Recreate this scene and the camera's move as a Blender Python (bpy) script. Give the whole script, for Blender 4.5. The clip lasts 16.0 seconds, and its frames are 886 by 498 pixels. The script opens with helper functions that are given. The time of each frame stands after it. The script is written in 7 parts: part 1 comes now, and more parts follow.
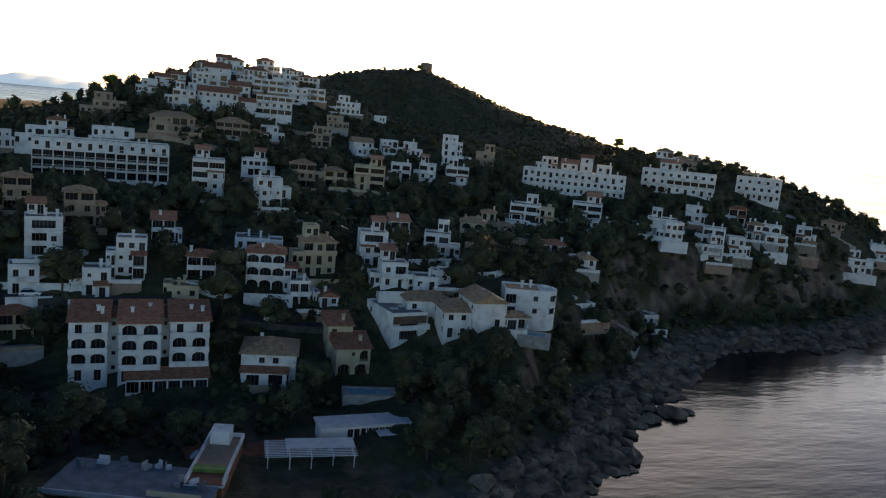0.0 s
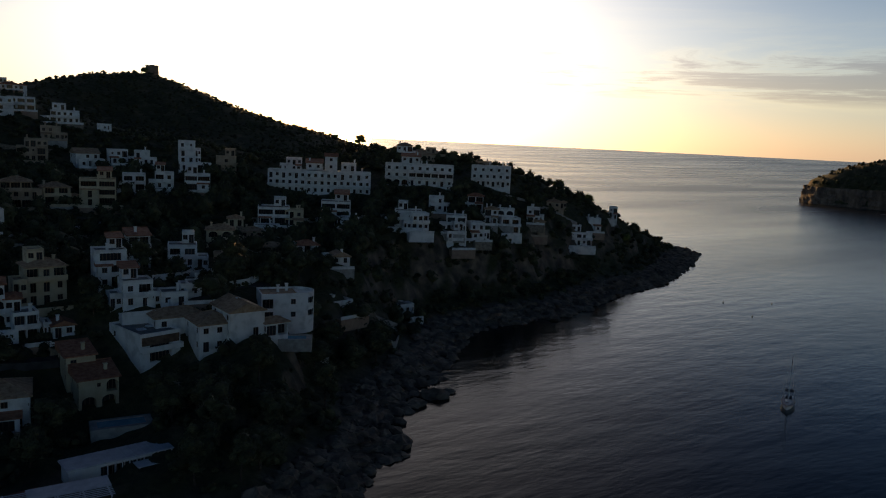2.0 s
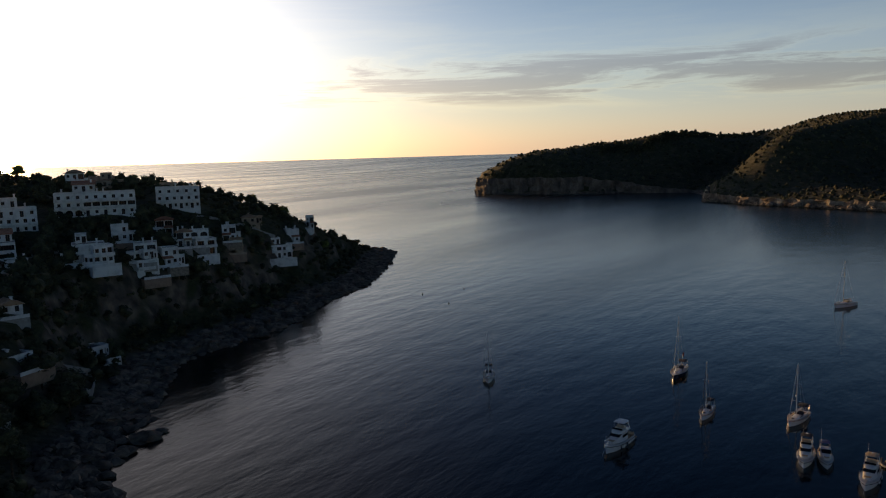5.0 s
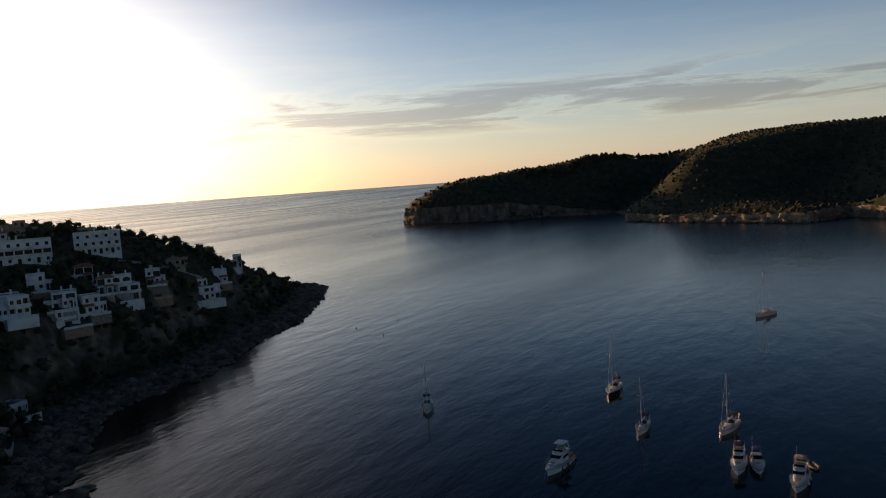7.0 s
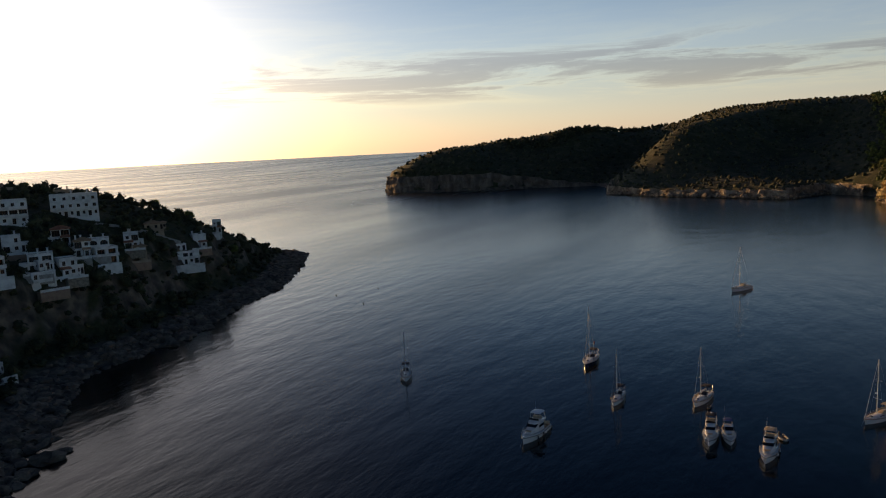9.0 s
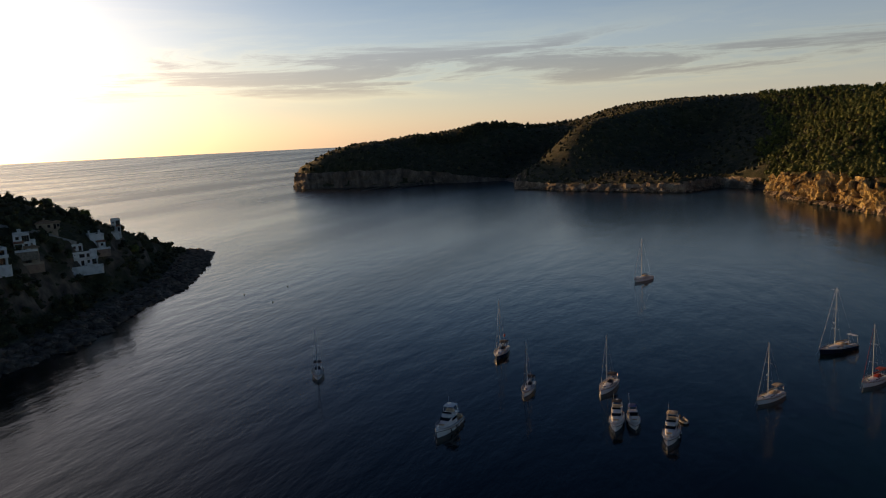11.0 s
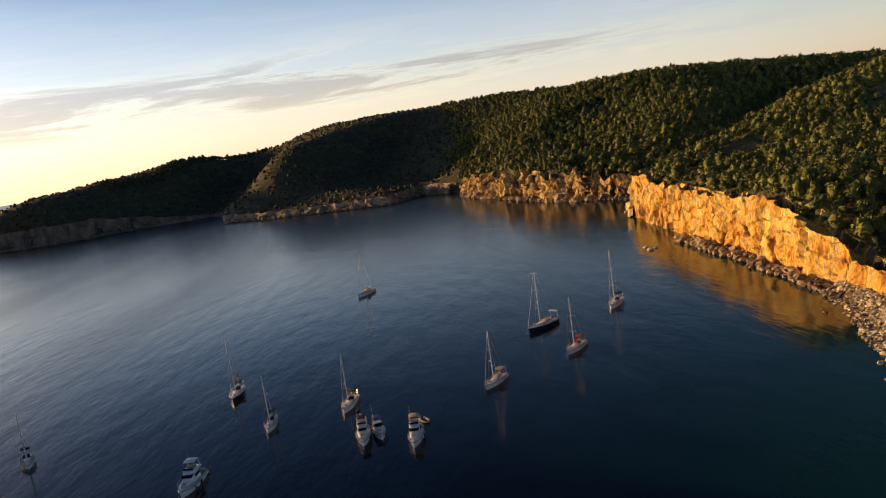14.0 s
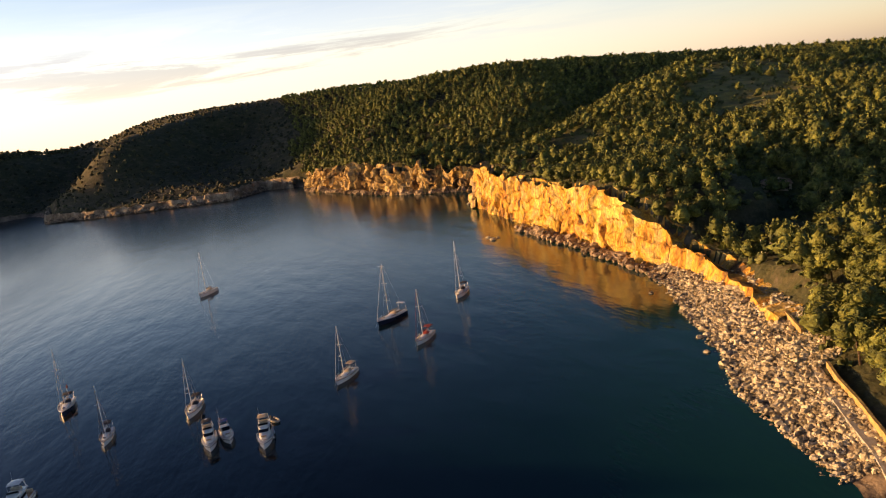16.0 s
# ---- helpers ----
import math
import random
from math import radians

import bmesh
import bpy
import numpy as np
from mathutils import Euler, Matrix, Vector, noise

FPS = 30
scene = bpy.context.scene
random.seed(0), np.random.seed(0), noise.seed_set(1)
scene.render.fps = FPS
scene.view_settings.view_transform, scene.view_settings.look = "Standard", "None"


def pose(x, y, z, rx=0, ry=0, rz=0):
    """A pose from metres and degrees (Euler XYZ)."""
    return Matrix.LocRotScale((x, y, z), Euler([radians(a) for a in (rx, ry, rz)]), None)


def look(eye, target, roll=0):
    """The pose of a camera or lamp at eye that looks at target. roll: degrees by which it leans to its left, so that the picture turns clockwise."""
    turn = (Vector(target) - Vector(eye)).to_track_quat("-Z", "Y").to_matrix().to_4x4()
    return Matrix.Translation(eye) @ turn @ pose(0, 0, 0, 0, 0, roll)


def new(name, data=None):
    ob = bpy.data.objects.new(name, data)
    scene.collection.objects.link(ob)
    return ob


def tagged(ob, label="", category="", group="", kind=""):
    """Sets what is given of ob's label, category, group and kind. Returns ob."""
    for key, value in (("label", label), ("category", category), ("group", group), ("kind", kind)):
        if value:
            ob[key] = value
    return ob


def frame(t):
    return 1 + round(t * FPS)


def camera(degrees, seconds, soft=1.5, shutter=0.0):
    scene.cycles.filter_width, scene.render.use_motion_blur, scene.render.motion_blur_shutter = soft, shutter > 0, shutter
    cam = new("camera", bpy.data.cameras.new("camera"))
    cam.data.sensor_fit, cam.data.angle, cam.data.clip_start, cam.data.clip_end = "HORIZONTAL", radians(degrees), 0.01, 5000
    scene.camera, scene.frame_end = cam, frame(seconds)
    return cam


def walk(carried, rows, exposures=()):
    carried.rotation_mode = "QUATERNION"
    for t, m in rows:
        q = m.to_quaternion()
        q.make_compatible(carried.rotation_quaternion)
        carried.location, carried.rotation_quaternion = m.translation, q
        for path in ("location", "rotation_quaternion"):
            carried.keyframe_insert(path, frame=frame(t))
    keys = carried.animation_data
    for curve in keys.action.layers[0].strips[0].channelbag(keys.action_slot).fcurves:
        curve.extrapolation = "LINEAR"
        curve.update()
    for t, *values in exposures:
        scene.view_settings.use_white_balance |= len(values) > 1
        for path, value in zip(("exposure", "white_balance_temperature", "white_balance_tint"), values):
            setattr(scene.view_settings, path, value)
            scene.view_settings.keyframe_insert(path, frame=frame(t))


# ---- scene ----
# the camera hovers over the bay and turns to its right
def aim(x, y, z, turn, tilt, lean):
    """A pose at (x, y, z): turn clockwise from north (+y), tilt above the horizon, lean to the left, in degrees."""
    a, b = radians(turn), radians(tilt)
    way = Vector((math.sin(a) * math.cos(b), math.cos(a) * math.cos(b), math.sin(b)))
    return look((x, y, z), Vector((x, y, z)) + way, lean)


cam = camera(60.0, 16.0, soft=1.1)
walk(cam, [
    (0.0, aim(0.00, 0.00, 60.00, 16.58, -9.49, 5.50)),
    (0.5, aim(0.00, 0.00, 60.00, 20.97, -8.87, 2.90)),
    (1.0, aim(0.00, 0.00, 60.00, 25.68, -6.22, 3.35)),
    (1.5, aim(0.00, 0.00, 60.00, 29.93, -9.09, 2.42)),
    (2.0, aim(0.00, 0.00, 60.00, 35.03, -8.21, 2.77)),
    (2.5, aim(0.00, 0.00, 60.00, 39.02, -4.68, -0.16)),
    (3.0, aim(0.00, 0.00, 60.00, 42.18, -5.72, -1.03)),
    (3.5, aim(0.00, 0.00, 60.00, 45.35, -8.02, -2.14)),
    (4.0, aim(0.00, 0.00, 60.00, 48.85, -6.82, -4.17)),
    (4.5, aim(0.00, 0.00, 60.00, 52.67, -9.01, -3.80)),
    (5.0, aim(0.00, 0.00, 60.00, 57.24, -7.17, -1.63)),
    (5.2, aim(0.00, 0.00, 60.00, 58.32, -6.83, -2.77)),
    (7.3, aim(0.00, 0.00, 60.00, 62.94, -5.35, -4.33)),
    (7.5, aim(0.00, 0.00, 60.00, 62.62, -7.65, -3.94)),
    (8.0, aim(0.00, 0.00, 60.00, 62.95, -8.65, -2.37)),
    (10.5, aim(0.00, 0.00, 60.00, 66.10, -6.37, -5.06)),
    (11.0, aim(0.00, 0.00, 60.00, 70.48, -8.18, -2.84)),
    (11.5, aim(0.00, 0.00, 60.00, 74.22, -8.06, -4.80)),
    (12.0, aim(0.00, 0.00, 60.00, 78.45, -7.53, -4.18)),
    (12.5, aim(0.00, 0.00, 60.00, 81.31, -8.61, -7.24)),
    (13.0, aim(0.00, 0.00, 60.00, 84.98, -8.24, -7.38)),
    (13.5, aim(0.00, 0.00, 60.00, 89.35, -6.69, -6.25)),
    (14.0, aim(0.00, 0.00, 60.00, 91.49, -8.51, -8.95)),
    (14.5, aim(0.00, 0.00, 60.00, 94.42, -8.30, -8.70)),
    (15.0, aim(0.00, 0.00, 60.00, 97.62, -6.86, -8.03)),
    (15.5, aim(0.00, 0.00, 60.00, 100.46, -7.99, -8.34)),
    (16.0, aim(0.00, 0.00, 60.00, 102.84, -10.75, -8.74)),
], exposures=[
    (0.0, 1.25, 7100, 10), (0.5, 0.95, 7100, 10), (1.0, 0.15, 7100, 10), (2.0, -0.6, 6600, 10), (3.0, -1.28, 6400, 10), (4.0, -1.05, 6400, 10), (5.0, -0.45, 6400, 10), (7.5, -0.4, 6500, 10), (8.0, -0.17, 6600, 10),
    (11.0, -0.34, 6700, 11), (12.5, -0.08, 6900, 13), (13.5, 0.12, 7000, 15), (14.5, 0.62, 7100, 17), (15.5, 0.6, 7300, 18), (16.0, 0.95, 7500, 18),
])

# ---- light: a low sun behind the northern hill ----
SUN_TURN, SUN_UP = 27.0, 6.4
sa, sb = radians(SUN_TURN), radians(SUN_UP)
SUN_DIR = Vector((math.sin(sa) * math.cos(sb), math.cos(sa) * math.cos(sb), math.sin(sb)))
world = bpy.data.worlds.new("world")
scene.world = world
world.use_nodes = True
wn, wl = world.node_tree.nodes, world.node_tree.links
wn.clear()
w_out = wn.new("ShaderNodeOutputWorld")
w_bg = wn.new("ShaderNodeBackground")
w_sky = wn.new("ShaderNodeTexSky")
w_sky.sky_type = "NISHITA"
w_sky.sun_disc = False
w_sky.sun_elevation = radians(SUN_UP)
w_sky.sun_rotation = radians(SUN_TURN)
w_sky.altitude = 60
w_sky.air_density, w_sky.dust_density, w_sky.ozone_density = 1.0, 0.7, 2.5
w_bg.inputs["Strength"].default_value = 0.1


def w_node(kind, **values):
    node = wn.new(kind)
    for key, value in values.items():
        node.inputs[key.replace("_", " ")].default_value = value
    return node


# long grey-mauve cloud bands low over the sea, thinning out higher up
w_co = wn.new("ShaderNodeTexCoord")
w_map = w_node("ShaderNodeMapping", Scale=(3.4, 3.4, 38.0), Location=(0.35, 0.2, 0.1))
wl.new(w_co.outputs["Generated"], w_map.inputs["Vector"])
w_noise = w_node("ShaderNodeTexNoise", Scale=1.0, Detail=10.0, Roughness=0.66, Distortion=0.4)
wl.new(w_map.outputs["Vector"], w_noise.inputs["Vector"])
w_thick = wn.new("ShaderNodeMapRange")
w_thick.interpolation_type = "SMOOTHSTEP"
w_thick.inputs["From Min"].default_value, w_thick.inputs["From Max"].default_value = 0.42, 0.64
wl.new(w_noise.outputs["Fac"], w_thick.inputs["Value"])
w_sep = wn.new("ShaderNodeSeparateXYZ")
wl.new(w_co.outputs["Generated"], w_sep.inputs["Vector"])
w_band = wn.new("ShaderNodeValToRGB")
for place, value in ((0.0, 0.0), (0.045, 0.0), (0.068, 0.9), (0.105, 0.9), (0.135, 0.25), (0.3, 0.06)):
    e = w_band.color_ramp.elements.new(place) if place not in (0.0,) else w_band.color_ramp.elements[0]
    e.position, e.color = place, (value, value, value, 1)
w_band.color_ramp.elements[-1].color = (0.05, 0.05, 0.05, 1)
wl.new(w_sep.outputs["Z"], w_band.inputs["Fac"])
w_mul = wn.new("ShaderNodeMath")
w_mul.operation = "MULTIPLY"
wl.new(w_thick.outputs["Result"], w_mul.inputs[0])
w_side = wn.new("ShaderNodeVectorMath")
w_side.operation = "DOT_PRODUCT"
w_side.inputs[1].default_value = (0.87, 0.49, 0.0)
wl.new(w_co.outputs["Generated"], w_side.inputs[0])
w_where = wn.new("ShaderNodeMapRange")
w_where.interpolation_type = "SMOOTHSTEP"
for key, value in (("From Min", 0.5), ("From Max", 0.86), ("To Min", 0.12), ("To Max", 0.78)):
    w_where.inputs[key].default_value = value
wl.new(w_side.outputs["Value"], w_where.inputs["Value"])
w_both = wn.new("ShaderNodeMath")
w_both.operation = "MULTIPLY"
wl.new(w_band.outputs["Color"], w_both.inputs[0])
wl.new(w_where.outputs["Result"], w_both.inputs[1])
wl.new(w_both.outputs[0], w_mul.inputs[1])
w_hue = w_node("ShaderNodeHueSaturation", Saturation=1.02, Value=1.4)
wl.new(w_sky.outputs["Color"], w_hue.inputs["Color"])
# morning haze: a pale warm veil that thins upwards from the horizon
w_veil = wn.new("ShaderNodeValToRGB")
w_veil.color_ramp.interpolation = "EASE"
w_veil.color_ramp.elements[0].color = (1.0, 0.85, 0.75, 1)
w_veil.color_ramp.elements[1].position, w_veil.color_ramp.elements[1].color = 0.24, (0.0, 0.0, 0.0, 1)
w_veil.color_ramp.elements.new(0.1).color = (0.56, 0.51, 0.47, 1)
wl.new(w_sep.outputs["Z"], w_veil.inputs["Fac"])
w_haze = wn.new("ShaderNodeMix")
w_haze.data_type, w_haze.blend_type = "RGBA", "ADD"
w_haze.inputs["Factor"].default_value = 1.0
w_lift = w_node("ShaderNodeVectorMath")
w_lift.operation = "SCALE"
w_toward = wn.new("ShaderNodeVectorMath")
w_toward.operation = "DOT_PRODUCT"
w_toward.inputs[1].default_value = SUN_DIR
wl.new(w_co.outputs["Generated"], w_toward.inputs[0])
w_share = wn.new("ShaderNodeMapRange")
w_share.interpolation_type = "SMOOTHSTEP"
for key, value in (("From Min", -0.7), ("From Max", 0.25), ("To Min", 0.25), ("To Max", 3.4)):
    w_share.inputs[key].default_value = value
wl.new(w_toward.outputs["Value"], w_share.inputs["Value"])
wl.new(w_share.outputs["Result"], w_lift.inputs["Scale"])
wl.new(w_veil.outputs["Color"], w_lift.inputs[0])
wl.new(w_hue.outputs["Color"], w_haze.inputs["A"])
wl.new(w_lift.outputs["Vector"], w_haze.inputs["B"])
w_tint = wn.new("ShaderNodeMix")
w_tint.data_type, w_tint.blend_type = "RGBA", "MULTIPLY"
w_tint.inputs["Factor"].default_value = 1.0
w_tint.inputs["B"].default_value = (1.0, 0.985, 1.11, 1)
# thin bright cloud round the sun
w_near = wn.new("ShaderNodeVectorMath")
w_near.operation = "DOT_PRODUCT"
w_near.inputs[1].default_value = SUN_DIR
wl.new(w_co.outputs["Generated"], w_near.inputs[0])
w_fall = wn.new("ShaderNodeMapRange")
w_fall.inputs["From Min"].default_value, w_fall.inputs["From Max"].default_value = 0.45, 1.0
wl.new(w_near.outputs["Value"], w_fall.inputs["Value"])
w_pow = wn.new("ShaderNodeMath")
w_pow.operation = "POWER"
w_pow.inputs[1].default_value = 9.5
wl.new(w_fall.outputs["Result"], w_pow.inputs[0])
w_glow = wn.new("ShaderNodeVectorMath")
w_glow.operation = "SCALE"
w_glow.inputs[0].default_value = (15.0, 13.2, 10.1)
wl.new(w_pow.outputs[0], w_glow.inputs["Scale"])
w_sum = wn.new("ShaderNodeMix")
w_sum.data_type, w_sum.blend_type = "RGBA", "ADD"
w_sum.inputs["Factor"].default_value = 1.0
wl.new(w_glow.outputs["Vector"], w_sum.inputs["B"])
# the sky deepens overhead
w_deep = wn.new("ShaderNodeValToRGB")
w_deep.color_ramp.elements[0].position, w_deep.color_ramp.elements[0].color = 0.2, (1, 1, 1, 1)
w_deep.color_ramp.elements[1].position, w_deep.color_ramp.elements[1].color = 0.85, (0.1, 0.145, 0.21, 1)
w_deep.color_ramp.elements.new(0.3).color = (0.4, 0.48, 0.58, 1)
w_deep.color_ramp.elements.new(0.45).color = (0.18, 0.24, 0.32, 1)
wl.new(w_sep.outputs["Z"], w_deep.inputs["Fac"])
w_dim = wn.new("ShaderNodeMix")
w_dim.data_type, w_dim.blend_type = "RGBA", "MULTIPLY"
w_dim.inputs["Factor"].default_value = 1.0
wl.new(w_haze.outputs["Result"], w_dim.inputs["A"])
wl.new(w_deep.outputs["Color"], w_dim.inputs["B"])
wl.new(w_dim.outputs["Result"], w_sum.inputs["A"])
wl.new(w_sum.outputs["Result"], w_tint.inputs["A"])
w_cloud = wn.new("ShaderNodeMix")
w_cloud.data_type, w_cloud.blend_type = "RGBA", "MULTIPLY"
w_cloud.inputs["Factor"].default_value = 1.0
w_body = wn.new("ShaderNodeValToRGB")
w_body.color_ramp.elements[0].color = (1, 1, 1, 1)
w_body.color_ramp.elements[1].color = (0.7, 0.65, 0.66, 1)
w_body.color_ramp.elements.new(0.28).color = (1.13, 1.08, 1.0, 1)
w_body.color_ramp.elements.new(0.6).color = (0.84, 0.77, 0.75, 1)
wl.new(w_mul.outputs[0], w_body.inputs["Fac"])
wl.new(w_body.outputs["Color"], w_cloud.inputs["B"])
wl.new(w_tint.outputs["Result"], w_cloud.inputs["A"])
wl.new(w_cloud.outputs["Result"], w_bg.inputs["Color"])
wl.new(w_bg.outputs["Background"], w_out.inputs["Surface"])

sun = new("sun", bpy.data.lights.new("sun", "SUN"))
sun.data.energy = 4.8
sun.data.angle = radians(0.5)
sun.data.color = (1.0, 0.57, 0.22)
sun.matrix_world = SUN_DIR.to_track_quat("Z", "Y").to_matrix().to_4x4()

# ---- the lie of the land ----
SPOTS = []


def spot(x, y, z):
    SPOTS.append((x, y, z))


spot(-12, 144, 5)
spot(10, 146, 6)
spot(26, 147, 7)
spot(29, 139, 6)
spot(22, 121, 4)
spot(-13, 117, 4)
spot(40, 157, 9)
spot(-25, 112, 5)
spot(-35, 152, 3)
spot(-17, 171, 21)
spot(-4, 172, 20)
spot(11, 171, 17)
spot(23, 179, 20)
spot(38, 163, 20)
spot(54, 152, 19)
spot(68, 158, 18)
spot(82, 157, 14)
spot(113, 179, 11)
spot(-44, 192, 28)
spot(-32, 195, 27)
spot(-13, 201, 24)
spot(8, 197, 23)
spot(45, 198, 25)
spot(58, 200, 24)
spot(71, 208, 25)
spot(98, 213, 24)
spot(106, 190, 22)
spot(12, 215, 31)
spot(-4, 235, 30)
spot(-22, 272, 30)
spot(-52, 267, 33)
spot(27, 264, 33)
spot(46, 262, 33)
spot(90, 286, 39)
spot(135, 281, 35)
spot(179, 276, 40)
spot(216, 270, 40)
spot(104, 252, 29)
spot(129, 247, 30)
spot(143, 224, 28)
spot(160, 220, 26)
spot(188, 218, 25)
spot(141, 192, 17)
spot(168, 199, 21)
spot(210, 208, 20)
spot(34, 220, 25)
spot(-41, 332, 49)
spot(-22, 345, 55)
spot(-7, 346, 54)
spot(23, 352, 56)
spot(12, 403, 76)
spot(-13, 395, 71)
spot(54, 376, 59)
spot(-17, 301, 46)
spot(3, 306, 46)
spot(40, 332, 44)
spot(66, 328, 44)
spot(95, 333, 52)
spot(106, 311, 44)
spot(83, 488, 82)
spot(133, 533, 91)
spot(174, 485, 73)
spot(210, 433, 59)
spot(221, 402, 52)
spot(218, 352, 52)
spot(248, 318, 47)
spot(263, 274, 36)
spot(281, 252, 23)
spot(95, 448, 62)
spot(136, 377, 48)
spot(-113, 468, 43)
spot(-72, 432, 50)
spot(-69, 280, 30)
spot(-72, 339, 42)
spot(-38, 399, 64)
spot(-265, 361, 22)
spot(-316, 661, 22)
spot(15, 810, 48)
spot(307, 775, 42)
spot(544, 546, 20)
spot(-159, 71, 6)
spot(-59, 142, 7)
spot(297, 339, 24)
spot(338, 295, 12)
spot(376, 285, 3)
spot(379, 367, 4)
spot(301, 419, 21)
spot(272, 494, 27)
spot(254, 597, 29)
spot(158, 638, 45)
spot(26, 599, 54)
spot(-65, 539, 31)
spot(-185, 545, 22)
spot(-195, 432, 22)
spot(307, 249, 14)
spot(340, 267, 8)
spot(252, 225, 12)
spot(-83, 254, 21)
# the wooded near hill of the south side
spot(403, -120, 21)
spot(365, -122, 20)
spot(315, -129, 15)
spot(269, -132, 17)
spot(235, -133, 13)
spot(417, -141, 26)
spot(461, -194, 32)
spot(521, -254, 40)
spot(562, -307, 44)
spot(603, -356, 54)
spot(538, -365, 54)
spot(490, -380, 49)
spot(443, -390, 42)
spot(358, -178, 25)
spot(328, -191, 26)
spot(365, -246, 32)
spot(324, -251, 31)
spot(338, -297, 36)
spot(404, -388, 35)
spot(267, -256, 28)
spot(195, -157, 8)
spot(208, -180, 12)
spot(140, -129, 14)
spot(250, -166, 14)
spot(246, -189, 18)
spot(370, -153, 20)
# the valley behind its shoulder
spot(479, -161, 10)
spot(535, -224, 16)
spot(594, -288, 23)
spot(641, -349, 28)
spot(168, -118, 8)
spot(130, -103, 7)
spot(95, -95, 6)
spot(150, -135, 12)
spot(110, -140, 14)
spot(60, -110, 8)
# the wooded hill above the far cove
spot(687, -59, 16)
spot(664, -86, 16)
spot(639, -120, 14)
spot(595, -136, 6)
spot(539, -152, 6)
spot(726, -76, 34)
spot(793, -109, 56)
spot(888, -144, 75)
spot(902, -181, 83)
spot(868, -239, 87)
spot(811, -285, 83)
spot(790, -339, 76)
spot(731, -372, 66)
spot(717, -138, 39)
spot(647, -172, 34)
spot(605, -208, 38)
spot(778, -188, 66)
spot(699, -243, 60)
spot(626, -266, 48)
# the dark valley and the green spur
spot(939, 202, 24)
spot(996, 168, 62)
spot(1040, 141, 77)
spot(1085, 105, 83)
spot(1108, 67, 79)
spot(1149, 36, 82)
spot(1300, 20, 104)
spot(956, 92, 33)
spot(1009, 33, 26)
spot(1119, 45, 57)
spot(879, 34, 9)
spot(1010, -14, 40)
spot(1018, -66, 51)
spot(1032, -129, 70)
spot(1298, -73, 103)
spot(1170, -150, 98)
spot(880, -7, 11)
spot(849, -49, 11)
spot(848, 60, 13)
spot(870, 134, 13)
spot(1322, 147, 99)
spot(1317, 87, 103)
# the hollow behind the spur
spot(985, 236, 7)
spot(1050, 242, 11)
spot(1115, 240, 22)
spot(1175, 225, 40)
# the outer headland
spot(925, 517, 14)
spot(959, 507, 34)
spot(994, 482, 49)
spot(1024, 454, 55)
spot(1077, 430, 52)
spot(1096, 424, 61)
spot(1127, 366, 59)
spot(1147, 353, 71)
spot(1218, 321, 78)
spot(1330, 233, 76)
spot(1075, 320, 34)
spot(1010, 400, 30)
# out of sight
spot(300, -900, 20)
spot(700, -900, 30)
spot(1425, -532, 55)
spot(1650, 60, 75)
spot(1500, 330, 55)
spot(1300, 430, 40)
spot(-20, -160, 12)
spot(60, -300, 25)

COAST = []


def coast(*ends):
    COAST.extend(ends)


# north shore from its outer point back to the head of the bay
coast((378, 280), (343, 259), (310, 240), (287, 226), (265, 218), (244, 215), (222, 206), (195, 195))
coast((180, 191), (163, 191), (144, 189), (131, 178), (120, 166), (106, 153), (94, 147), (79, 129))
coast((76, 119), (66, 114), (58, 108), (45, 97), (29, 86), (-10, 70), (-45, 55), (-70, 20), (-75, -30), (-50, -62))
# south shore: beach, boulders, golden cliffs, the far cove, the green spur and the headland
coast((20, -66), (55, -66), (80, -70), (96, -74), (108, -76), (120, -79), (135, -87), (153, -93), (173, -100))
coast((191, -107), (204, -109), (235, -112), (262, -114), (290, -114), (330, -115), (360, -116), (392, -117), (410, -119))
coast((430, -145), (460, -156), (490, -143), (515, -118), (553, -94), (610, -77), (655, -63), (705, -50), (760, -43))
coast((800, -6), (745, 26), (772, 82), (800, 140), (850, 207), (925, 222), (1000, 262), (992, 300), (985, 345), (950, 432), (945, 528))
# the open sea side, out of sight
coast((980, 575), (1090, 570), (1300, 480), (1600, 250), (1900, -300), (1900, -1400), (-1500, -1400), (-1500, 900))
coast((-300, 1060), (150, 900), (350, 690), (400, 500), (392, 360))

_sp = np.array(SPOTS, float)
_A = np.sqrt(((_sp[:, None, :2] - _sp[None, :, :2]) ** 2).sum(-1) + 25.0 ** 2)
_n = len(_sp)
_M = np.zeros((_n + 3, _n + 3))
_M[:_n, :_n] = _A - np.eye(_n) * 0.6
_M[:_n, _n], _M[:_n, _n + 1:] = 1, _sp[:, :2]
_M[_n, :_n], _M[_n + 1:, :_n] = 1, _sp[:, :2].T
_W = np.linalg.solve(_M, np.r_[_sp[:, 2], 0, 0, 0])
_co = np.array(COAST, float)


def shore_distance(x, y):
    """Metres inland from the coast; below zero out at sea."""
    x, y = np.asarray(x, float), np.asarray(y, float)
    best, inside = np.full(x.shape, 1e9), np.zeros(x.shape, bool)
    for (ax, ay), (bx, by) in zip(_co, np.roll(_co, -1, 0)):
        ux, uy = bx - ax, by - ay
        f = np.clip(((x - ax) * ux + (y - ay) * uy) / (ux * ux + uy * uy), 0, 1)
        best = np.minimum(best, np.hypot(x - ax - f * ux, y - ay - f * uy))
        cross = ((ay > y) != (by > y)) & (x < (bx - ax) * (y - ay) / (by - ay + 1e-12) + ax)
        inside ^= cross
    return np.where(inside, best, -best)


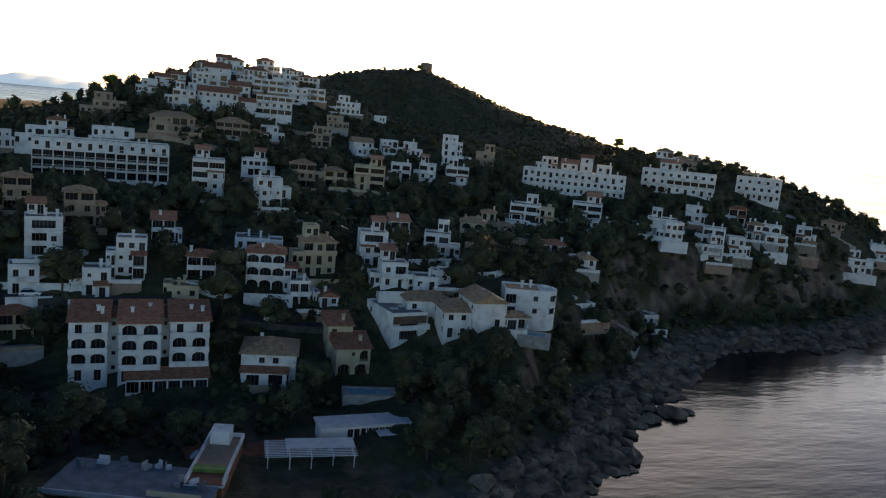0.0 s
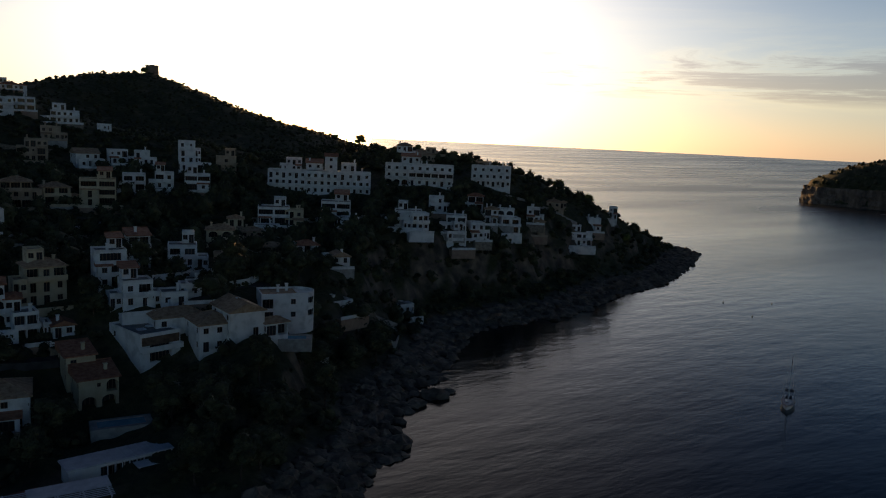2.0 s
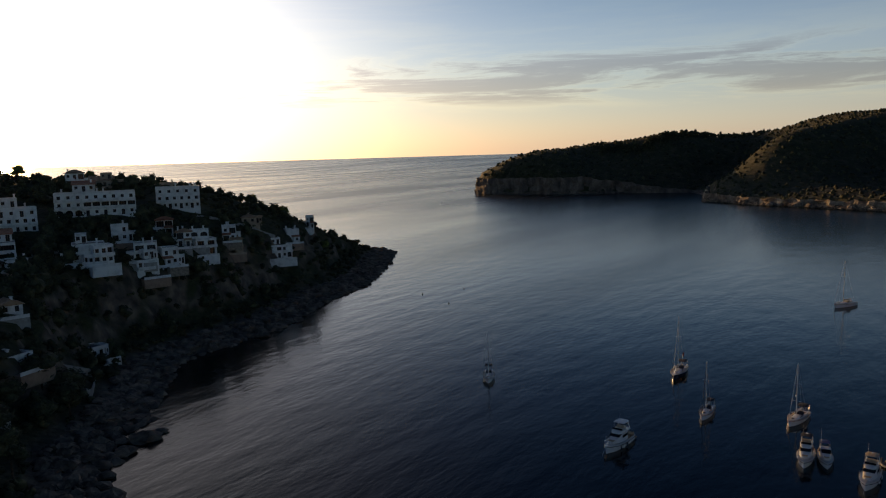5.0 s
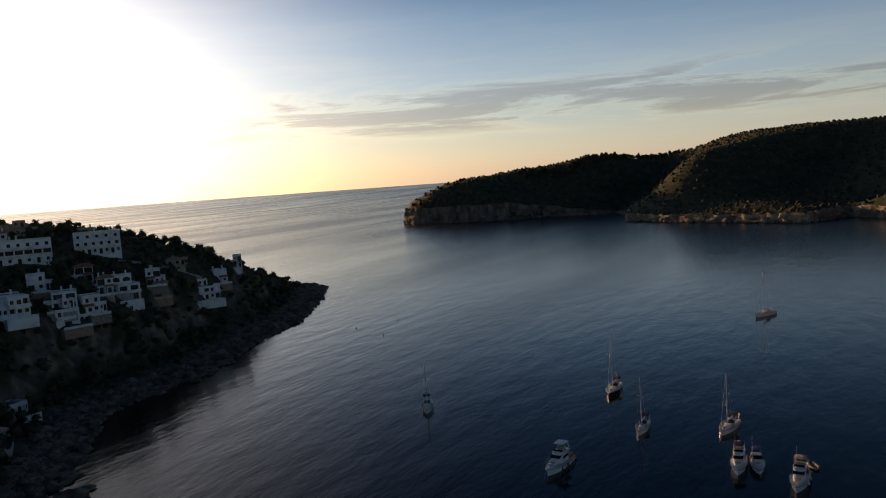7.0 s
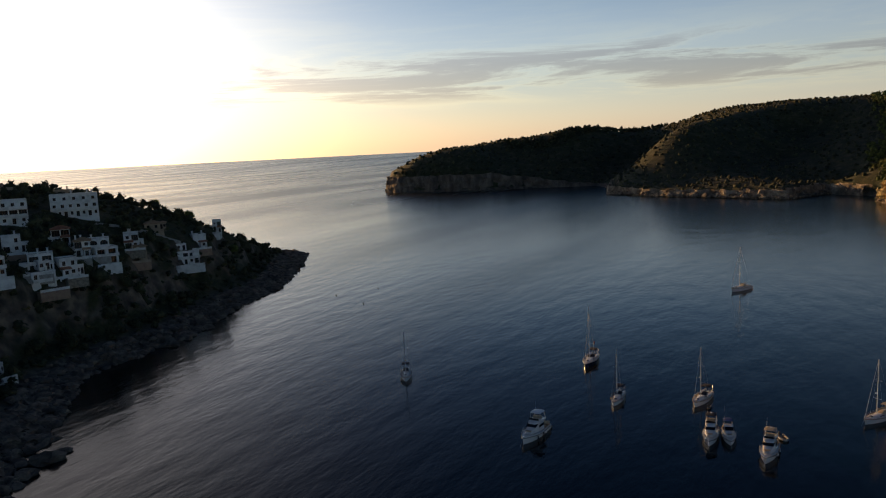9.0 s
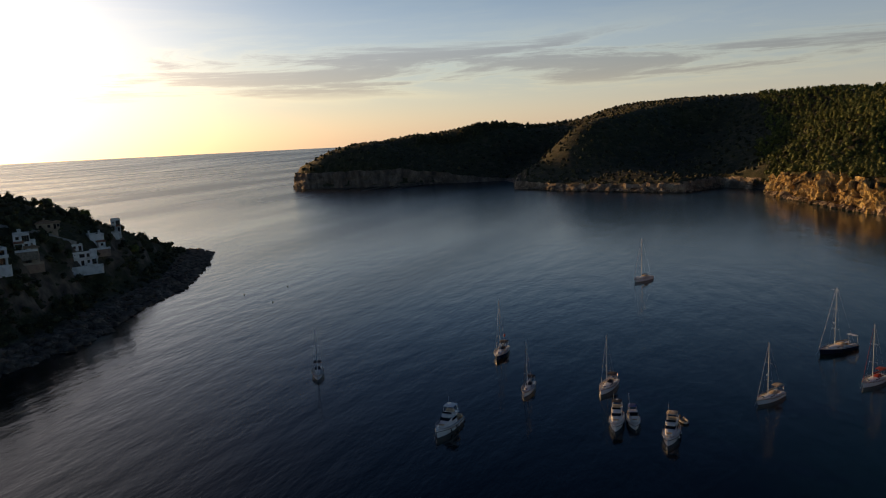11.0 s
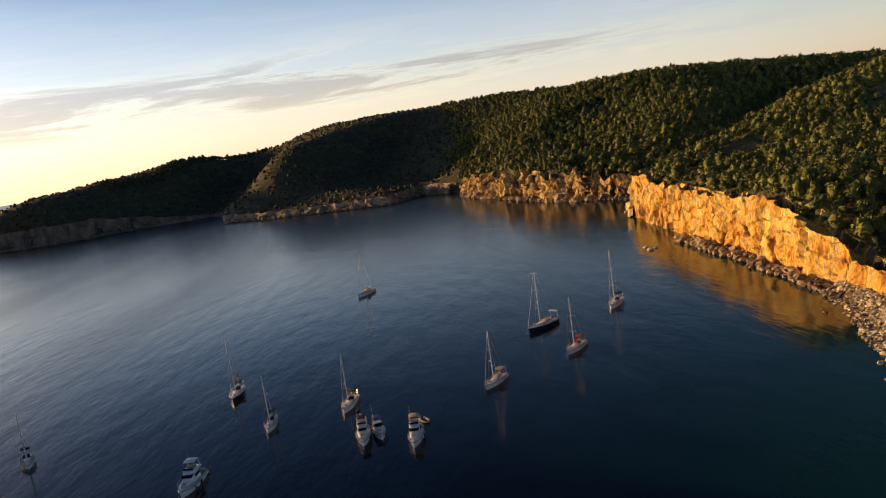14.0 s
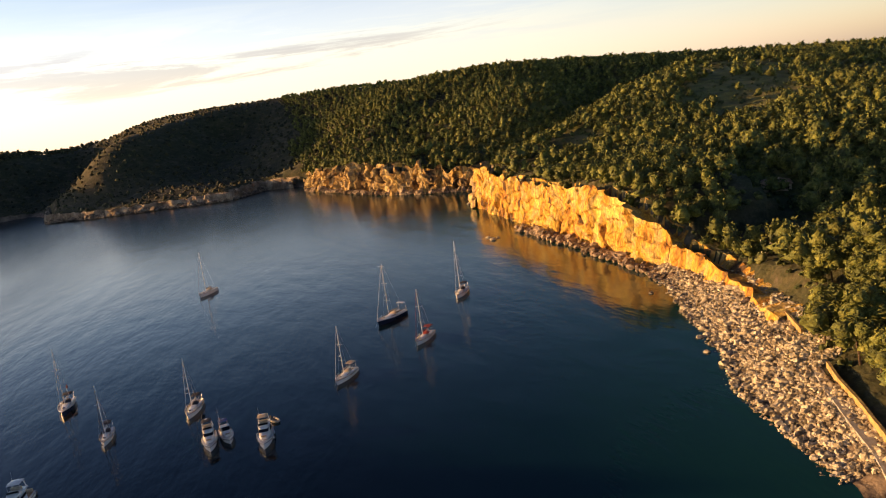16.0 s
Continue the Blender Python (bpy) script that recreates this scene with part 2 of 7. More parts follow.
def ease(a, b, v):
    f = np.clip((v - a) / (b - a), 0, 1)
    return f * f * (3 - 2 * f)


def ripple(x, y, size, seed=0):
    """Cheap smooth noise, -1 to 1."""
    out, k = 0, 2 * np.pi / size
    for i in range(4):
        a = seed * 1.7 + i * 2.4
        out = out + np.sin(k * (1 + 0.37 * i) * (x * np.cos(a) + y * np.sin(a)) + 5 * a + 1.3 * np.sin(k * 0.6 * (y * np.cos(a) - x * np.sin(a))))
    return out / 4


def steepness(x, y):
    """1 where the shore is a cliff, 0 where it is a low bank."""
    s = ease(185, 240, x) * (y < 60) + (x > 700)
    return np.clip(s, 0, 1)


def crest(x):
    """Height of the cliff edge of the south shore."""
    return np.interp(x, (130, 168, 205, 228, 255, 310, 360, 402, 430, 470, 520, 560, 610, 670, 700, 720, 770, 850, 930, 990),
                     (4, 7, 11, 18, 21, 19, 20, 23, 19, 14, 15, 21, 21, 19, 16, 7, 9, 12, 20, 26))


def land(x, y):
    x, y = np.asarray(x, float), np.asarray(y, float)
    shape = x.shape
    xf, yf = x.ravel(), y.ravel()
    z = np.full(xf.shape, _W[_n]) + _W[_n + 1] * xf + _W[_n + 2] * yf
    for (sx, sy, _), w in zip(_sp, _W[:_n]):
        z += w * np.sqrt((xf - sx) ** 2 + (yf - sy) ** 2 + 625.0)
    z = np.clip(z, 1.5, 190)
    st = steepness(xf, yf)
    edge = shore_distance(xf, yf)
    z = np.where((st > 0.3) & (yf < 0) & (xf < 740) & (edge < 45), np.maximum(z, crest(xf) + 0.12 * np.maximum(edge - 6, 0)), z)
    sd = shore_distance(xf, yf) + (3.0 * ripple(xf, yf, 34, 1) + 1.8 * ripple(xf, yf, 11, 2)) * (1 - 0.8 * st) * np.where((yf < -50) & (xf < 420), 0.25, 1.0)
    wide = 26 * (1 - st) + 5 * st
    z = np.where(st > 0.5, np.minimum(z, crest(xf) + 0.55 * np.maximum(sd - 6, 0)), z)
    off = 19 - 13 * ease(150, 240, xf)
    step = np.minimum(4.5 * ease(140, 190, xf) * np.maximum(sd - off, 0), crest(xf) - 1)
    bank = 0.3 * np.maximum(sd, 0) + step + 0.5 * np.maximum(sd - off, 0)
    south = (yf < -50) & (xf < 300)
    z = np.where(south, np.minimum(z, bank), z)
    shelf = (yf > 60) & (xf > 40) & (xf < 400)
    z = np.where(shelf, np.minimum(z, 0.27 * np.maximum(sd, 0) + 1.35 * np.maximum(sd - 20, 0)), z)
    q = np.where(south | shelf, 1 - ease(0.15, 0.6, st), 0)
    rise = ease(-0.05, 0.2, (sd - 3 * st) / wide) * q + ease(-0.05, 1.0, (sd - 3 * st) / wide) * (1 - q)
    z = z * rise + np.where(sd < 0, sd * 0.12, 0)
    z += np.where(sd > 0, 0.5 * ripple(xf, yf, 9, 3) + 1.0 * ripple(xf, yf, 31, 4), 0) * np.clip(sd / 20, 0, 1)
    return np.maximum(z, -6).reshape(shape)

# ---- materials ----
def shader(name, colors, scale=1.0, detail=6.0, rough=0.8, bump=0.0, bump_scale=None, metal=0.0, spread=(0.35, 0.65), per_object=0.0, per_island=0.0, fine=0.0, stretch=(1, 1, 1)):
    """A surface whose colour wanders between the colours given, with fine grain and relief; sizes in metres by object or world place."""
    m = bpy.data.materials.new(name)
    m.use_nodes = True
    n, l = m.node_tree.nodes, m.node_tree.links
    b = n["Principled BSDF"]
    geo = n.new("ShaderNodeNewGeometry")
    mp = n.new("ShaderNodeMapping")
    mp.inputs["Scale"].default_value = stretch
    l.new(geo.outputs["Position"], mp.inputs["Vector"])
    tex = n.new("ShaderNodeTexNoise")
    tex.inputs["Scale"].default_value = scale
    tex.inputs["Detail"].default_value = detail
    l.new(mp.outputs["Vector"], tex.inputs["Vector"])
    ramp = n.new("ShaderNodeValToRGB")
    el = ramp.color_ramp.elements
    el[0].position, el[1].position = spread
    while len(el) < len(colors):
        el.new(0.5)
    for i, c in enumerate(colors):
        el[i].position = spread[0] + (spread[1] - spread[0]) * i / max(1, len(colors) - 1)
        el[i].color = (*c, 1)
    l.new(tex.outputs["Fac"], ramp.inputs["Fac"])
    out = ramp.outputs["Color"]
    if fine:
        t2 = n.new("ShaderNodeTexNoise")
        t2.inputs["Scale"].default_value = scale * 9
        t2.inputs["Detail"].default_value = 4
        l.new(mp.outputs["Vector"], t2.inputs["Vector"])
        mr = n.new("ShaderNodeMapRange")
        mr.inputs["From Min"].default_value, mr.inputs["From Max"].default_value = 0.3, 0.7
        mr.inputs["To Min"].default_value, mr.inputs["To Max"].default_value = 1 - fine, 1 + fine
        l.new(t2.outputs["Fac"], mr.inputs["Value"])
        hs = n.new("ShaderNodeHueSaturation")
        l.new(out, hs.inputs["Color"])
        l.new(mr.outputs["Result"], hs.inputs["Value"])
        out = hs.outputs["Color"]
    if per_object or per_island:
        src = n.new("ShaderNodeObjectInfo").outputs["Random"] if per_object else geo.outputs["Random Per Island"]
        amount = per_object or per_island
        mr = n.new("ShaderNodeMapRange")
        mr.inputs["To Min"].default_value, mr.inputs["To Max"].default_value = 1 - amount, 1 + amount
        l.new(src, mr.inputs["Value"])
        hs = n.new("ShaderNodeHueSaturation")
        l.new(out, hs.inputs["Color"])
        l.new(mr.outputs["Result"], hs.inputs["Value"])
        out = hs.outputs["Color"]
    l.new(out, b.inputs["Base Color"])
    b.inputs["Roughness"].default_value, b.inputs["Metallic"].default_value = rough, metal
    if bump:
        tb = n.new("ShaderNodeTexNoise")
        tb.inputs["Scale"].default_value = bump_scale or scale * 3
        tb.inputs["Detail"].default_value = 6
        l.new(mp.outputs["Vector"], tb.inputs["Vector"])
        bp = n.new("ShaderNodeBump")
        bp.inputs["Strength"].default_value = 0.8
        bp.inputs["Distance"].default_value = bump
        l.new(tb.outputs["Fac"], bp.inputs["Height"])
        l.new(bp.outputs["Normal"], b.inputs["Normal"])
    return m


WHITE = shader("white_render", [(0.62, 0.62, 0.6), (0.8, 0.8, 0.78), (0.84, 0.84, 0.82)], 0.5, rough=0.85, bump=0.02, per_object=0.06, fine=0.04)
CREAM = shader("cream_render", [(0.5, 0.42, 0.28), (0.62, 0.54, 0.38)], 0.5, rough=0.85, bump=0.02, per_object=0.08, fine=0.05)
TAN = shader("tan_render", [(0.36, 0.28, 0.2), (0.47, 0.38, 0.28)], 0.5, rough=0.85, bump=0.02, per_object=0.08, fine=0.05)
BRICKRED = shader("red_render", [(0.26, 0.08, 0.045), (0.36, 0.13, 0.07)], 0.7, rough=0.85, bump=0.02, fine=0.06)
TILE = shader("clay_tile", [(0.24, 0.09, 0.05), (0.36, 0.15, 0.08), (0.42, 0.2, 0.12)], 1.2, rough=0.8, bump=0.04, per_object=0.12, fine=0.12)
TILETAN = shader("pale_tile", [(0.28, 0.17, 0.1), (0.42, 0.28, 0.17), (0.48, 0.34, 0.22)], 1.2, rough=0.8, bump=0.04, per_object=0.1, fine=0.12)
FLATROOF = shader("roof_felt", [(0.2, 0.19, 0.18), (0.32, 0.3, 0.28)], 0.6, rough=0.9, bump=0.02, per_object=0.1, fine=0.08)
TERRACE = shader("terrace_paving", [(0.3, 0.2, 0.15), (0.4, 0.28, 0.2)], 0.8, rough=0.85, bump=0.02, fine=0.1)
FRAMEWOOD = shader("window_frame", [(0.12, 0.07, 0.05), (0.2, 0.12, 0.08)], 2.0, rough=0.6, per_object=0.3)
SHUTTER = shader("shutter", [(0.1, 0.06, 0.04), (0.2, 0.13, 0.09)], 1.0, rough=0.6, per_object=0.5)
CONCRETE = shader("concrete", [(0.3, 0.29, 0.27), (0.44, 0.43, 0.4)], 0.8, rough=0.9, bump=0.03, fine=0.08)
STONEWALL = shader("dry_stone", [(0.2, 0.17, 0.13), (0.36, 0.31, 0.25)], 1.6, rough=0.95, bump=0.12, fine=0.2)
DARKMETAL = shader("dark_metal", [(0.03, 0.03, 0.035), (0.06, 0.06, 0.065)], 2, rough=0.5)
STEEL = shader("brushed_metal", [(0.5, 0.5, 0.5), (0.62, 0.62, 0.62)], 4, rough=0.35, metal=1.0)
HULLWHITE = shader("hull_white", [(0.8, 0.8, 0.79), (0.87, 0.87, 0.86)], 0.8, rough=0.25, fine=0.02)
DECK = shader("deck", [(0.6, 0.58, 0.54), (0.74, 0.72, 0.68)], 1.5, rough=0.6, fine=0.06)
TEAK = shader("teak", [(0.24, 0.14, 0.07), (0.34, 0.21, 0.11)], 3, rough=0.6, fine=0.1)
NAVY = shader("navy_hull", [(0.012, 0.018, 0.04), (0.02, 0.03, 0.06)], 1, rough=0.25)
CANVAS = shader("navy_canvas", [(0.012, 0.016, 0.03), (0.03, 0.035, 0.05)], 2, rough=0.9, bump=0.02)
REDCANVAS = shader("red_canvas", [(0.3, 0.03, 0.02), (0.42, 0.06, 0.04)], 2, rough=0.9, bump=0.02)
BLUECANVAS = shader("blue_canvas", [(0.03, 0.07, 0.22), (0.05, 0.1, 0.3)], 2, rough=0.9)
BEIGECANVAS = shader("beige_canvas", [(0.42, 0.34, 0.24), (0.55, 0.46, 0.34)], 2, rough=0.9)
BARK = shader("bark", [(0.05, 0.035, 0.025), (0.13, 0.09, 0.06)], 3, rough=0.95, bump=0.05)
PINE = shader("pine_needles", [(0.046, 0.059, 0.013), (0.107, 0.13, 0.025), (0.178, 0.19, 0.038)], 0.35, rough=0.8, bump=0.5, bump_scale=1.6, per_island=0.2, fine=0.4)
SCRUB = shader("scrub_leaves", [(0.034, 0.052, 0.016), (0.08, 0.105, 0.028), (0.14, 0.15, 0.05)], 0.2, rough=0.85, per_island=0.35, fine=0.3)
# SCRUB darkened for the backlit slopes; their shade is in this colour
SHADED_SCRUB = shader("shaded_scrub_leaves", [(0.02, 0.024, 0.011), (0.046, 0.05, 0.02), (0.085, 0.08, 0.034)], 0.2, rough=0.85, per_island=0.35, fine=0.3)
# darker pine foliage: shade of north slope and headland put into its colour
SHADED_LEAVES = shader("shaded_tree_leaves", [(0.026, 0.03, 0.014), (0.055, 0.06, 0.026), (0.095, 0.094, 0.042)], 0.35, rough=0.8, bump=0.5, bump_scale=1.6, per_island=0.25, fine=0.4)
SCREEROCK = shader("fallen_rock", [(0.11, 0.085, 0.06), (0.25, 0.19, 0.135), (0.42, 0.33, 0.23)], 0.5, rough=0.9, bump=0.12, per_island=0.4, fine=0.15)
PALEROCK = shader("pale_boulder", [(0.15, 0.125, 0.085), (0.42, 0.37, 0.27), (0.64, 0.58, 0.44)], 0.5, rough=0.9, bump=0.12, per_island=0.3, fine=0.15)
SHOREROCK = shader("shore_rock", [(0.06, 0.046, 0.036), (0.14, 0.108, 0.082), (0.23, 0.18, 0.138)], 0.3, rough=0.9, bump=0.2, per_island=0.2, fine=0.2)
GOLDWALL = shader("golden_wall", [(0.3, 0.2, 0.08), (0.5, 0.36, 0.15)], 0.9, rough=0.95, bump=0.1, fine=0.2)
TOWERSTONE = shader("tower_stone", [(0.2, 0.14, 0.1), (0.34, 0.25, 0.18)], 0.8, rough=0.95, bump=0.15, fine=0.2)
POOLWATER = shader("pool_water", [(0.1, 0.3, 0.42), (0.16, 0.4, 0.52)], 0.8, rough=0.06)
SHEETWHITE = shader("white_sheet_roof", [(0.5, 0.54, 0.58), (0.66, 0.7, 0.74)], 0.7, rough=0.45, fine=0.05)
GREENPAINT = shader("green_paint", [(0.12, 0.22, 0.03), (0.2, 0.32, 0.06)], 1.5, rough=0.6)
BLUEGREY = shader("blue_grey_deck", [(0.1, 0.14, 0.17), (0.18, 0.23, 0.27)], 0.5, rough=0.8, fine=0.1)
ROADMAT = shader("asphalt", [(0.04, 0.04, 0.04), (0.075, 0.072, 0.07)], 0.6, rough=0.9, bump=0.01, fine=0.1)


def glass_like(name, tint, rough=0.08):
    m = bpy.data.materials.new(name)
    m.use_nodes = True
    b = m.node_tree.nodes["Principled BSDF"]
    n, l = m.node_tree.nodes, m.node_tree.links
    info = n.new("ShaderNodeObjectInfo")
    mr = n.new("ShaderNodeMapRange")
    mr.inputs["To Min"].default_value, mr.inputs["To Max"].default_value = 0.4, 1.8
    l.new(info.outputs["Random"], mr.inputs["Value"])
    hs = n.new("ShaderNodeHueSaturation")
    hs.inputs["Color"].default_value = (*tint, 1)
    l.new(mr.outputs["Result"], hs.inputs["Value"])
    l.new(hs.outputs["Color"], b.inputs["Base Color"])
    b.inputs["Roughness"].default_value = rough
    b.inputs["IOR"].default_value = 1.5
    return m


PANE = glass_like("window_glass", (0.018, 0.02, 0.024))
TINTED = glass_like("tinted_glass", (0.01, 0.012, 0.016), 0.05)


def cliff_material():
    """Golden limestone: vertical streaks, rust and grey patches, dark cracks."""
    m = shader("golden_limestone", [(0.08, 0.042, 0.018), (0.38, 0.18, 0.03), (0.6, 0.37, 0.06), (0.42, 0.3, 0.12), (0.68, 0.5, 0.13)], 0.16, 10, rough=0.92, bump=0.7, bump_scale=0.6, spread=(0.34, 0.64), fine=0.35, stretch=(1, 1, 0.5))
    n, l = m.node_tree.nodes, m.node_tree.links
    b = n["Principled BSDF"]
    base = b.inputs["Base Color"].links[0].from_socket
    geo = n.new("ShaderNodeNewGeometry")
    wob = n.new("ShaderNodeTexNoise")
    wob.inputs["Scale"].default_value = 0.3
    l.new(geo.outputs["Position"], wob.inputs["Vector"])
    mixv = n.new("ShaderNodeMix")
    mixv.data_type, mixv.blend_type = "RGBA", "LINEAR_LIGHT"
    mixv.inputs["Factor"].default_value = 5.0
    l.new(geo.outputs["Position"], mixv.inputs["A"])
    l.new(wob.outputs["Color"], mixv.inputs["B"])
    mp = n.new("ShaderNodeMapping")
    mp.inputs["Scale"].default_value = (0.4, 0.4, 0.2)
    l.new(mixv.outputs["Result"], mp.inputs["Vector"])
    vo = n.new("ShaderNodeTexVoronoi")
    vo.feature = "DISTANCE_TO_EDGE"
    vo.inputs["Scale"].default_value = 1.0
    l.new(mp.outputs["Vector"], vo.inputs["Vector"])
    mr = n.new("ShaderNodeMapRange")
    mr.inputs["From Min"].default_value, mr.inputs["From Max"].default_value = 0.0, 0.04
    mr.inputs["To Min"].default_value, mr.inputs["To Max"].default_value = 0.66, 1.0
    l.new(vo.outputs["Distance"], mr.inputs["Value"])
    hs = n.new("ShaderNodeHueSaturation")
    l.new(base, hs.inputs["Color"])
    l.new(mr.outputs["Result"], hs.inputs["Value"])
    l.new(hs.outputs["Color"], b.inputs["Base Color"])
    bp = n.new("ShaderNodeBump")
    bp.inputs["Distance"].default_value = 0.3
    l.new(mr.outputs["Result"], bp.inputs["Height"])
    l.new(b.inputs["Normal"].links[0].from_socket, bp.inputs["Normal"])
    l.new(bp.outputs["Normal"], b.inputs["Normal"])
    return m


GOLDROCK = cliff_material()
COVEROCK = shader("broken_limestone", [(0.05, 0.036, 0.024), (0.2, 0.125, 0.05), (0.46, 0.31, 0.1), (0.28, 0.21, 0.12), (0.6, 0.45, 0.18)], 0.12, 9, rough=0.95, bump=0.9, bump_scale=0.5, spread=(0.36, 0.64), fine=0.3, stretch=(1, 1, 0.6))
GREYROCK = shader("grey_limestone", [(0.07, 0.055, 0.045), (0.17, 0.13, 0.1), (0.28, 0.22, 0.17)], 0.12, 8, rough=0.95, bump=0.8, bump_scale=0.3, spread=(0.3, 0.68), fine=0.25, stretch=(1, 1, 0.4))


PALECLIFF = shader("pale_limestone", [(0.1, 0.075, 0.055), (0.26, 0.2, 0.14), (0.46, 0.38, 0.28)], 0.14, 8, rough=0.95, bump=0.8, bump_scale=0.3, spread=(0.3, 0.66), fine=0.25, stretch=(1, 1, 0.5))


def ground_material():
    """Scrub, bare earth and grass on gentle slopes; grey-brown rock where it is steep or washed by the sea."""
    m = bpy.data.materials.new("hillside")
    m.use_nodes = True
    n, l = m.node_tree.nodes, m.node_tree.links
    b = n["Principled BSDF"]
    geo = n.new("ShaderNodeNewGeometry")

    def noise(scale, detail=6):
        t = n.new("ShaderNodeTexNoise")
        t.inputs["Scale"].default_value, t.inputs["Detail"].default_value = scale, detail
        l.new(geo.outputs["Position"], t.inputs["Vector"])
        return t.outputs["Fac"]

    def ramp(src, stops):
        r = n.new("ShaderNodeValToRGB")
        e = r.color_ramp.elements
        while len(e) < len(stops):
            e.new(0.5)
        for i, (p, c) in enumerate(stops):
            e[i].position, e[i].color = p, (*c, 1)
        l.new(src, r.inputs["Fac"])
        return r.outputs["Color"]

    def mix(f, a, c):
        x = n.new("ShaderNodeMix")
        x.data_type = "RGBA"
        l.new(f, x.inputs["Factor"])
        l.new(a, x.inputs["A"])
        l.new(c, x.inputs["B"])
        return x.outputs["Result"]

    def span(src, a, c, lo=0.0, hi=1.0):
        x = n.new("ShaderNodeMapRange")
        for k, v in (("From Min", a), ("From Max", c), ("To Min", lo), ("To Max", hi)):
            x.inputs[k].default_value = v
        l.new(src, x.inputs["Value"])
        return x.outputs["Result"]

    # scrub and earth colours, darkened to carry the shade of the backlit slopes
    green = ramp(noise(0.06, 8), [(0.34, (0.022, 0.028, 0.011)), (0.48, (0.04, 0.046, 0.015)), (0.58, (0.062, 0.062, 0.02)), (0.68, (0.1, 0.086, 0.032))])
    speck = ramp(noise(0.7, 5), [(0.4, (0.024, 0.03, 0.012)), (0.6, (0.075, 0.072, 0.032))])
    green = mix(span(noise(0.25), 0.4, 0.6, 0.2, 0.8), green, speck)
    # dry spring grass on the open slopes above the golden cliffs, lightened for sun
    grass = ramp(noise(0.09, 8), [(0.34, (0.1, 0.115, 0.026)), (0.5, (0.17, 0.18, 0.04)), (0.66, (0.26, 0.225, 0.075))])
    where = n.new("ShaderNodeSeparateXYZ")
    l.new(geo.outputs["Position"], where.inputs["Vector"])
    wild = n.new("ShaderNodeMath")
    wild.operation = "MULTIPLY"
    l.new(span(where.outputs["Y"], -150, -190), wild.inputs[0])
    l.new(span(where.outputs["X"], 760, 600), wild.inputs[1])
    green = mix(wild.outputs[0], green, grass)
    rock = ramp(noise(0.25, 8), [(0.32, (0.06, 0.048, 0.04)), (0.5, (0.15, 0.118, 0.09)), (0.68, (0.27, 0.21, 0.15))])
    sep = n.new("ShaderNodeSeparateXYZ")
    l.new(geo.outputs["Normal"], sep.inputs["Vector"])
    steep = span(sep.outputs["Z"], 0.66, 0.48)
    pos = n.new("ShaderNodeSeparateXYZ")
    l.new(geo.outputs["Position"], pos.inputs["Vector"])
    add = n.new("ShaderNodeMath")
    add.operation = "ADD"
    l.new(span(pos.outputs["Z"], 4.2, 2.2), add.inputs[0])
    l.new(steep, add.inputs[1])
    wob = n.new("ShaderNodeMath")
    wob.operation = "ADD"
    wob.use_clamp = True
    l.new(add.outputs[0], wob.inputs[0])
    l.new(span(noise(0.12), 0.3, 0.7, -0.35, 0.35), wob.inputs[1])
    l.new(mix(wob.outputs[0], green, rock), b.inputs["Base Color"])
    b.inputs["Roughness"].default_value = 0.95
    bp = n.new("ShaderNodeBump")
    bp.inputs["Distance"].default_value = 0.8
    bp.inputs["Strength"].default_value = 0.9
    l.new(noise(0.6, 8), bp.inputs["Height"])
    l.new(bp.outputs["Normal"], b.inputs["Normal"])
    return m


HILLSIDE = ground_material()


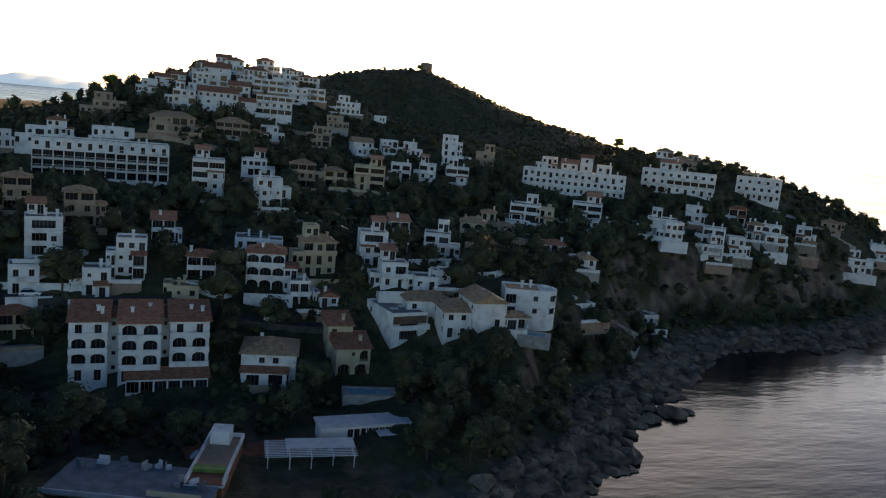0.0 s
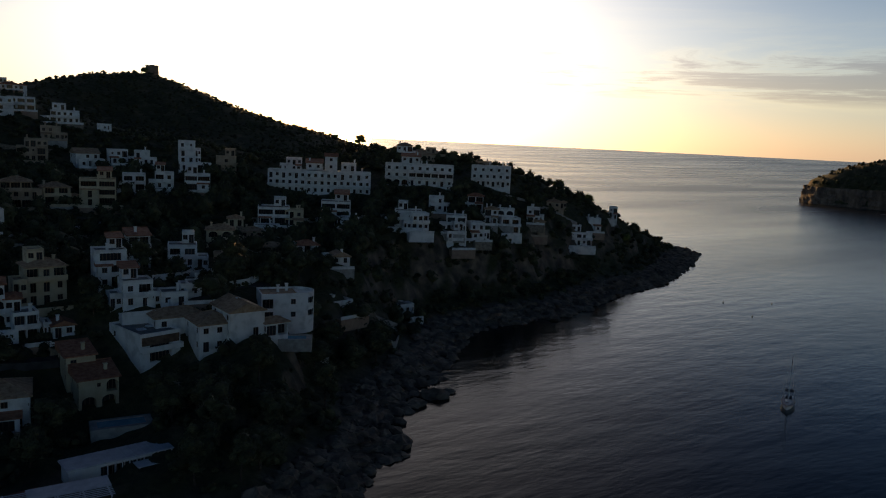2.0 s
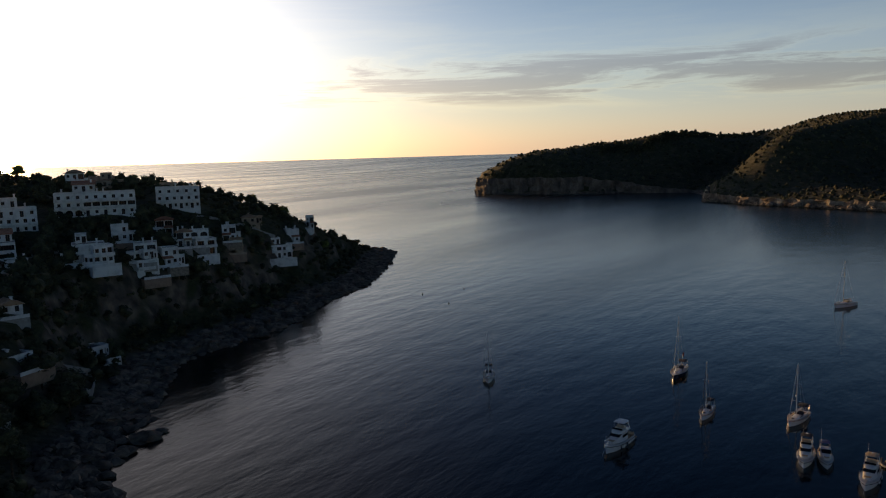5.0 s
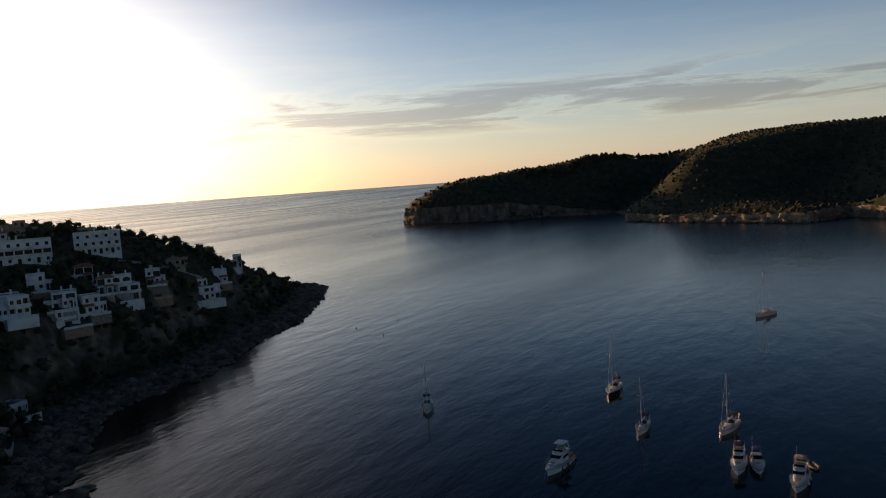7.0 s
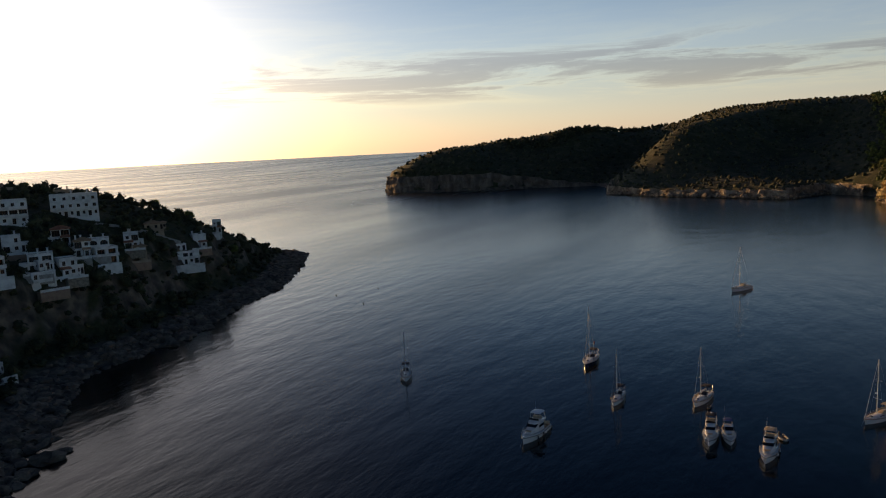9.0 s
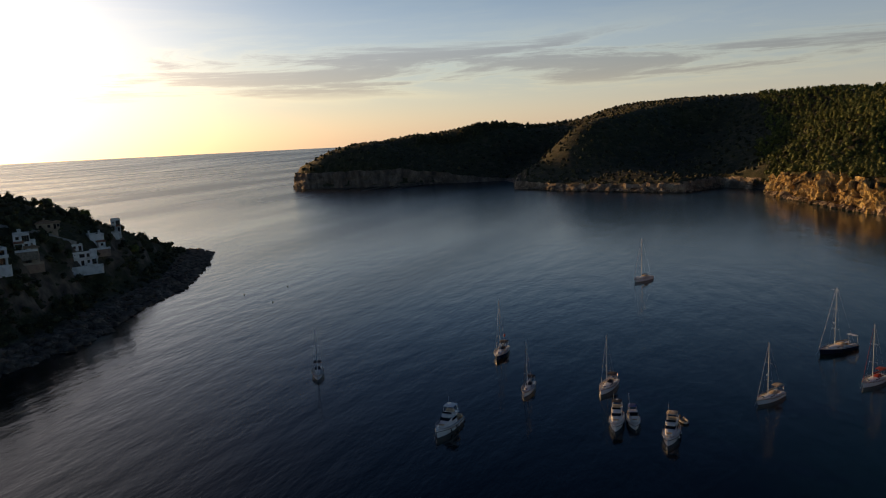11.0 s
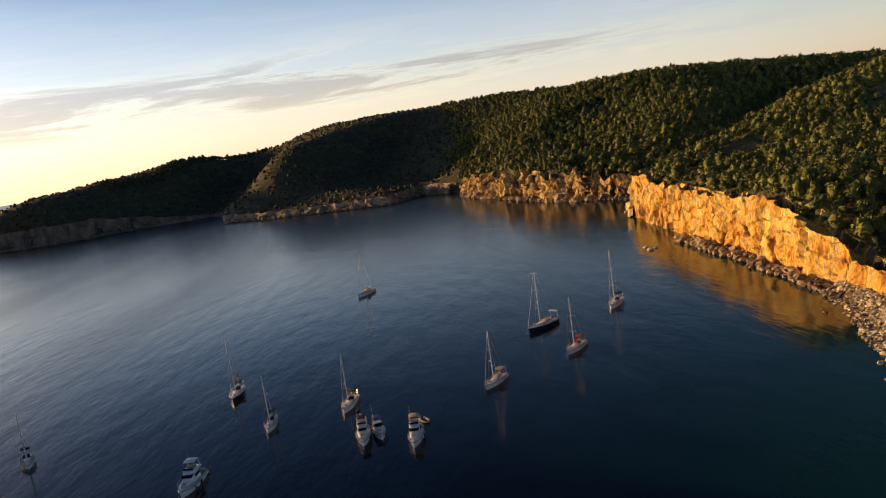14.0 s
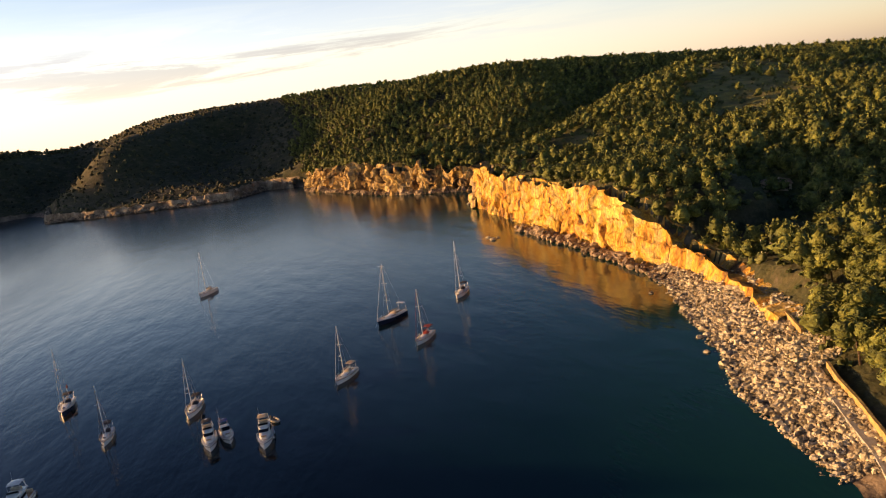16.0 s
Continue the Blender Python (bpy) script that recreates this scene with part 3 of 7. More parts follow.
def sea_material():
    """Deep blue water, greener over the sandy shallows, with long and short ripples."""
    m = bpy.data.materials.new("sea")
    m.use_nodes = True
    n, l = m.node_tree.nodes, m.node_tree.links
    b = n["Principled BSDF"]
    geo = n.new("ShaderNodeNewGeometry")
    at = n.new("ShaderNodeAttribute")
    at.attribute_name = "depth"
    r = n.new("ShaderNodeValToRGB")
    e = r.color_ramp.elements
    e[0].position, e[0].color = 0.0, (0.006, 0.05, 0.046, 1)
    e[1].position, e[1].color = 1.0, (0.0005, 0.0066, 0.0118, 1)
    e.new(0.35).color = (0.0014, 0.02, 0.026, 1)
    l.new(at.outputs["Fac"], r.inputs["Fac"])
    l.new(r.outputs["Color"], b.inputs["Base Color"])
    b.inputs["IOR"].default_value = 1.33
    b.inputs["Specular IOR Level"].default_value = 0.36
    patch = n.new("ShaderNodeTexNoise")
    patch.inputs["Scale"].default_value = 0.006
    patch.inputs["Detail"].default_value = 5
    stretch = n.new("ShaderNodeMapping")
    stretch.inputs["Rotation"].default_value = (0, 0, radians(-30))
    stretch.inputs["Scale"].default_value = (0.3, 1.6, 1.0)
    l.new(geo.outputs["Position"], stretch.inputs["Vector"])
    l.new(stretch.outputs["Vector"], patch.inputs["Vector"])
    mr = n.new("ShaderNodeMapRange")
    mr.inputs["From Min"].default_value, mr.inputs["From Max"].default_value = 0.35, 0.65
    mr.inputs["To Min"].default_value, mr.inputs["To Max"].default_value = -0.03, 0.05
    l.new(patch.outputs["Fac"], mr.inputs["Value"])
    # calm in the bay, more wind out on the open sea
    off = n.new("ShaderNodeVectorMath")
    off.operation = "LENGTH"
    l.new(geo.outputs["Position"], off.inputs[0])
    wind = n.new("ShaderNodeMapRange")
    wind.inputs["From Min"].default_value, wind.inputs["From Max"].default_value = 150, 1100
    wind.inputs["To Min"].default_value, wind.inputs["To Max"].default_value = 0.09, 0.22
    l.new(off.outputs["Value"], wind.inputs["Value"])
    # a light breeze off the north shore, calm under the southern cliffs
    way = n.new("ShaderNodeSeparateXYZ")
    l.new(geo.outputs["Position"], way.inputs["Vector"])
    breeze = n.new("ShaderNodeMapRange")
    breeze.interpolation_type = "SMOOTHSTEP"
    for key, value in (("From Min", 20), ("From Max", 150), ("To Min", 0.0), ("To Max", 0.04)):
        breeze.inputs[key].default_value = value
    l.new(way.outputs["Y"], breeze.inputs["Value"])
    more = n.new("ShaderNodeMath")
    l.new(mr.outputs["Result"], more.inputs[0])
    l.new(breeze.outputs["Result"], more.inputs[1])
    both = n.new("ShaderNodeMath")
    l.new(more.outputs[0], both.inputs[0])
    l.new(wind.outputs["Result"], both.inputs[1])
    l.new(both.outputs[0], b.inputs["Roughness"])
    mp = n.new("ShaderNodeMapping")
    mp.inputs["Rotation"].default_value = (0, 0, radians(-35))
    mp.inputs["Scale"].default_value = (0.35, 1.0, 1.0)
    l.new(geo.outputs["Position"], mp.inputs["Vector"])
    last = None
    for scale, dist in ((0.14, 0.2), (0.8, 0.045)):
        t = n.new("ShaderNodeTexNoise")
        t.inputs["Scale"].default_value, t.inputs["Detail"].default_value = scale, 4
        l.new(mp.outputs["Vector"], t.inputs["Vector"])
        bp = n.new("ShaderNodeBump")
        bp.inputs["Distance"].default_value = dist
        bp.inputs["Strength"].default_value = 1.0
        l.new(t.outputs["Fac"], bp.inputs["Height"])
        if last:
            l.new(last, bp.inputs["Normal"])
        last = bp.outputs["Normal"]
    l.new(last, b.inputs["Normal"])
    return m


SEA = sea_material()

# ---- building blocks ----
def part(name, bm, material, parent=None, label=""):
    """Links a bmesh as one mesh object under a thing or a part."""
    me = bpy.data.meshes.new(name)
    bm.to_mesh(me)
    bm.free()
    me.materials.append(material)
    return hang(name, me, parent, None, label)


def hang(name, me, parent=None, m=None, label=""):
    ob = new(name, me)
    if parent is not None:
        ob.parent = parent
    if m is not None:
        ob.matrix_local = m
    if label:
        tagged(ob, label)
    return ob


def sheet(name, verts, faces, material, smooth=False, parent=None):
    me = bpy.data.meshes.new(name)
    me.from_pydata(np.asarray(verts, float).tolist(), [], [list(map(int, f)) for f in faces])
    if smooth:
        me.shade_smooth()
    me.materials.append(material)
    return hang(name, me, parent)


def box(bm, x0, x1, y0, y1, z0, z1):
    v = [bm.verts.new((x, y, z)) for z in (z0, z1) for x, y in ((x0, y0), (x1, y0), (x1, y1), (x0, y1))]
    for f in ((3, 2, 1, 0), (4, 5, 6, 7), (0, 1, 5, 4), (1, 2, 6, 5), (2, 3, 7, 6), (3, 0, 4, 7)):
        bm.faces.new([v[i] for i in f])
    return bm


def tube(bm, a, b, r0, r1=None, sides=6):
    """A tapered rod from a to b."""
    a, b = Vector(a), Vector(b)
    r1 = r0 if r1 is None else r1
    q = (b - a).to_track_quat("Z", "Y")
    rings = []
    for c, r in ((a, r0), (b, r1)):
        rings.append([bm.verts.new(c + q @ Vector((r * math.cos(2 * math.pi * i / sides), r * math.sin(2 * math.pi * i / sides), 0))) for i in range(sides)])
    for i in range(sides):
        j = (i + 1) % sides
        bm.faces.new((rings[0][i], rings[0][j], rings[1][j], rings[1][i]))
    bm.faces.new(rings[0][::-1])
    bm.faces.new(rings[1])
    return bm


def polar(rs, turns, height, name, material):
    """A sheet of ground in rings round the middle of the bay, finest near by."""
    R, A = np.meshgrid(rs, np.radians(turns), indexing="ij")
    X, Y = R * np.sin(A), R * np.cos(A)
    Z = height(X, Y)
    nr, na = X.shape
    v = np.stack([X, Y, Z], -1).reshape(-1, 3)
    i = np.arange(nr * na).reshape(nr, na)
    q = np.stack([i[:-1, :-1], i[:-1, 1:], i[1:, 1:], i[1:, :-1]], -1).reshape(-1, 4)
    me = bpy.data.meshes.new(name)
    me.from_pydata(v.tolist(), [], q.tolist())
    me.shade_smooth()
    me.materials.append(material)
    return new(name, me)


def height_at(x, y):
    return float(land(np.array([x]), np.array([y]))[0])


# ---- ground and sea ----
turns = np.concatenate([np.arange(-45, 165, 0.3), np.arange(165, 316, 3)])
ground = tagged(polar(np.geomspace(25, 1900, 330), turns, land, "ground", HILLSIDE), "scrub-covered coastal hills of earth and limestone around the bay", "ground", kind="structure")
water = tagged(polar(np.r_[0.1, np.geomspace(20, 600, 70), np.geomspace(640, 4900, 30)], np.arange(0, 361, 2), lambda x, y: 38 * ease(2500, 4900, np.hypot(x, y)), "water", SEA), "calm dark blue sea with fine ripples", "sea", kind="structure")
co = np.array([v.co[:2] for v in water.data.vertices])
dep = np.clip(-shore_distance(co[:, 0], co[:, 1]) / 130, 0, 1)
dep = np.clip(dep + ease(-60, 40, co[:, 1]) * 0.8, 0, 1)
att = water.data.attributes.new("depth", "FLOAT", "POINT")
att.data.foreach_set("value", dep)


def rock_shape(rng, rows=5, cols=8, rough=0.28, flat=0.7):
    """A lumpy stone about two metres across: rings of vertices, jolted."""
    vs, fs = [(0, 0, -flat)], []
    for i in range(1, rows):
        p = math.pi * i / rows
        for j in range(cols):
            a = 2 * math.pi * (j + 0.5 * (i % 2)) / cols
            r = 1 + rng.uniform(-rough, rough)
            vs.append((r * math.sin(p) * math.cos(a), r * math.sin(p) * math.sin(a), -r * flat * math.cos(p)))
    vs.append((0, 0, flat * (1 + rng.uniform(-rough, rough))))
    top = len(vs) - 1
    for j in range(cols):
        k = (j + 1) % cols
        fs.append((0, 1 + k, 1 + j))
        for i in range(rows - 2):
            a, b = 1 + i * cols, 1 + (i + 1) * cols
            fs.append((a + j, a + k, b + k, b + j))
        a = 1 + (rows - 2) * cols
        fs.append((a + j, a + k, top))
    return np.array(vs), fs


def along(points, step):
    """Places at even steps along a line of points, with the way out to its left."""
    p = np.array(points, float)
    seg = np.hypot(*np.diff(p, axis=0).T)
    s = np.r_[0, np.cumsum(seg)]
    q = np.arange(0, s[-1], step)
    x, y = np.interp(q, s, p[:, 0]), np.interp(q, s, p[:, 1])
    gx, gy = np.gradient(x), np.gradient(y)
    g = np.hypot(gx, gy)
    return np.stack([x, y], -1), np.stack([-gy / g, gx / g], -1)


def cliff(points, step, label, top_in=7.0, foot=-1.5, rows=18, rough=1.0, seed=0, rock=None, cap=37.0, uneven=2.4):
    """A rock wall along the coast with the sea on its left hand: jagged buttresses, ledges and cracks, up to the edge of the land."""
    at, out = along(points, step)
    for _ in range(6):
        out[1:-1] = (out[:-2] + out[1:-1] * 2 + out[2:]) / 4
    out /= np.hypot(out[:, 0], out[:, 1])[:, None]
    top = np.minimum(land(at[:, 0] - out[:, 0] * top_in, at[:, 1] - out[:, 1] * top_in), np.minimum(crest(at[:, 0]), cap))
    back = [land(at[:, 0] - out[:, 0] * b, at[:, 1] - out[:, 1] * b) for b in (2.5, 5.0, 7.5)]
    n = len(at)
    vs = []
    for i in range(n):
        h = max(top[i] + uneven * noise.noise((at[i, 0] * 0.13, at[i, 1] * 0.13, seed)) + (uneven - 2.4) * noise.noise((at[i, 0] * 0.035, at[i, 1] * 0.035, seed)), 3.0)
        for k in range(rows + 4):
            f = min(k / rows, 1.0)
            z = foot + (h - foot) * f
            px, py = at[i]
            buttress = noise.noise((px * 0.06, py * 0.06, z * 0.012 + seed)) * 3.4
            crack = noise.noise((px * 0.2, py * 0.2, z * 0.05 + seed)) * 1.0 - max(0.0, 0.14 - abs(noise.noise((px * 0.07, py * 0.07, z * 0.035 + seed + 9)))) * 15
            fine = noise.noise((px * 0.4, py * 0.4, z * 0.3 + seed)) * 0.5 + noise.noise((px * 1.0, py * 1.0, z * 0.8 + seed)) * 0.35
            ledge = (math.floor(z * 0.22 + 1.5 * noise.noise((px * 0.1, py * 0.1, 3.0))) % 2) * 0.5
            push = (buttress + crack + fine * 1.2 + ledge * 1.6) * rough * min(1.0, h / 13) + 4.2 - 2.8 * f
            if k > rows:
                push = -2.5 * (k - rows)
                z = min(back[k - rows - 1][i], h + 0.6) + (0.3, 0.1, -0.4)[k - rows - 1]
            vs.append((px + out[i, 0] * push, py + out[i, 1] * push, z))
    m = rows + 4
    fs = [(i * m + k, i * m + k + 1, (i + 1) * m + k + 1, (i + 1) * m + k) for i in range(n - 1) for k in range(m - 1)]
    return tagged(sheet("cliff", vs, fs, rock or GOLDROCK), label, "cliff", kind="structure")


cliff([(136, -103), (150, -107), (168, -112.5), (188, -117), (205, -118), (235, -118), (262, -118), (290, -117.5), (330, -118), (360, -118.5), (392, -119), (409, -120)], 0.7, "steep golden limestone cliff above the water, cracked and streaked", top_in=10, rows=34)
cliff([(405, -119), (410, -119), (430, -145), (460, -156), (490, -143), (515, -118), (553, -95), (610, -77), (655, -63), (705, -50), (728, -47)], 1.2, "broken golden and grey limestone cliff of the far cove", top_in=10, rough=2.1, seed=7, rows=28, uneven=7.0, rock=COVEROCK)
cliff([(766, -38), (800, -6), (745, 26), (772, 82), (800, 140), (850, 207), (905, 218)], 2.5, "low pale limestone cliff under a green spur", top_in=10, rows=14, rough=1.5, seed=13, rock=PALECLIFF)
cliff([(1003, 268), (992, 300), (985, 345), (950, 432), (945, 528), (968, 562)], 4.0, "grey limestone cliff of the outer headland", top_in=11, rows=12, rough=1.3, seed=23, rock=GREYROCK)


def stones(name, places, sizes, material, label, category, rows=4, cols=6, rough=0.3, flat=0.75, seed=1, sink=0.25, level=None):
    """Many stones laid on the ground, as one mesh."""
    rng = random.Random(seed)
    shapes = [rock_shape(rng, rows, cols, rough, flat) for _ in range(12)]
    z = land(places[:, 0], places[:, 1]) if level is None else np.full(len(places), level)
    vs, fs, base = [], [], 0
    for (x, y), zz, s in zip(places, z, sizes):
        v, f = shapes[rng.randrange(12)]
        a = rng.uniform(0, 6.28)
        c, d = math.cos(a), math.sin(a)
        sx, sy, sz = s * rng.uniform(0.7, 1.3), s * rng.uniform(0.7, 1.3), s * rng.uniform(0.6, 1.2)
        w = v * (sx, sy, sz)
        w = np.stack([w[:, 0] * c - w[:, 1] * d + x, w[:, 0] * d + w[:, 1] * c + y, w[:, 2] + max(zz, -0.6) + s * sink], -1)
        vs.append(w)
        fs += [[i + base for i in q] for q in f]
        base += len(v)
    ob = sheet(name, np.concatenate(vs), fs, material)
    return tagged(ob, label, category, kind="stuff") if label else tagged(ob, kind="stuff")


def belt(points, count, near, far, seed):
    """Places scattered along a line, between two distances out to sea on its left hand."""
    rng = np.random.default_rng(seed)
    at, out = along(points, 0.5)
    i = rng.integers(0, len(at), count)
    d = rng.uniform(near, far, count)
    return at[i] + out[i] * d[:, None] + rng.normal(0, 0.6, (count, 2))


BEACHLINE = [(84, -71), (96, -74), (108, -76), (120, -79), (135, -87), (153, -93), (173, -100), (191, -107), (210, -110)]
rng = np.random.default_rng(5)
p = belt(BEACHLINE, 13500, -18.0, 0.8, 11)
sd = shore_distance(p[:, 0], p[:, 1])
p = p[(land(p[:, 0], p[:, 1]) < 7.0) & (sd < np.where(p[:, 0] < 112, 8.5 + 0.16 * (p[:, 0] - 84), 19 - 13 * ease(150, 240, p[:, 0])))]
s = rng.gamma(2.2, 0.085, len(p)) + 0.14
bank = tagged(new("boulder_bank"), "sunlit bank of pale tumbled boulders along the shore", "boulders", kind="structure")
first = (p[:, 0] < 150) & (s > np.sort(s[p[:, 0] < 150])[-300])
SHAPES = []
for k in range(10):
    v, f = rock_shape(random.Random(60 + k), 5, 7, 0.3, 0.75)
    me = bpy.data.meshes.new("boulder")
    me.from_pydata((v * (1.1, 0.9, 0.9)).tolist(), [], [list(q) for q in f])
    me.materials.append(PALEROCK)
    SHAPES.append(me)
for i, ((x, y), r, z) in enumerate(zip(p[first], s[first], land(p[first, 0], p[first, 1]))):
    hang("boulder", SHAPES[i % 10], bank, pose(x, y, max(z, -0.5) + 0.3 * r, rx=i * 37 % 50, rz=i * 71 % 360) @ Matrix.Scale(r, 4))
heap = stones("small_boulders", p[~first], s[~first], PALEROCK, "", "", seed=2)
heap.parent = bank
SCREELINE = [(196, -109), (235, -113), (262, -115), (290, -115), (330, -117), (360, -118), (392, -119), (410, -121)]
p = belt(SCREELINE, 520, -1.5, 2.6, 12)
stones("scree", p, rng.gamma(2.5, 0.16, len(p)) + 0.2, SCREEROCK, "fallen blocks of limestone at the foot of the cliff", "boulders", seed=3, level=0.3)
p = np.concatenate([rng.normal((300, -110.5), (9, 1.6), (170, 2)), rng.normal((278, -110.5), (8, 1.5), (140, 2)), rng.normal((240, -110.5), (12, 1.4), (170, 2))])
stones("rockfall", p, rng.gamma(2.5, 0.26, len(p)) + 0.3, SCREEROCK, "heap of large fallen blocks beside the cliff", "boulders", seed=4, level=0.4)
p = belt([(410, -119), (430, -145), (460, -156), (490, -143), (515, -118), (553, -95), (610, -77), (655, -63), (705, -50)], 620, 0, 7, 15)
stones("cove_rocks", p, rng.gamma(2.2, 0.5, len(p)) + 0.5, SCREEROCK, "brown rocks tumbled along the foot of the far cove cliff", "rocks", seed=8, level=0.3)
NORTHLINE = [(29, 86), (45, 97), (58, 108), (66, 114), (76, 119), (79, 129), (94, 147), (106, 153), (120, 166), (131, 178), (144, 189), (163, 191), (180, 191), (195, 195), (222, 206), (244, 215), (265, 218), (287, 226), (310, 240), (343, 259), (378, 280)]
p = belt(NORTHLINE[::-1], 2300, -11, 1.5, 13)
stones("rocky_shore", p, np.minimum(rng.gamma(2.2, 0.5, len(p)) + 0.45, 2.1), SHOREROCK, "low shelf of dark weathered rocks along the waterline", "rocks", rows=5, cols=7, rough=0.34, flat=0.5, seed=5, sink=0.1)
p = belt([(800, -6), (745, 26), (772, 82), (800, 140), (850, 207)], 420, -2, 7, 14)
stones("far_rocks", p, rng.gamma(2.2, 0.6, len(p)) + 0.6, SCREEROCK, "grey-brown rocks at the foot of the far shore", "rocks", seed=6, level=0.3)


def sea_rock(x, y, s, label="weathered rock standing out of the calm sea", material=SHOREROCK):
    v, f = rock_shape(random.Random(int(x * 7 + y)), 7, 11, 0.22, 0.55)
    ob = tagged(sheet("sea_rock", v * (s, s * 0.8, s * 0.8) + np.array([0, 0, s * 0.12]), f, material), label, "rock", "rocks in the sea")
    ob.location = (x, y, 0)
    ob.rotation_euler = (0, 0, x * 1.7 + y)
    return ob


for x, y, s in ((99, 142, 3.4), (92, 139, 2.6), (104, 143, 1.6), (101, 140, 1.1), (73, 122, 1.8), (126, 171, 1.6), (130, 174, 1.2), (117, 162, 1.4), (67, 115, 1.2)):
    sea_rock(x, y, s)
for x, y, s in ((357, 272, 2.6), (365, 276, 3.4), (379, 289, 4.2), (385, 293, 2.4), (338, 253, 2.2), (328, 249, 1.5), (312, 241, 1.8)):
    sea_rock(x, y, s, "dark rock off the outer point in open water")
for x, y, s in ((307, -92, 1.7), (313, -92, 1.3), (309, -95, 1.0), (187, -99, 0.8), (193, -105, 0.7), (139, -85, 0.8), (148, -89, 0.9), (427, -117, 1.8), (431, -122, 1.4), (436, -128, 1.2)):
    sea_rock(x, y, s, "pale limestone rock awash near the cliff foot", PALEROCK)

# ---- houses ----
OPENINGS = {  # wide, sill, head, depth of the recess
    "w": (1.1, 0.95, 2.15, 0.25), "s": (0.7, 1.2, 2.0, 0.25), "d": (1.2, 0.08, 2.2, 0.3), "g": (2.4, 0.08, 2.25, 0.4),
    "l": (2.7, 0.08, 2.4, 1.5), "a": (2.5, 0.08, 2.4, 1.5), "b": (4.6, 0.3, 2.4, 0.9), "n": (1.0, 0.8, 2.25, 0.2), "o": (0.9, 0.9, 2.2, 0.5),
}
WORDS = {1: "one-storey", 2: "two-storey", 3: "three-storey", 4: "four-storey", 5: "five-storey"}
_win = {}


def window_meshes(w, h):
    """Frame and pane for an opening, shared between alike windows."""
    key = (round(w, 2), round(h, 2))
    if key not in _win:
        t = 0.09
        cuts = [-w / 2, -w / 2 + t]
        bars = max(2, round(w / 0.8))
        for i in range(1, bars):
            x = -w / 2 + w * i / bars
            cuts += [x - t / 2, x + t / 2]
        cuts += [w / 2 - t, w / 2]
        rises = [0, t, h - t, h]
        bm, made = bmesh.new(), {}

        def corner(i, k, y):
            if (i, k, y) not in made:
                made[i, k, y] = bm.verts.new((cuts[i], y, rises[k]))
            return made[i, k, y]

        def solid(i, k):
            return 0 <= i < len(cuts) - 1 and 0 <= k < 3 and (i % 2 == 0 or k != 1)

        for i in range(len(cuts) - 1):
            for k in range(3):
                if not solid(i, k):
                    continue
                bm.faces.new([corner(*q) for q in ((i, k, -0.04), (i + 1, k, -0.04), (i + 1, k + 1, -0.04), (i, k + 1, -0.04))])
                bm.faces.new([corner(*q) for q in ((i, k + 1, 0.04), (i + 1, k + 1, 0.04), (i + 1, k, 0.04), (i, k, 0.04))])
                for (di, dk), (a, b) in (((-1, 0), ((i, k), (i, k + 1))), ((1, 0), ((i + 1, k + 1), (i + 1, k))), ((0, -1), ((i + 1, k), (i, k))), ((0, 1), ((i, k + 1), (i + 1, k + 1)))):
                    if not solid(i + di, k + dk):
                        bm.faces.new([corner(*q) for q in ((*a, 0.04), (*a, -0.04), (*b, -0.04), (*b, 0.04))])
        fr = bpy.data.meshes.new("window")
        bm.to_mesh(fr)
        bm.free()
        fr.materials.append(FRAMEWOOD)
        bm = box(bmesh.new(), -w / 2 + t, w / 2 - t, -0.01, 0.01, t, h - t)
        pa = bpy.data.meshes.new("pane")
        bm.to_mesh(pa)
        bm.free()
        pa.materials.append(PANE)
        _win[key] = fr, pa
    return _win[key]


def pierced(bm, m, width, height, holes):
    """One wall face in the plane y = 0 of m, with recessed openings (x0, x1, z0, z1, depth) and their reveals."""
    xs = sorted({-width / 2, width / 2, *[v for h in holes for v in h[:2]]})
    zs = sorted({0.0, height, *[v for h in holes for v in h[2:4]]})

    def quad(*c):
        bm.faces.new([bm.verts.new(m @ Vector(p)) for p in c])

    for x0, x1 in zip(xs, xs[1:]):
        for z0, z1 in zip(zs, zs[1:]):
            cx, cz = (x0 + x1) / 2, (z0 + z1) / 2
            if not any(h[0] < cx < h[1] and h[2] < cz < h[3] for h in holes):
                quad((x0, 0, z0), (x1, 0, z0), (x1, 0, z1), (x0, 0, z1))
    for x0, x1, z0, z1, d in holes:
        quad((x0, 0, z0), (x0, d, z0), (x0, d, z1), (x0, 0, z1))
        quad((x1, d, z0), (x1, 0, z0), (x1, 0, z1), (x1, d, z1))
        quad((x0, d, z0), (x0, 0, z0), (x1, 0, z0), (x1, d, z0))
        quad((x0, 0, z1), (x0, d, z1), (x1, d, z1), (x1, 0, z1))
        quad((x0, d, z0), (x1, d, z0), (x1, d, z1), (x0, d, z1))


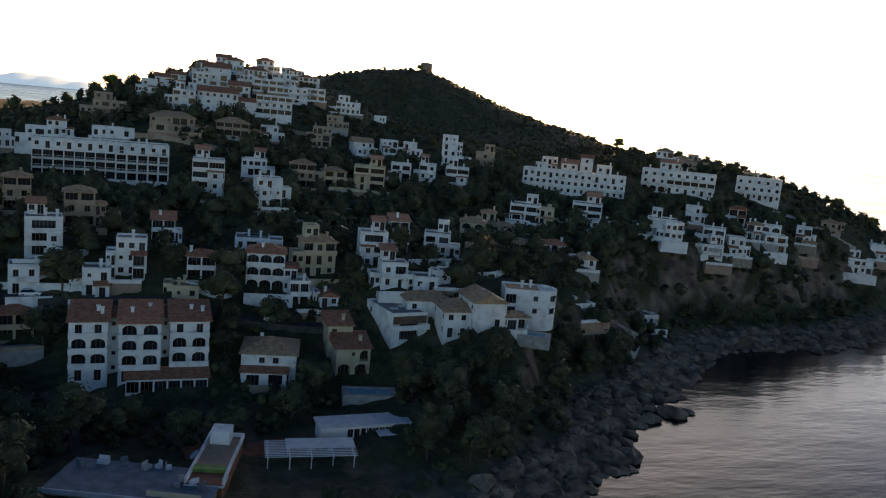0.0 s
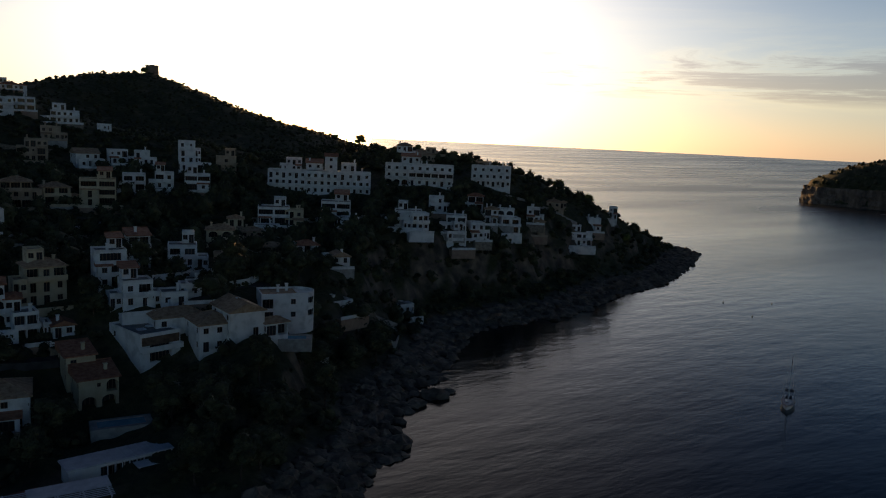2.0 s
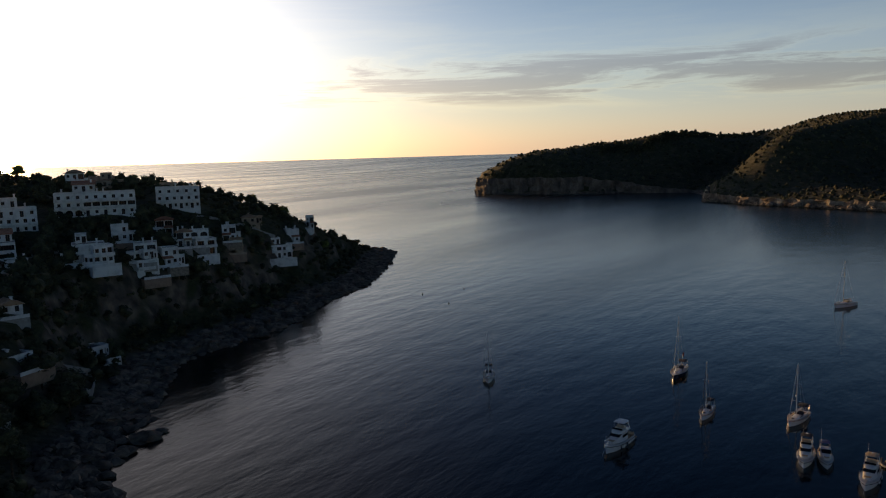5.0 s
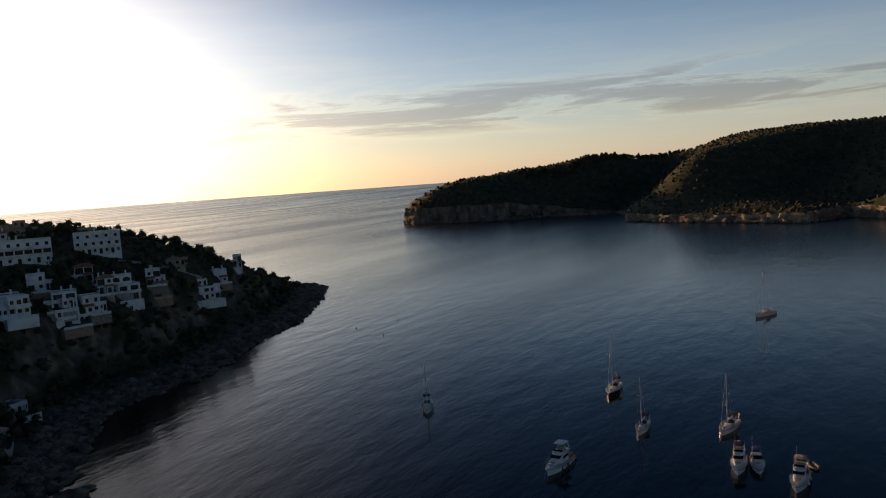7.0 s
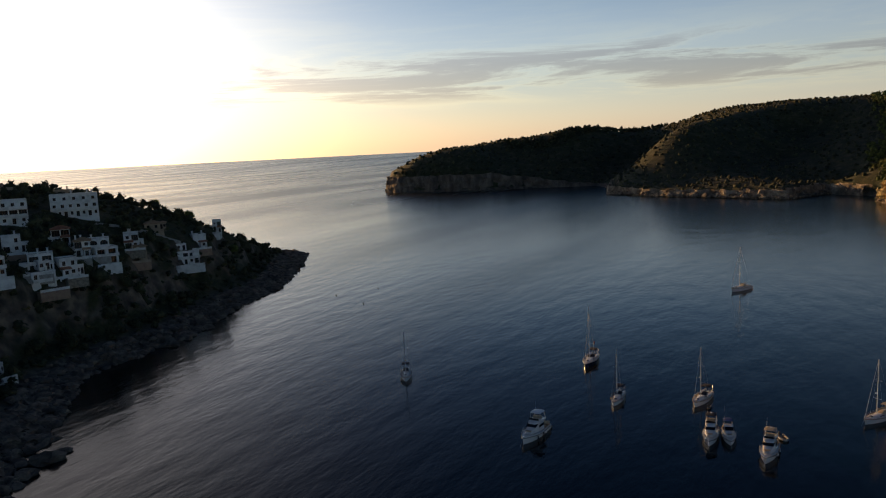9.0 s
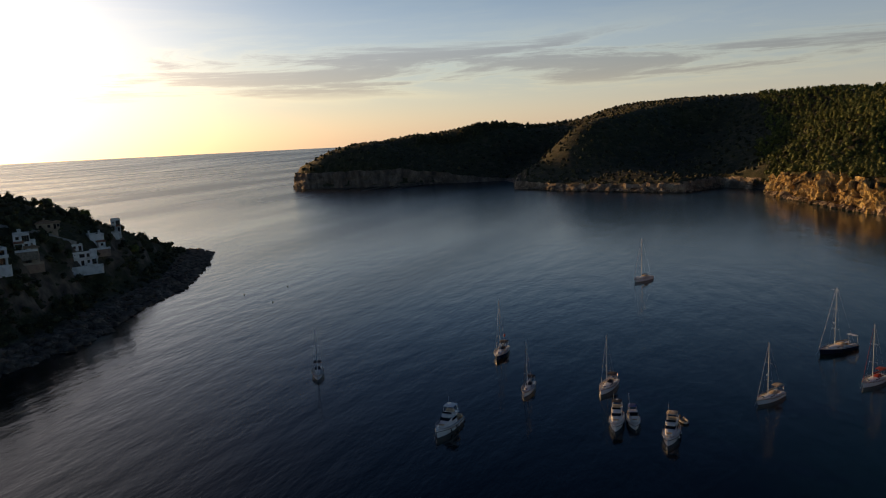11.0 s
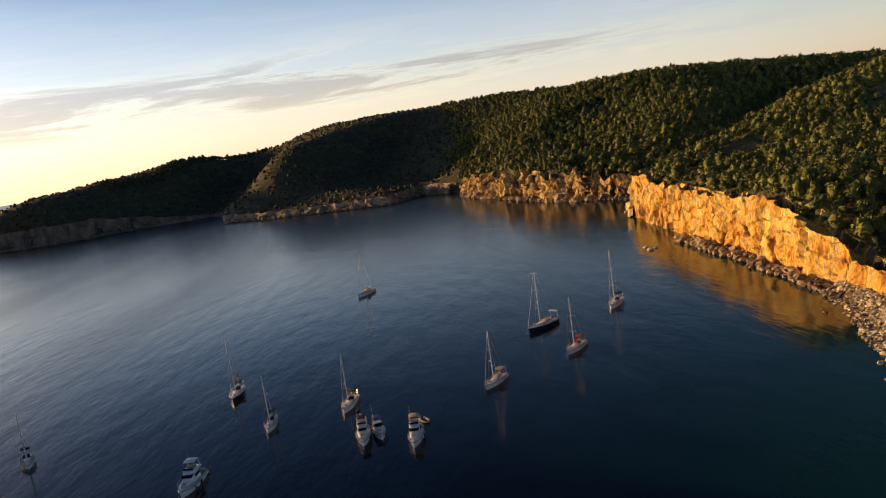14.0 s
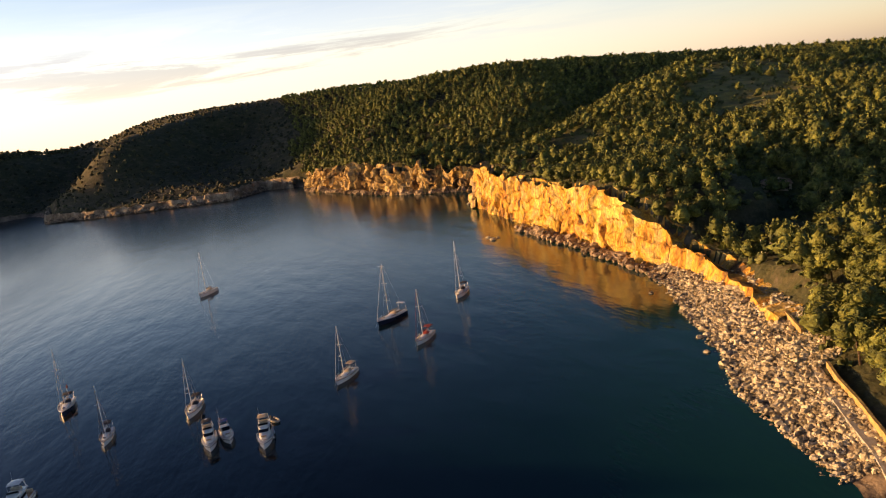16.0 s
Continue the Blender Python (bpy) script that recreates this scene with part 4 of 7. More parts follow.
def arch_plate(w, h):
    """The wall left above an arched opening of that size."""
    bm = bmesh.new()
    n, rise = 10, min(0.9, w / 2)
    for y in (0.0, 0.22):
        for i in range(n):
            q = []
            for k in (i, i + 1):
                a = math.pi * k / n
                q.append((-w / 2 * math.cos(a), h - rise + rise * math.sin(a)))
            (xa, za), (xb, zb) = q
            if abs(za - h) < 1e-4:
                continue
            c = [(xa, y, za), (xb, y, zb), (xb, y, h), (xa, y, h)]
            bm.faces.new([bm.verts.new(p) for p in (c if y == 0 else c[::-1])])
    for i in range(n):
        a, b = math.pi * i / n, math.pi * (i + 1) / n
        pa = (-w / 2 * math.cos(a), h - rise + rise * math.sin(a))
        pb = (-w / 2 * math.cos(b), h - rise + rise * math.sin(b))
        bm.faces.new([bm.verts.new(p) for p in ((pa[0], 0, pa[1]), (pa[0], 0.22, pa[1]), (pb[0], 0.22, pb[1]), (pb[0], 0, pb[1]))])
    return bm


def volume(home, w, d, floors, fronts, x=0.0, y=0.0, z=0.0, fh=2.9, roof="flat", wall=None, tile=None, sides="w.w", plinth=3.0, chimneys=1, balconies=(), turn=0.0, rail="wall"):
    """One block of a house: pierced walls, windows, balconies and a roof. x, y, z: middle of its front foot in the house; fronts: a pattern a floor."""
    wall, tile = wall or WHITE, tile or TILE
    M = pose(x, y, z, rz=turn)
    h = floors * fh
    bm = bmesh.new()
    faces = [(pose(0, 0, 0), w, fronts), (pose(w / 2, d / 2, 0, rz=90), d, sides), (pose(-w / 2, d / 2, 0, rz=-90), d, sides), (pose(0, d, 0, rz=180), w, "..")]
    wins = []
    for F, width, pats in faces:
        pats = [pats] * floors if isinstance(pats, str) else list(pats)
        holes = []
        for fl in range(floors):
            pat = pats[min(fl, len(pats) - 1)]
            for i, ch in enumerate(pat):
                if ch not in OPENINGS:
                    continue
                ow, sill, head, deep = OPENINGS[ch]
                ow = min(ow, width / len(pat) - 0.3)
                cx = -width / 2 + width * (i + 0.5) / len(pat)
                hole = (cx - ow / 2, cx + ow / 2, fl * fh + sill, fl * fh + head, deep)
                if ow > 0.3:
                    holes.append(hole)
                    wins.append((F, cx, ow, fl * fh + sill, head - sill, deep, ch))
        pierced(bm, F, width, h, holes)
    if plinth:
        for F, width, _ in faces:
            bm.faces.new([bm.verts.new(F @ Vector(p)) for p in ((-width / 2, 0, -plinth), (width / 2, 0, -plinth), (width / 2, 0, 0), (-width / 2, 0, 0))])
    bm.faces.new([bm.verts.new((sx * w / 2, sy, h)) for sx, sy in ((-1, 0), (1, 0), (1, d), (-1, d))])
    bm.transform(M)
    part("wall", bm, wall, home)
    for F, cx, ow, z0, wh, deep, ch in wins:
        fr, pa = window_meshes(ow, wh)
        hang("pane", pa, hang("window", fr, home, M @ F @ pose(cx, deep - 0.05, z0)))
        if ch == "a":
            bm = arch_plate(ow, wh)
            bm.transform(M @ F @ pose(cx, 0, z0))
            part("arch", bm, wall, home)
    for fl in balconies:
        bm = bmesh.new()
        out, zz = 1.3, fl * fh
        box(bm, -w / 2, w / 2, -out, -0.002, zz - 0.15, zz + 0.05)
        if rail == "wall":
            box(bm, -w / 2, w / 2, -out, -out + 0.12, zz + 0.05, zz + 0.95)
            box(bm, -w / 2, -w / 2 + 0.12, -out + 0.12, -0.002, zz + 0.05, zz + 0.95)
            box(bm, w / 2 - 0.12, w / 2, -out + 0.12, -0.002, zz + 0.05, zz + 0.95)
        else:
            box(bm, -w / 2, w / 2, -out, -out + 0.06, zz + 0.92, zz + 1.0)
            for i in range(int(w / 0.5) + 1):
                px = min(-w / 2 + 0.5 * i, w / 2 - 0.05)
                box(bm, px, px + 0.05, -out, -out + 0.05, zz + 0.05, zz + 0.92)
        bm.transform(M)
        part("balcony", bm, wall, home)
    over = 0.45
    bm = bmesh.new()
    if roof == "flat":
        t = 0.25
        for x0, x1, y0, y1 in ((-w / 2 - 0.03, w / 2 + 0.03, -0.03, t), (-w / 2 - 0.03, w / 2 + 0.03, d - t, d + 0.03), (-w / 2 - 0.03, -w / 2 + t, t, d - t), (w / 2 - t, w / 2 + 0.03, t, d - t)):
            box(bm, x0, x1, y0, y1, h + 0.004, h + 0.55)
        bm.transform(M)
        part("parapet", bm, wall, home)
        bm = box(bmesh.new(), -w / 2 + t, w / 2 - t, t, d - t, h + 0.004, h + 0.12)
        bm.transform(M)
        part("roof", bm, FLATROOF if tile is TILE else tile, home)
    else:
        x0, x1, y0, y1 = -w / 2 - over, w / 2 + over, -over, d + over
        up = min(w, d) * (0.2 if roof == "hip" else 0.24)
        if roof == "shed":
            ends = [(x0, y1, h + up), (x1, y1, h + up)]
        elif w >= d:
            ins = d / 2 if roof == "hip" else 0
            ends = [(x0 + ins, d / 2, h + up), (x1 - ins, d / 2, h + up)]
        else:
            ins = w / 2 if roof == "hip" else 0
            ends = [(0, y0 + ins, h + up), (0, y1 - ins, h + up)]
        e = h + 0.02
        c = [bm.verts.new(q) for q in ((x0, y0, e), (x1, y0, e), (x1, y1, e), (x0, y1, e))]
        low = [bm.verts.new((v.co.x, v.co.y, e - 0.18)) for v in c]
        a, b = [bm.verts.new(q) for q in ends]
        if roof == "shed":
            bm.faces.new((c[0], c[1], b, a))
            bm.faces.new((c[1], c[2], b))
            bm.faces.new((c[3], c[0], a))
            bm.faces.new((c[2], c[3], a, b))
        elif w >= d:
            for f in ((c[0], c[1], b, a), (c[1], c[2], b), (c[2], c[3], a, b), (c[3], c[0], a)):
                bm.faces.new(f)
        else:
            for f in ((c[0], c[1], a), (c[1], c[2], b, a), (c[2], c[3], b), (c[3], c[0], a, b)):
                bm.faces.new(f)
        for i in range(4):
            j = (i + 1) % 4
            bm.faces.new((low[i], low[j], c[j], c[i]))
        bm.faces.new(low[::-1])
        bm.transform(M)
        rf = part("roof", bm, tile, home)
        # rounded ridge tiles
        bm = bmesh.new()
        tube(bm, ends[0], ends[1], 0.14)
        if roof == "hip":
            corners = [(x0, y0, e), (x1, y0, e), (x1, y1, e), (x0, y1, e)]
            pick = (0, 1, 1, 0) if w >= d else (0, 0, 1, 1)
            for q, k in zip(corners, pick):
                tube(bm, q, ends[k], 0.11)
        bm.transform(M)
        part("ridge", bm, tile, rf)
    rr = random.Random(int(w * 31 + d * 17 + floors))
    for i in range(chimneys):
        cx, cy = rr.uniform(-0.4, 0.4) * w, rr.uniform(0.3, 0.8) * d
        bm = box(bmesh.new(), cx - 0.3, cx + 0.3, cy - 0.3, cy + 0.3, h, h + 1.7)
        box(bm, cx - 0.4, cx + 0.4, cy - 0.4, cy + 0.4, h + 1.7, h + 1.85)
        bm.transform(M)
        part("chimney", bm, wall, home)


LOTS = []


def home_at(x, y, z, turn, label, category="house", name="house", size=9.0, group="houses on the hillside"):
    """An empty at the foot of a house whose front looks along turn, clockwise from north."""
    ob = tagged(new(name), label, category, group)
    z = max(z, height_at(x, y) - 0.3)
    ob.matrix_world = pose(x, y, z, rz=180 - turn)
    a = radians(turn)
    LOTS.append((x - math.sin(a) * size * 0.4, y - math.cos(a) * size * 0.4, size * 0.62))
    return ob


COLOURS = {WHITE: "white rendered", CREAM: "cream rendered", TAN: "tan rendered", BRICKRED: "red rendered"}


def house(x, y, z, turn, w, d, floors, style="flat", wall=None, tile=None, kind=0, name="house"):
    """A hillside house; kind varies its front."""
    wall, tile = wall or WHITE, tile or TILE
    look_of = {"flat": "flat parapet roof", "hip": "hipped tiled roof", "gable": "gabled tiled roof", "shed": "sloping tiled roof"}[style]
    home = home_at(x, y, z, turn, f"{COLOURS[wall]} {WORDS[floors]} house with a {look_of} among trees", size=max(w, d))
    rr = random.Random(int(x * 13 + y * 7))
    fh = rr.uniform(2.6, 2.9)
    n = max(2, round(w / rr.uniform(2.2, 3.0)))
    pats, bal = [], []
    for fl in range(floors):
        if kind == 0:
            pats.append("".join(rr.choice("wwdns.l") for _ in range(n)))
        elif kind == 1:
            m = max(2, round(w / 3.2))
            pats.append("l" * m if fl % 2 == 0 or fl == floors - 1 else "d" * m)
            if fl:
                bal.append(fl)
        elif kind == 2:
            pats.append("a" * max(2, round(w / 3.3)))
            if fl:
                bal.append(fl)
        elif kind == 3:
            pats.append("b" * max(1, round(w / 5.5)))
            if fl:
                bal.append(fl)
        elif kind == 4:
            pats.append("".join(rr.choice("ddgwl.n") for _ in range(n)))
            if fl == floors - 1 and floors > 1:
                bal.append(fl)
    volume(home, w, d, floors, pats, roof=style, wall=wall, tile=tile, balconies=bal, chimneys=rr.choice((0, 1, 1, 2)), fh=fh)
    side = -1 if rr.random() < 0.5 else 1
    if kind in (3, 4) and w > 6:
        volume(home, w * rr.uniform(0.35, 0.55), d * 0.6, 1, "wd", x=side * w * 0.2, y=d * 0.35, z=floors * fh + 0.56, roof=rr.choice(("flat", "flat", "shed")), wall=wall, plinth=0, chimneys=0, sides="w", fh=2.5)
    if kind in (0, 1, 2, 4):
        ww = w * rr.uniform(0.3, 0.45)
        volume(home, ww, d * rr.uniform(0.6, 0.9), max(1, floors - 1), rr.choice(("dw", "wd", "lw", "g.")), x=side * (w / 2 + ww / 2 + 0.003), y=rr.uniform(-1.4, 2.4), roof=rr.choice(("flat", style)), wall=wall, tile=tile, chimneys=0, sides="w", fh=fh)
    if kind in (0, 3) and floors > 1:
        ww = w * rr.uniform(0.3, 0.5)
        volume(home, ww, 2.2, floors - 1, rr.choice(("d", "l", "w")), x=-side * (w - ww) * 0.4, y=-2.203, roof=rr.choice(("flat", "shed")), wall=wall, tile=tile, chimneys=0, sides=".", fh=fh)
    # a terrace before the house, held by a wall
    tw, td = w * rr.uniform(1.0, 1.5), rr.uniform(2.6, 4.5)
    bm = box(bmesh.new(), -tw / 2 + side * 1.0, tw / 2 + side * 1.0, -td - 2.3, -2.31, -3.2, -0.15)
    part("terrace", bm, rr.choice((TERRACE, wall, STONEWALL, CONCRETE)), home, "walled terrace")
    bm = box(bmesh.new(), -tw / 2 + side * 1.0, tw / 2 + side * 1.0, -td - 2.3, -td - 2.1, -0.146, 0.7)
    part("terrace_parapet", bm, wall, home)
    return home


house(10.6, 174.3, 16.4, 184, 8.5, 7.6, 3, "hip", WHITE, TILE, 2)
house(-3.3, 174.6, 19.2, 179, 6.1, 5.5, 2, "hip", WHITE, TILE, 1)
house(-17.7, 173.7, 20.0, 175, 6.2, 5.6, 3, "flat", WHITE, TILE, 0)
house(-36.0, 179.7, 18.7, 168, 7.4, 6.7, 3, "flat", WHITE, TILE, 3)
house(-46.7, 203.8, 26.6, 167, 6.0, 5.5, 3, "hip", TAN, TILETAN, 1)
house(-32.0, 197.9, 26.0, 170, 6.8, 6.1, 3, "hip", TAN, TILETAN, 1)
house(-12.9, 195.8, 24.5, 176, 5.4, 5.5, 2, "shed", WHITE, TILE, 1)
house(23.5, 181.7, 19.6, 175, 7.9, 7.1, 3, "hip", CREAM, TILETAN, 4)
house(-3.6, 235.0, 30.3, 179, 9.1, 8.2, 4, "flat", WHITE, TILE, 3)
house(13.3, 221.6, 30.1, 174, 7.3, 6.5, 3, "flat", WHITE, TILE, 0)
house(-18.1, 303.4, 45.8, 177, 15.9, 10.0, 2, "hip", TAN, TILETAN, 0)
house(3.4, 308.3, 45.3, 180, 12.3, 10.0, 2, "hip", TAN, TILETAN, 1)
house(17.9, 320.7, 45.2, 183, 7.1, 6.4, 2, "flat", WHITE, TILE, 0)
house(-43.8, 335.6, 48.8, 173, 12.4, 10.0, 2, "flat", TAN, TILE, 4)
house(-39.2, 297.0, 43.1, 173, 10.4, 9.3, 1, "flat", WHITE, TILE, 0)
house(-60.3, 293.4, 38.8, 168, 8.8, 7.9, 2, "flat", WHITE, TILE, 0)
house(-2.8, 347.0, 54.1, 179, 16.7, 10.0, 3, "gable", WHITE, TILE, 0)
house(-16.2, 342.4, 53.9, 178, 9.0, 8.1, 3, "flat", WHITE, TILE, 4)
house(21.0, 350.7, 54.5, 183, 15.5, 10.0, 3, "flat", WHITE, TILE, 1)
house(-3.8, 372.9, 64.0, 179, 12.1, 10.0, 3, "gable", WHITE, TILE, 0)
house(13.5, 381.3, 68.4, 182, 10.8, 9.7, 2, "hip", WHITE, TILE, 0)
house(25.8, 385.0, 68.2, 184, 8.9, 8.0, 2, "flat", WHITE, TILE, 4)
house(41.0, 379.3, 62.3, 186, 10.8, 9.7, 2, "flat", WHITE, TILE, 1)
house(57.7, 377.2, 58.4, 189, 11.6, 10.0, 2, "flat", WHITE, TILE, 4)
house(-20.4, 372.4, 63.3, 177, 6.3, 5.6, 2, "gable", WHITE, TILE, 0)
house(-32.0, 367.2, 58.3, 175, 6.6, 5.9, 2, "flat", WHITE, TILE, 0)
house(41.5, 427.0, 72.9, 186, 8.1, 7.3, 1, "hip", WHITE, TILE, 0)
house(19.4, 372.4, 63.0, 183, 13.7, 10.0, 2, "flat", WHITE, TILE, 1)
house(4.0, 394.4, 73.0, 180, 8.3, 7.5, 2, "hip", WHITE, TILE, 0)
house(-10.3, 390.1, 69.6, 178, 7.0, 6.3, 2, "hip", WHITE, TILE, 0)
house(72.4, 374.6, 55.1, 191, 4.4, 5.5, 1, "flat", WHITE, TILE, 0)
house(26.4, 263.8, 32.9, 185, 8.4, 7.5, 3, "hip", TAN, TILETAN, 1)
house(10.8, 273.5, 35.0, 183, 8.6, 7.8, 2, "flat", WHITE, TILE, 4)
house(40.5, 331.7, 43.0, 187, 8.1, 7.3, 3, "flat", TAN, TILETAN, 0)
house(57.4, 324.8, 41.8, 175, 8.7, 7.8, 2, "gable", WHITE, TILETAN, 0)
house(68.3, 322.7, 42.7, 182, 6.9, 6.2, 2, "flat", WHITE, TILE, 0)
house(75.6, 316.6, 42.7, 194, 5.8, 5.5, 2, "flat", WHITE, TILE, 0)
house(38.0, 266.7, 33.2, 178, 7.9, 7.1, 2, "hip", CREAM, TILETAN, 1)
house(49.6, 264.8, 32.1, 191, 10.8, 9.7, 3, "flat", CREAM, TILETAN, 3)
house(64.0, 279.4, 34.9, 193, 7.5, 6.8, 2, "flat", WHITE, TILE, 1)
house(74.7, 281.2, 37.0, 195, 6.4, 5.8, 2, "flat", WHITE, TILE, 4)
house(85.5, 278.2, 36.9, 197, 8.8, 7.9, 2, "flat", WHITE, TILE, 3)
house(91.7, 312.3, 45.2, 196, 6.5, 5.8, 3, "flat", WHITE, TILE, 0)
house(91.0, 303.5, 42.2, 196, 8.6, 7.8, 1, "flat", WHITE, TILE, 0)
house(104.8, 303.7, 42.5, 199, 7.8, 7.0, 2, "flat", TAN, TILETAN, 4)
house(101.1, 245.0, 27.5, 202, 10.6, 9.6, 2, "flat", WHITE, TILE, 3)
house(125.9, 248.0, 29.5, 207, 10.5, 9.4, 2, "flat", WHITE, TILE, 3)
house(45.8, 195.1, 23.7, 183, 5.1, 5.5, 3, "shed", WHITE, TILE, 1)
house(55.5, 192.6, 24.6, 196, 7.0, 6.3, 2, "flat", WHITE, TILE, 4)
house(73.7, 218.5, 23.5, 199, 7.6, 6.8, 2, "hip", CREAM, TILETAN, 2)
house(88.4, 231.6, 24.3, 200, 6.6, 5.9, 1, "hip", TAN, TILETAN, 0)
house(94.9, 238.3, 25.3, 201, 6.2, 5.6, 1, "flat", WHITE, TILE, 0)
house(95.4, 205.2, 23.1, 193, 6.5, 5.9, 1, "hip", WHITE, TILE, 0)
house(144.0, 227.7, 26.7, 212, 9.7, 8.7, 2, "flat", WHITE, TILE, 4)
house(163.2, 225.2, 25.1, 216, 7.5, 6.8, 2, "flat", WHITE, TILE, 1)
house(190.8, 231.0, 22.9, 220, 7.0, 6.3, 2, "flat", WHITE, TILE, 2)
house(210.5, 236.8, 24.4, 221, 5.4, 5.5, 2, "flat", WHITE, TILE, 0)
house(160.6, 220.9, 11.5, 196, 7.4, 6.7, 2, "flat", WHITE, TILE, 4)
house(189.9, 226.1, 14.1, 205, 7.5, 6.7, 2, "flat", WHITE, TILE, 1)
house(245.4, 242.8, 11.5, 210, 9.4, 8.4, 2, "flat", WHITE, TILE, 4)
house(166.7, 243.8, 31.8, 215, 5.8, 5.5, 2, "flat", WHITE, TILE, 0)
house(186.7, 245.2, 32.1, 218, 6.1, 5.5, 2, "hip", WHITE, TILE, 0)
house(257.8, 247.6, 16.9, 211, 5.8, 5.7, 2, "flat", WHITE, TILE, 0)
house(283.7, 260.7, 22.4, 227, 4.1, 5.6, 2, "flat", WHITE, TILE, 0)
house(211.4, 234.4, 19.2, 212, 5.7, 5.6, 2, "hip", TAN, TILETAN, 0)
house(239.9, 256.6, 30.9, 223, 6.3, 5.7, 1, "hip", TAN, TILETAN, 0)
house(199.0, 320.4, 49.6, 212, 7.7, 7.0, 2, "hip", WHITE, TILETAN, 0)
house(205.7, 311.0, 48.7, 214, 10.0, 9.0, 1, "shed", TAN, TILETAN, 4)
house(230.9, 298.2, 46.2, 218, 7.7, 7.0, 1, "flat", TAN, TILE, 0)
house(138.4, 313.6, 42.0, 204, 6.8, 6.2, 2, "flat", WHITE, TILE, 0)
house(36.9, 183.8, 20.9, 183, 6.9, 6.2, 3, "flat", WHITE, TILE, 3)
house(39.6, 170.1, 17.9, 181, 6.2, 5.6, 2, "flat", WHITE, TILE, 4)
house(18.1, 169.4, 15.4, 176, 4.6, 5.5, 2, "flat", WHITE, TILE, 1)
house(8.2, 195.9, 23.0, 183, 8.4, 7.5, 1, "flat", WHITE, TILE, 0)
house(100.2, 193.3, 21.0, 192, 5.3, 5.5, 1, "gable", WHITE, TILETAN, 0)
house(46.8, 168.2, 20.6, 186, 5.6, 5.5, 1, "flat", WHITE, TILE, 0)
house(125.4, 198.0, 4.9, 182, 4.2, 5.5, 1, "flat", WHITE, TILE, 0)
house(91.6, 174.5, 7.2, 167, 6.4, 5.8, 1, "flat", WHITE, TILE, 0)
house(85.2, 237.5, 25.2, 199, 4.8, 5.5, 2, "hip", CREAM, TILETAN, 0)
house(-75.0, 307.9, 36.1, 166, 5.0, 5.5, 2, "flat", WHITE, TILE, 0)
house(-56.0, 298.8, 42.0, 170, 6.4, 5.7, 2, "hip", WHITE, TILE, 0)
house(145.4, 221.7, 18.2, 198, 6.0, 5.5, 2, "flat", WHITE, TILE, 4)
house(170.2, 221.3, 17.9, 203, 5.5, 5.6, 2, "flat", WHITE, TILE, 0)
house(184.0, 231.1, 25.9, 219, 5.3, 5.5, 2, "hip", WHITE, TILETAN, 0)
house(124.3, 234.2, 27.2, 208, 6.2, 5.6, 1, "flat", WHITE, TILE, 0)
house(107.4, 242.4, 26.9, 204, 6.2, 5.6, 2, "flat", CREAM, TILETAN, 0)
house(69.0, 192.8, 23.3, 200, 6.6, 5.9, 1, "flat", TAN, TILETAN, 0)
house(84.3, 205.4, 23.5, 202, 5.9, 5.5, 1, "hip", CREAM, TILETAN, 1)
house(53.3, 170.8, 21.0, 188, 5.4, 5.5, 1, "flat", WHITE, TILE, 0)
house(24.7, 168.5, 13.6, 179, 4.1, 5.5, 1, "gable", WHITE, TILE, 0)
house(-6.1, 165.9, 16.1, 178, 5.4, 5.5, 1, "flat", CREAM, TILETAN, 0)
house(-23.8, 168.6, 16.8, 172, 5.5, 5.5, 2, "flat", WHITE, TILE, 0)
house(-37.8, 170.5, 13.1, 168, 5.7, 5.5, 2, "flat", WHITE, TILE, 4)
house(-37.5, 161.7, 5.2, 167, 6.4, 5.7, 2, "hip", TAN, TILE, 1)
house(48.4, 352.4, 51.0, 188, 7.5, 6.7, 2, "flat", TAN, TILETAN, 0)
house(32.8, 371.5, 60.8, 185, 9.0, 8.1, 2, "flat", WHITE, TILE, 4)
house(6.2, 364.2, 60.7, 181, 9.6, 8.6, 2, "gable", WHITE, TILE, 0)
house(-11.6, 364.1, 60.0, 179, 8.4, 7.6, 2, "flat", WHITE, TILE, 4)
house(-26.3, 372.0, 61.2, 176, 7.8, 7.0, 2, "gable", WHITE, TILE, 0)
house(34.4, 444.9, 76.3, 184, 8.4, 7.6, 1, "hip", WHITE, TILE, 0)
house(18.6, 402.7, 75.4, 183, 8.5, 7.6, 2, "hip", WHITE, TILE, 0)
house(-1.3, 398.8, 74.4, 180, 7.1, 6.4, 2, "gable", WHITE, TILE, 0)


# ---- larger buildings and those nearest the shore ----
apt = home_at(-13.2, 148.2, 4.9, 175, "white four-storey apartment house with arched loggias, red roofs", "apartment house", "apartment_house", 24, "apartment houses")
volume(apt, 6.6, 9, 4, ["dd", "aa", "aa", "dd"], x=-8.9, y=0.6, roof="shed", balconies=(1, 2, 3), chimneys=2, rail="wall")
volume(apt, 7.4, 10, 4, ["gg", "aa", "aa", "aa"], x=0, y=-0.8, roof="shed", balconies=(1, 2, 3), chimneys=2)
volume(apt, 7.2, 9, 4, ["dd", "aa", "aa", "dd"], x=8.9, y=0.6, roof="shed", balconies=(1, 2, 3), chimneys=2)
volume(apt, 2.2, 6, 4, ["s", "s", "s", "s"], x=-4.66, y=3.4, roof="shed", chimneys=0)
volume(apt, 1.5, 6, 4, ["s", "s", "s", "s"], x=4.5, y=3.4, roof="shed", chimneys=0)
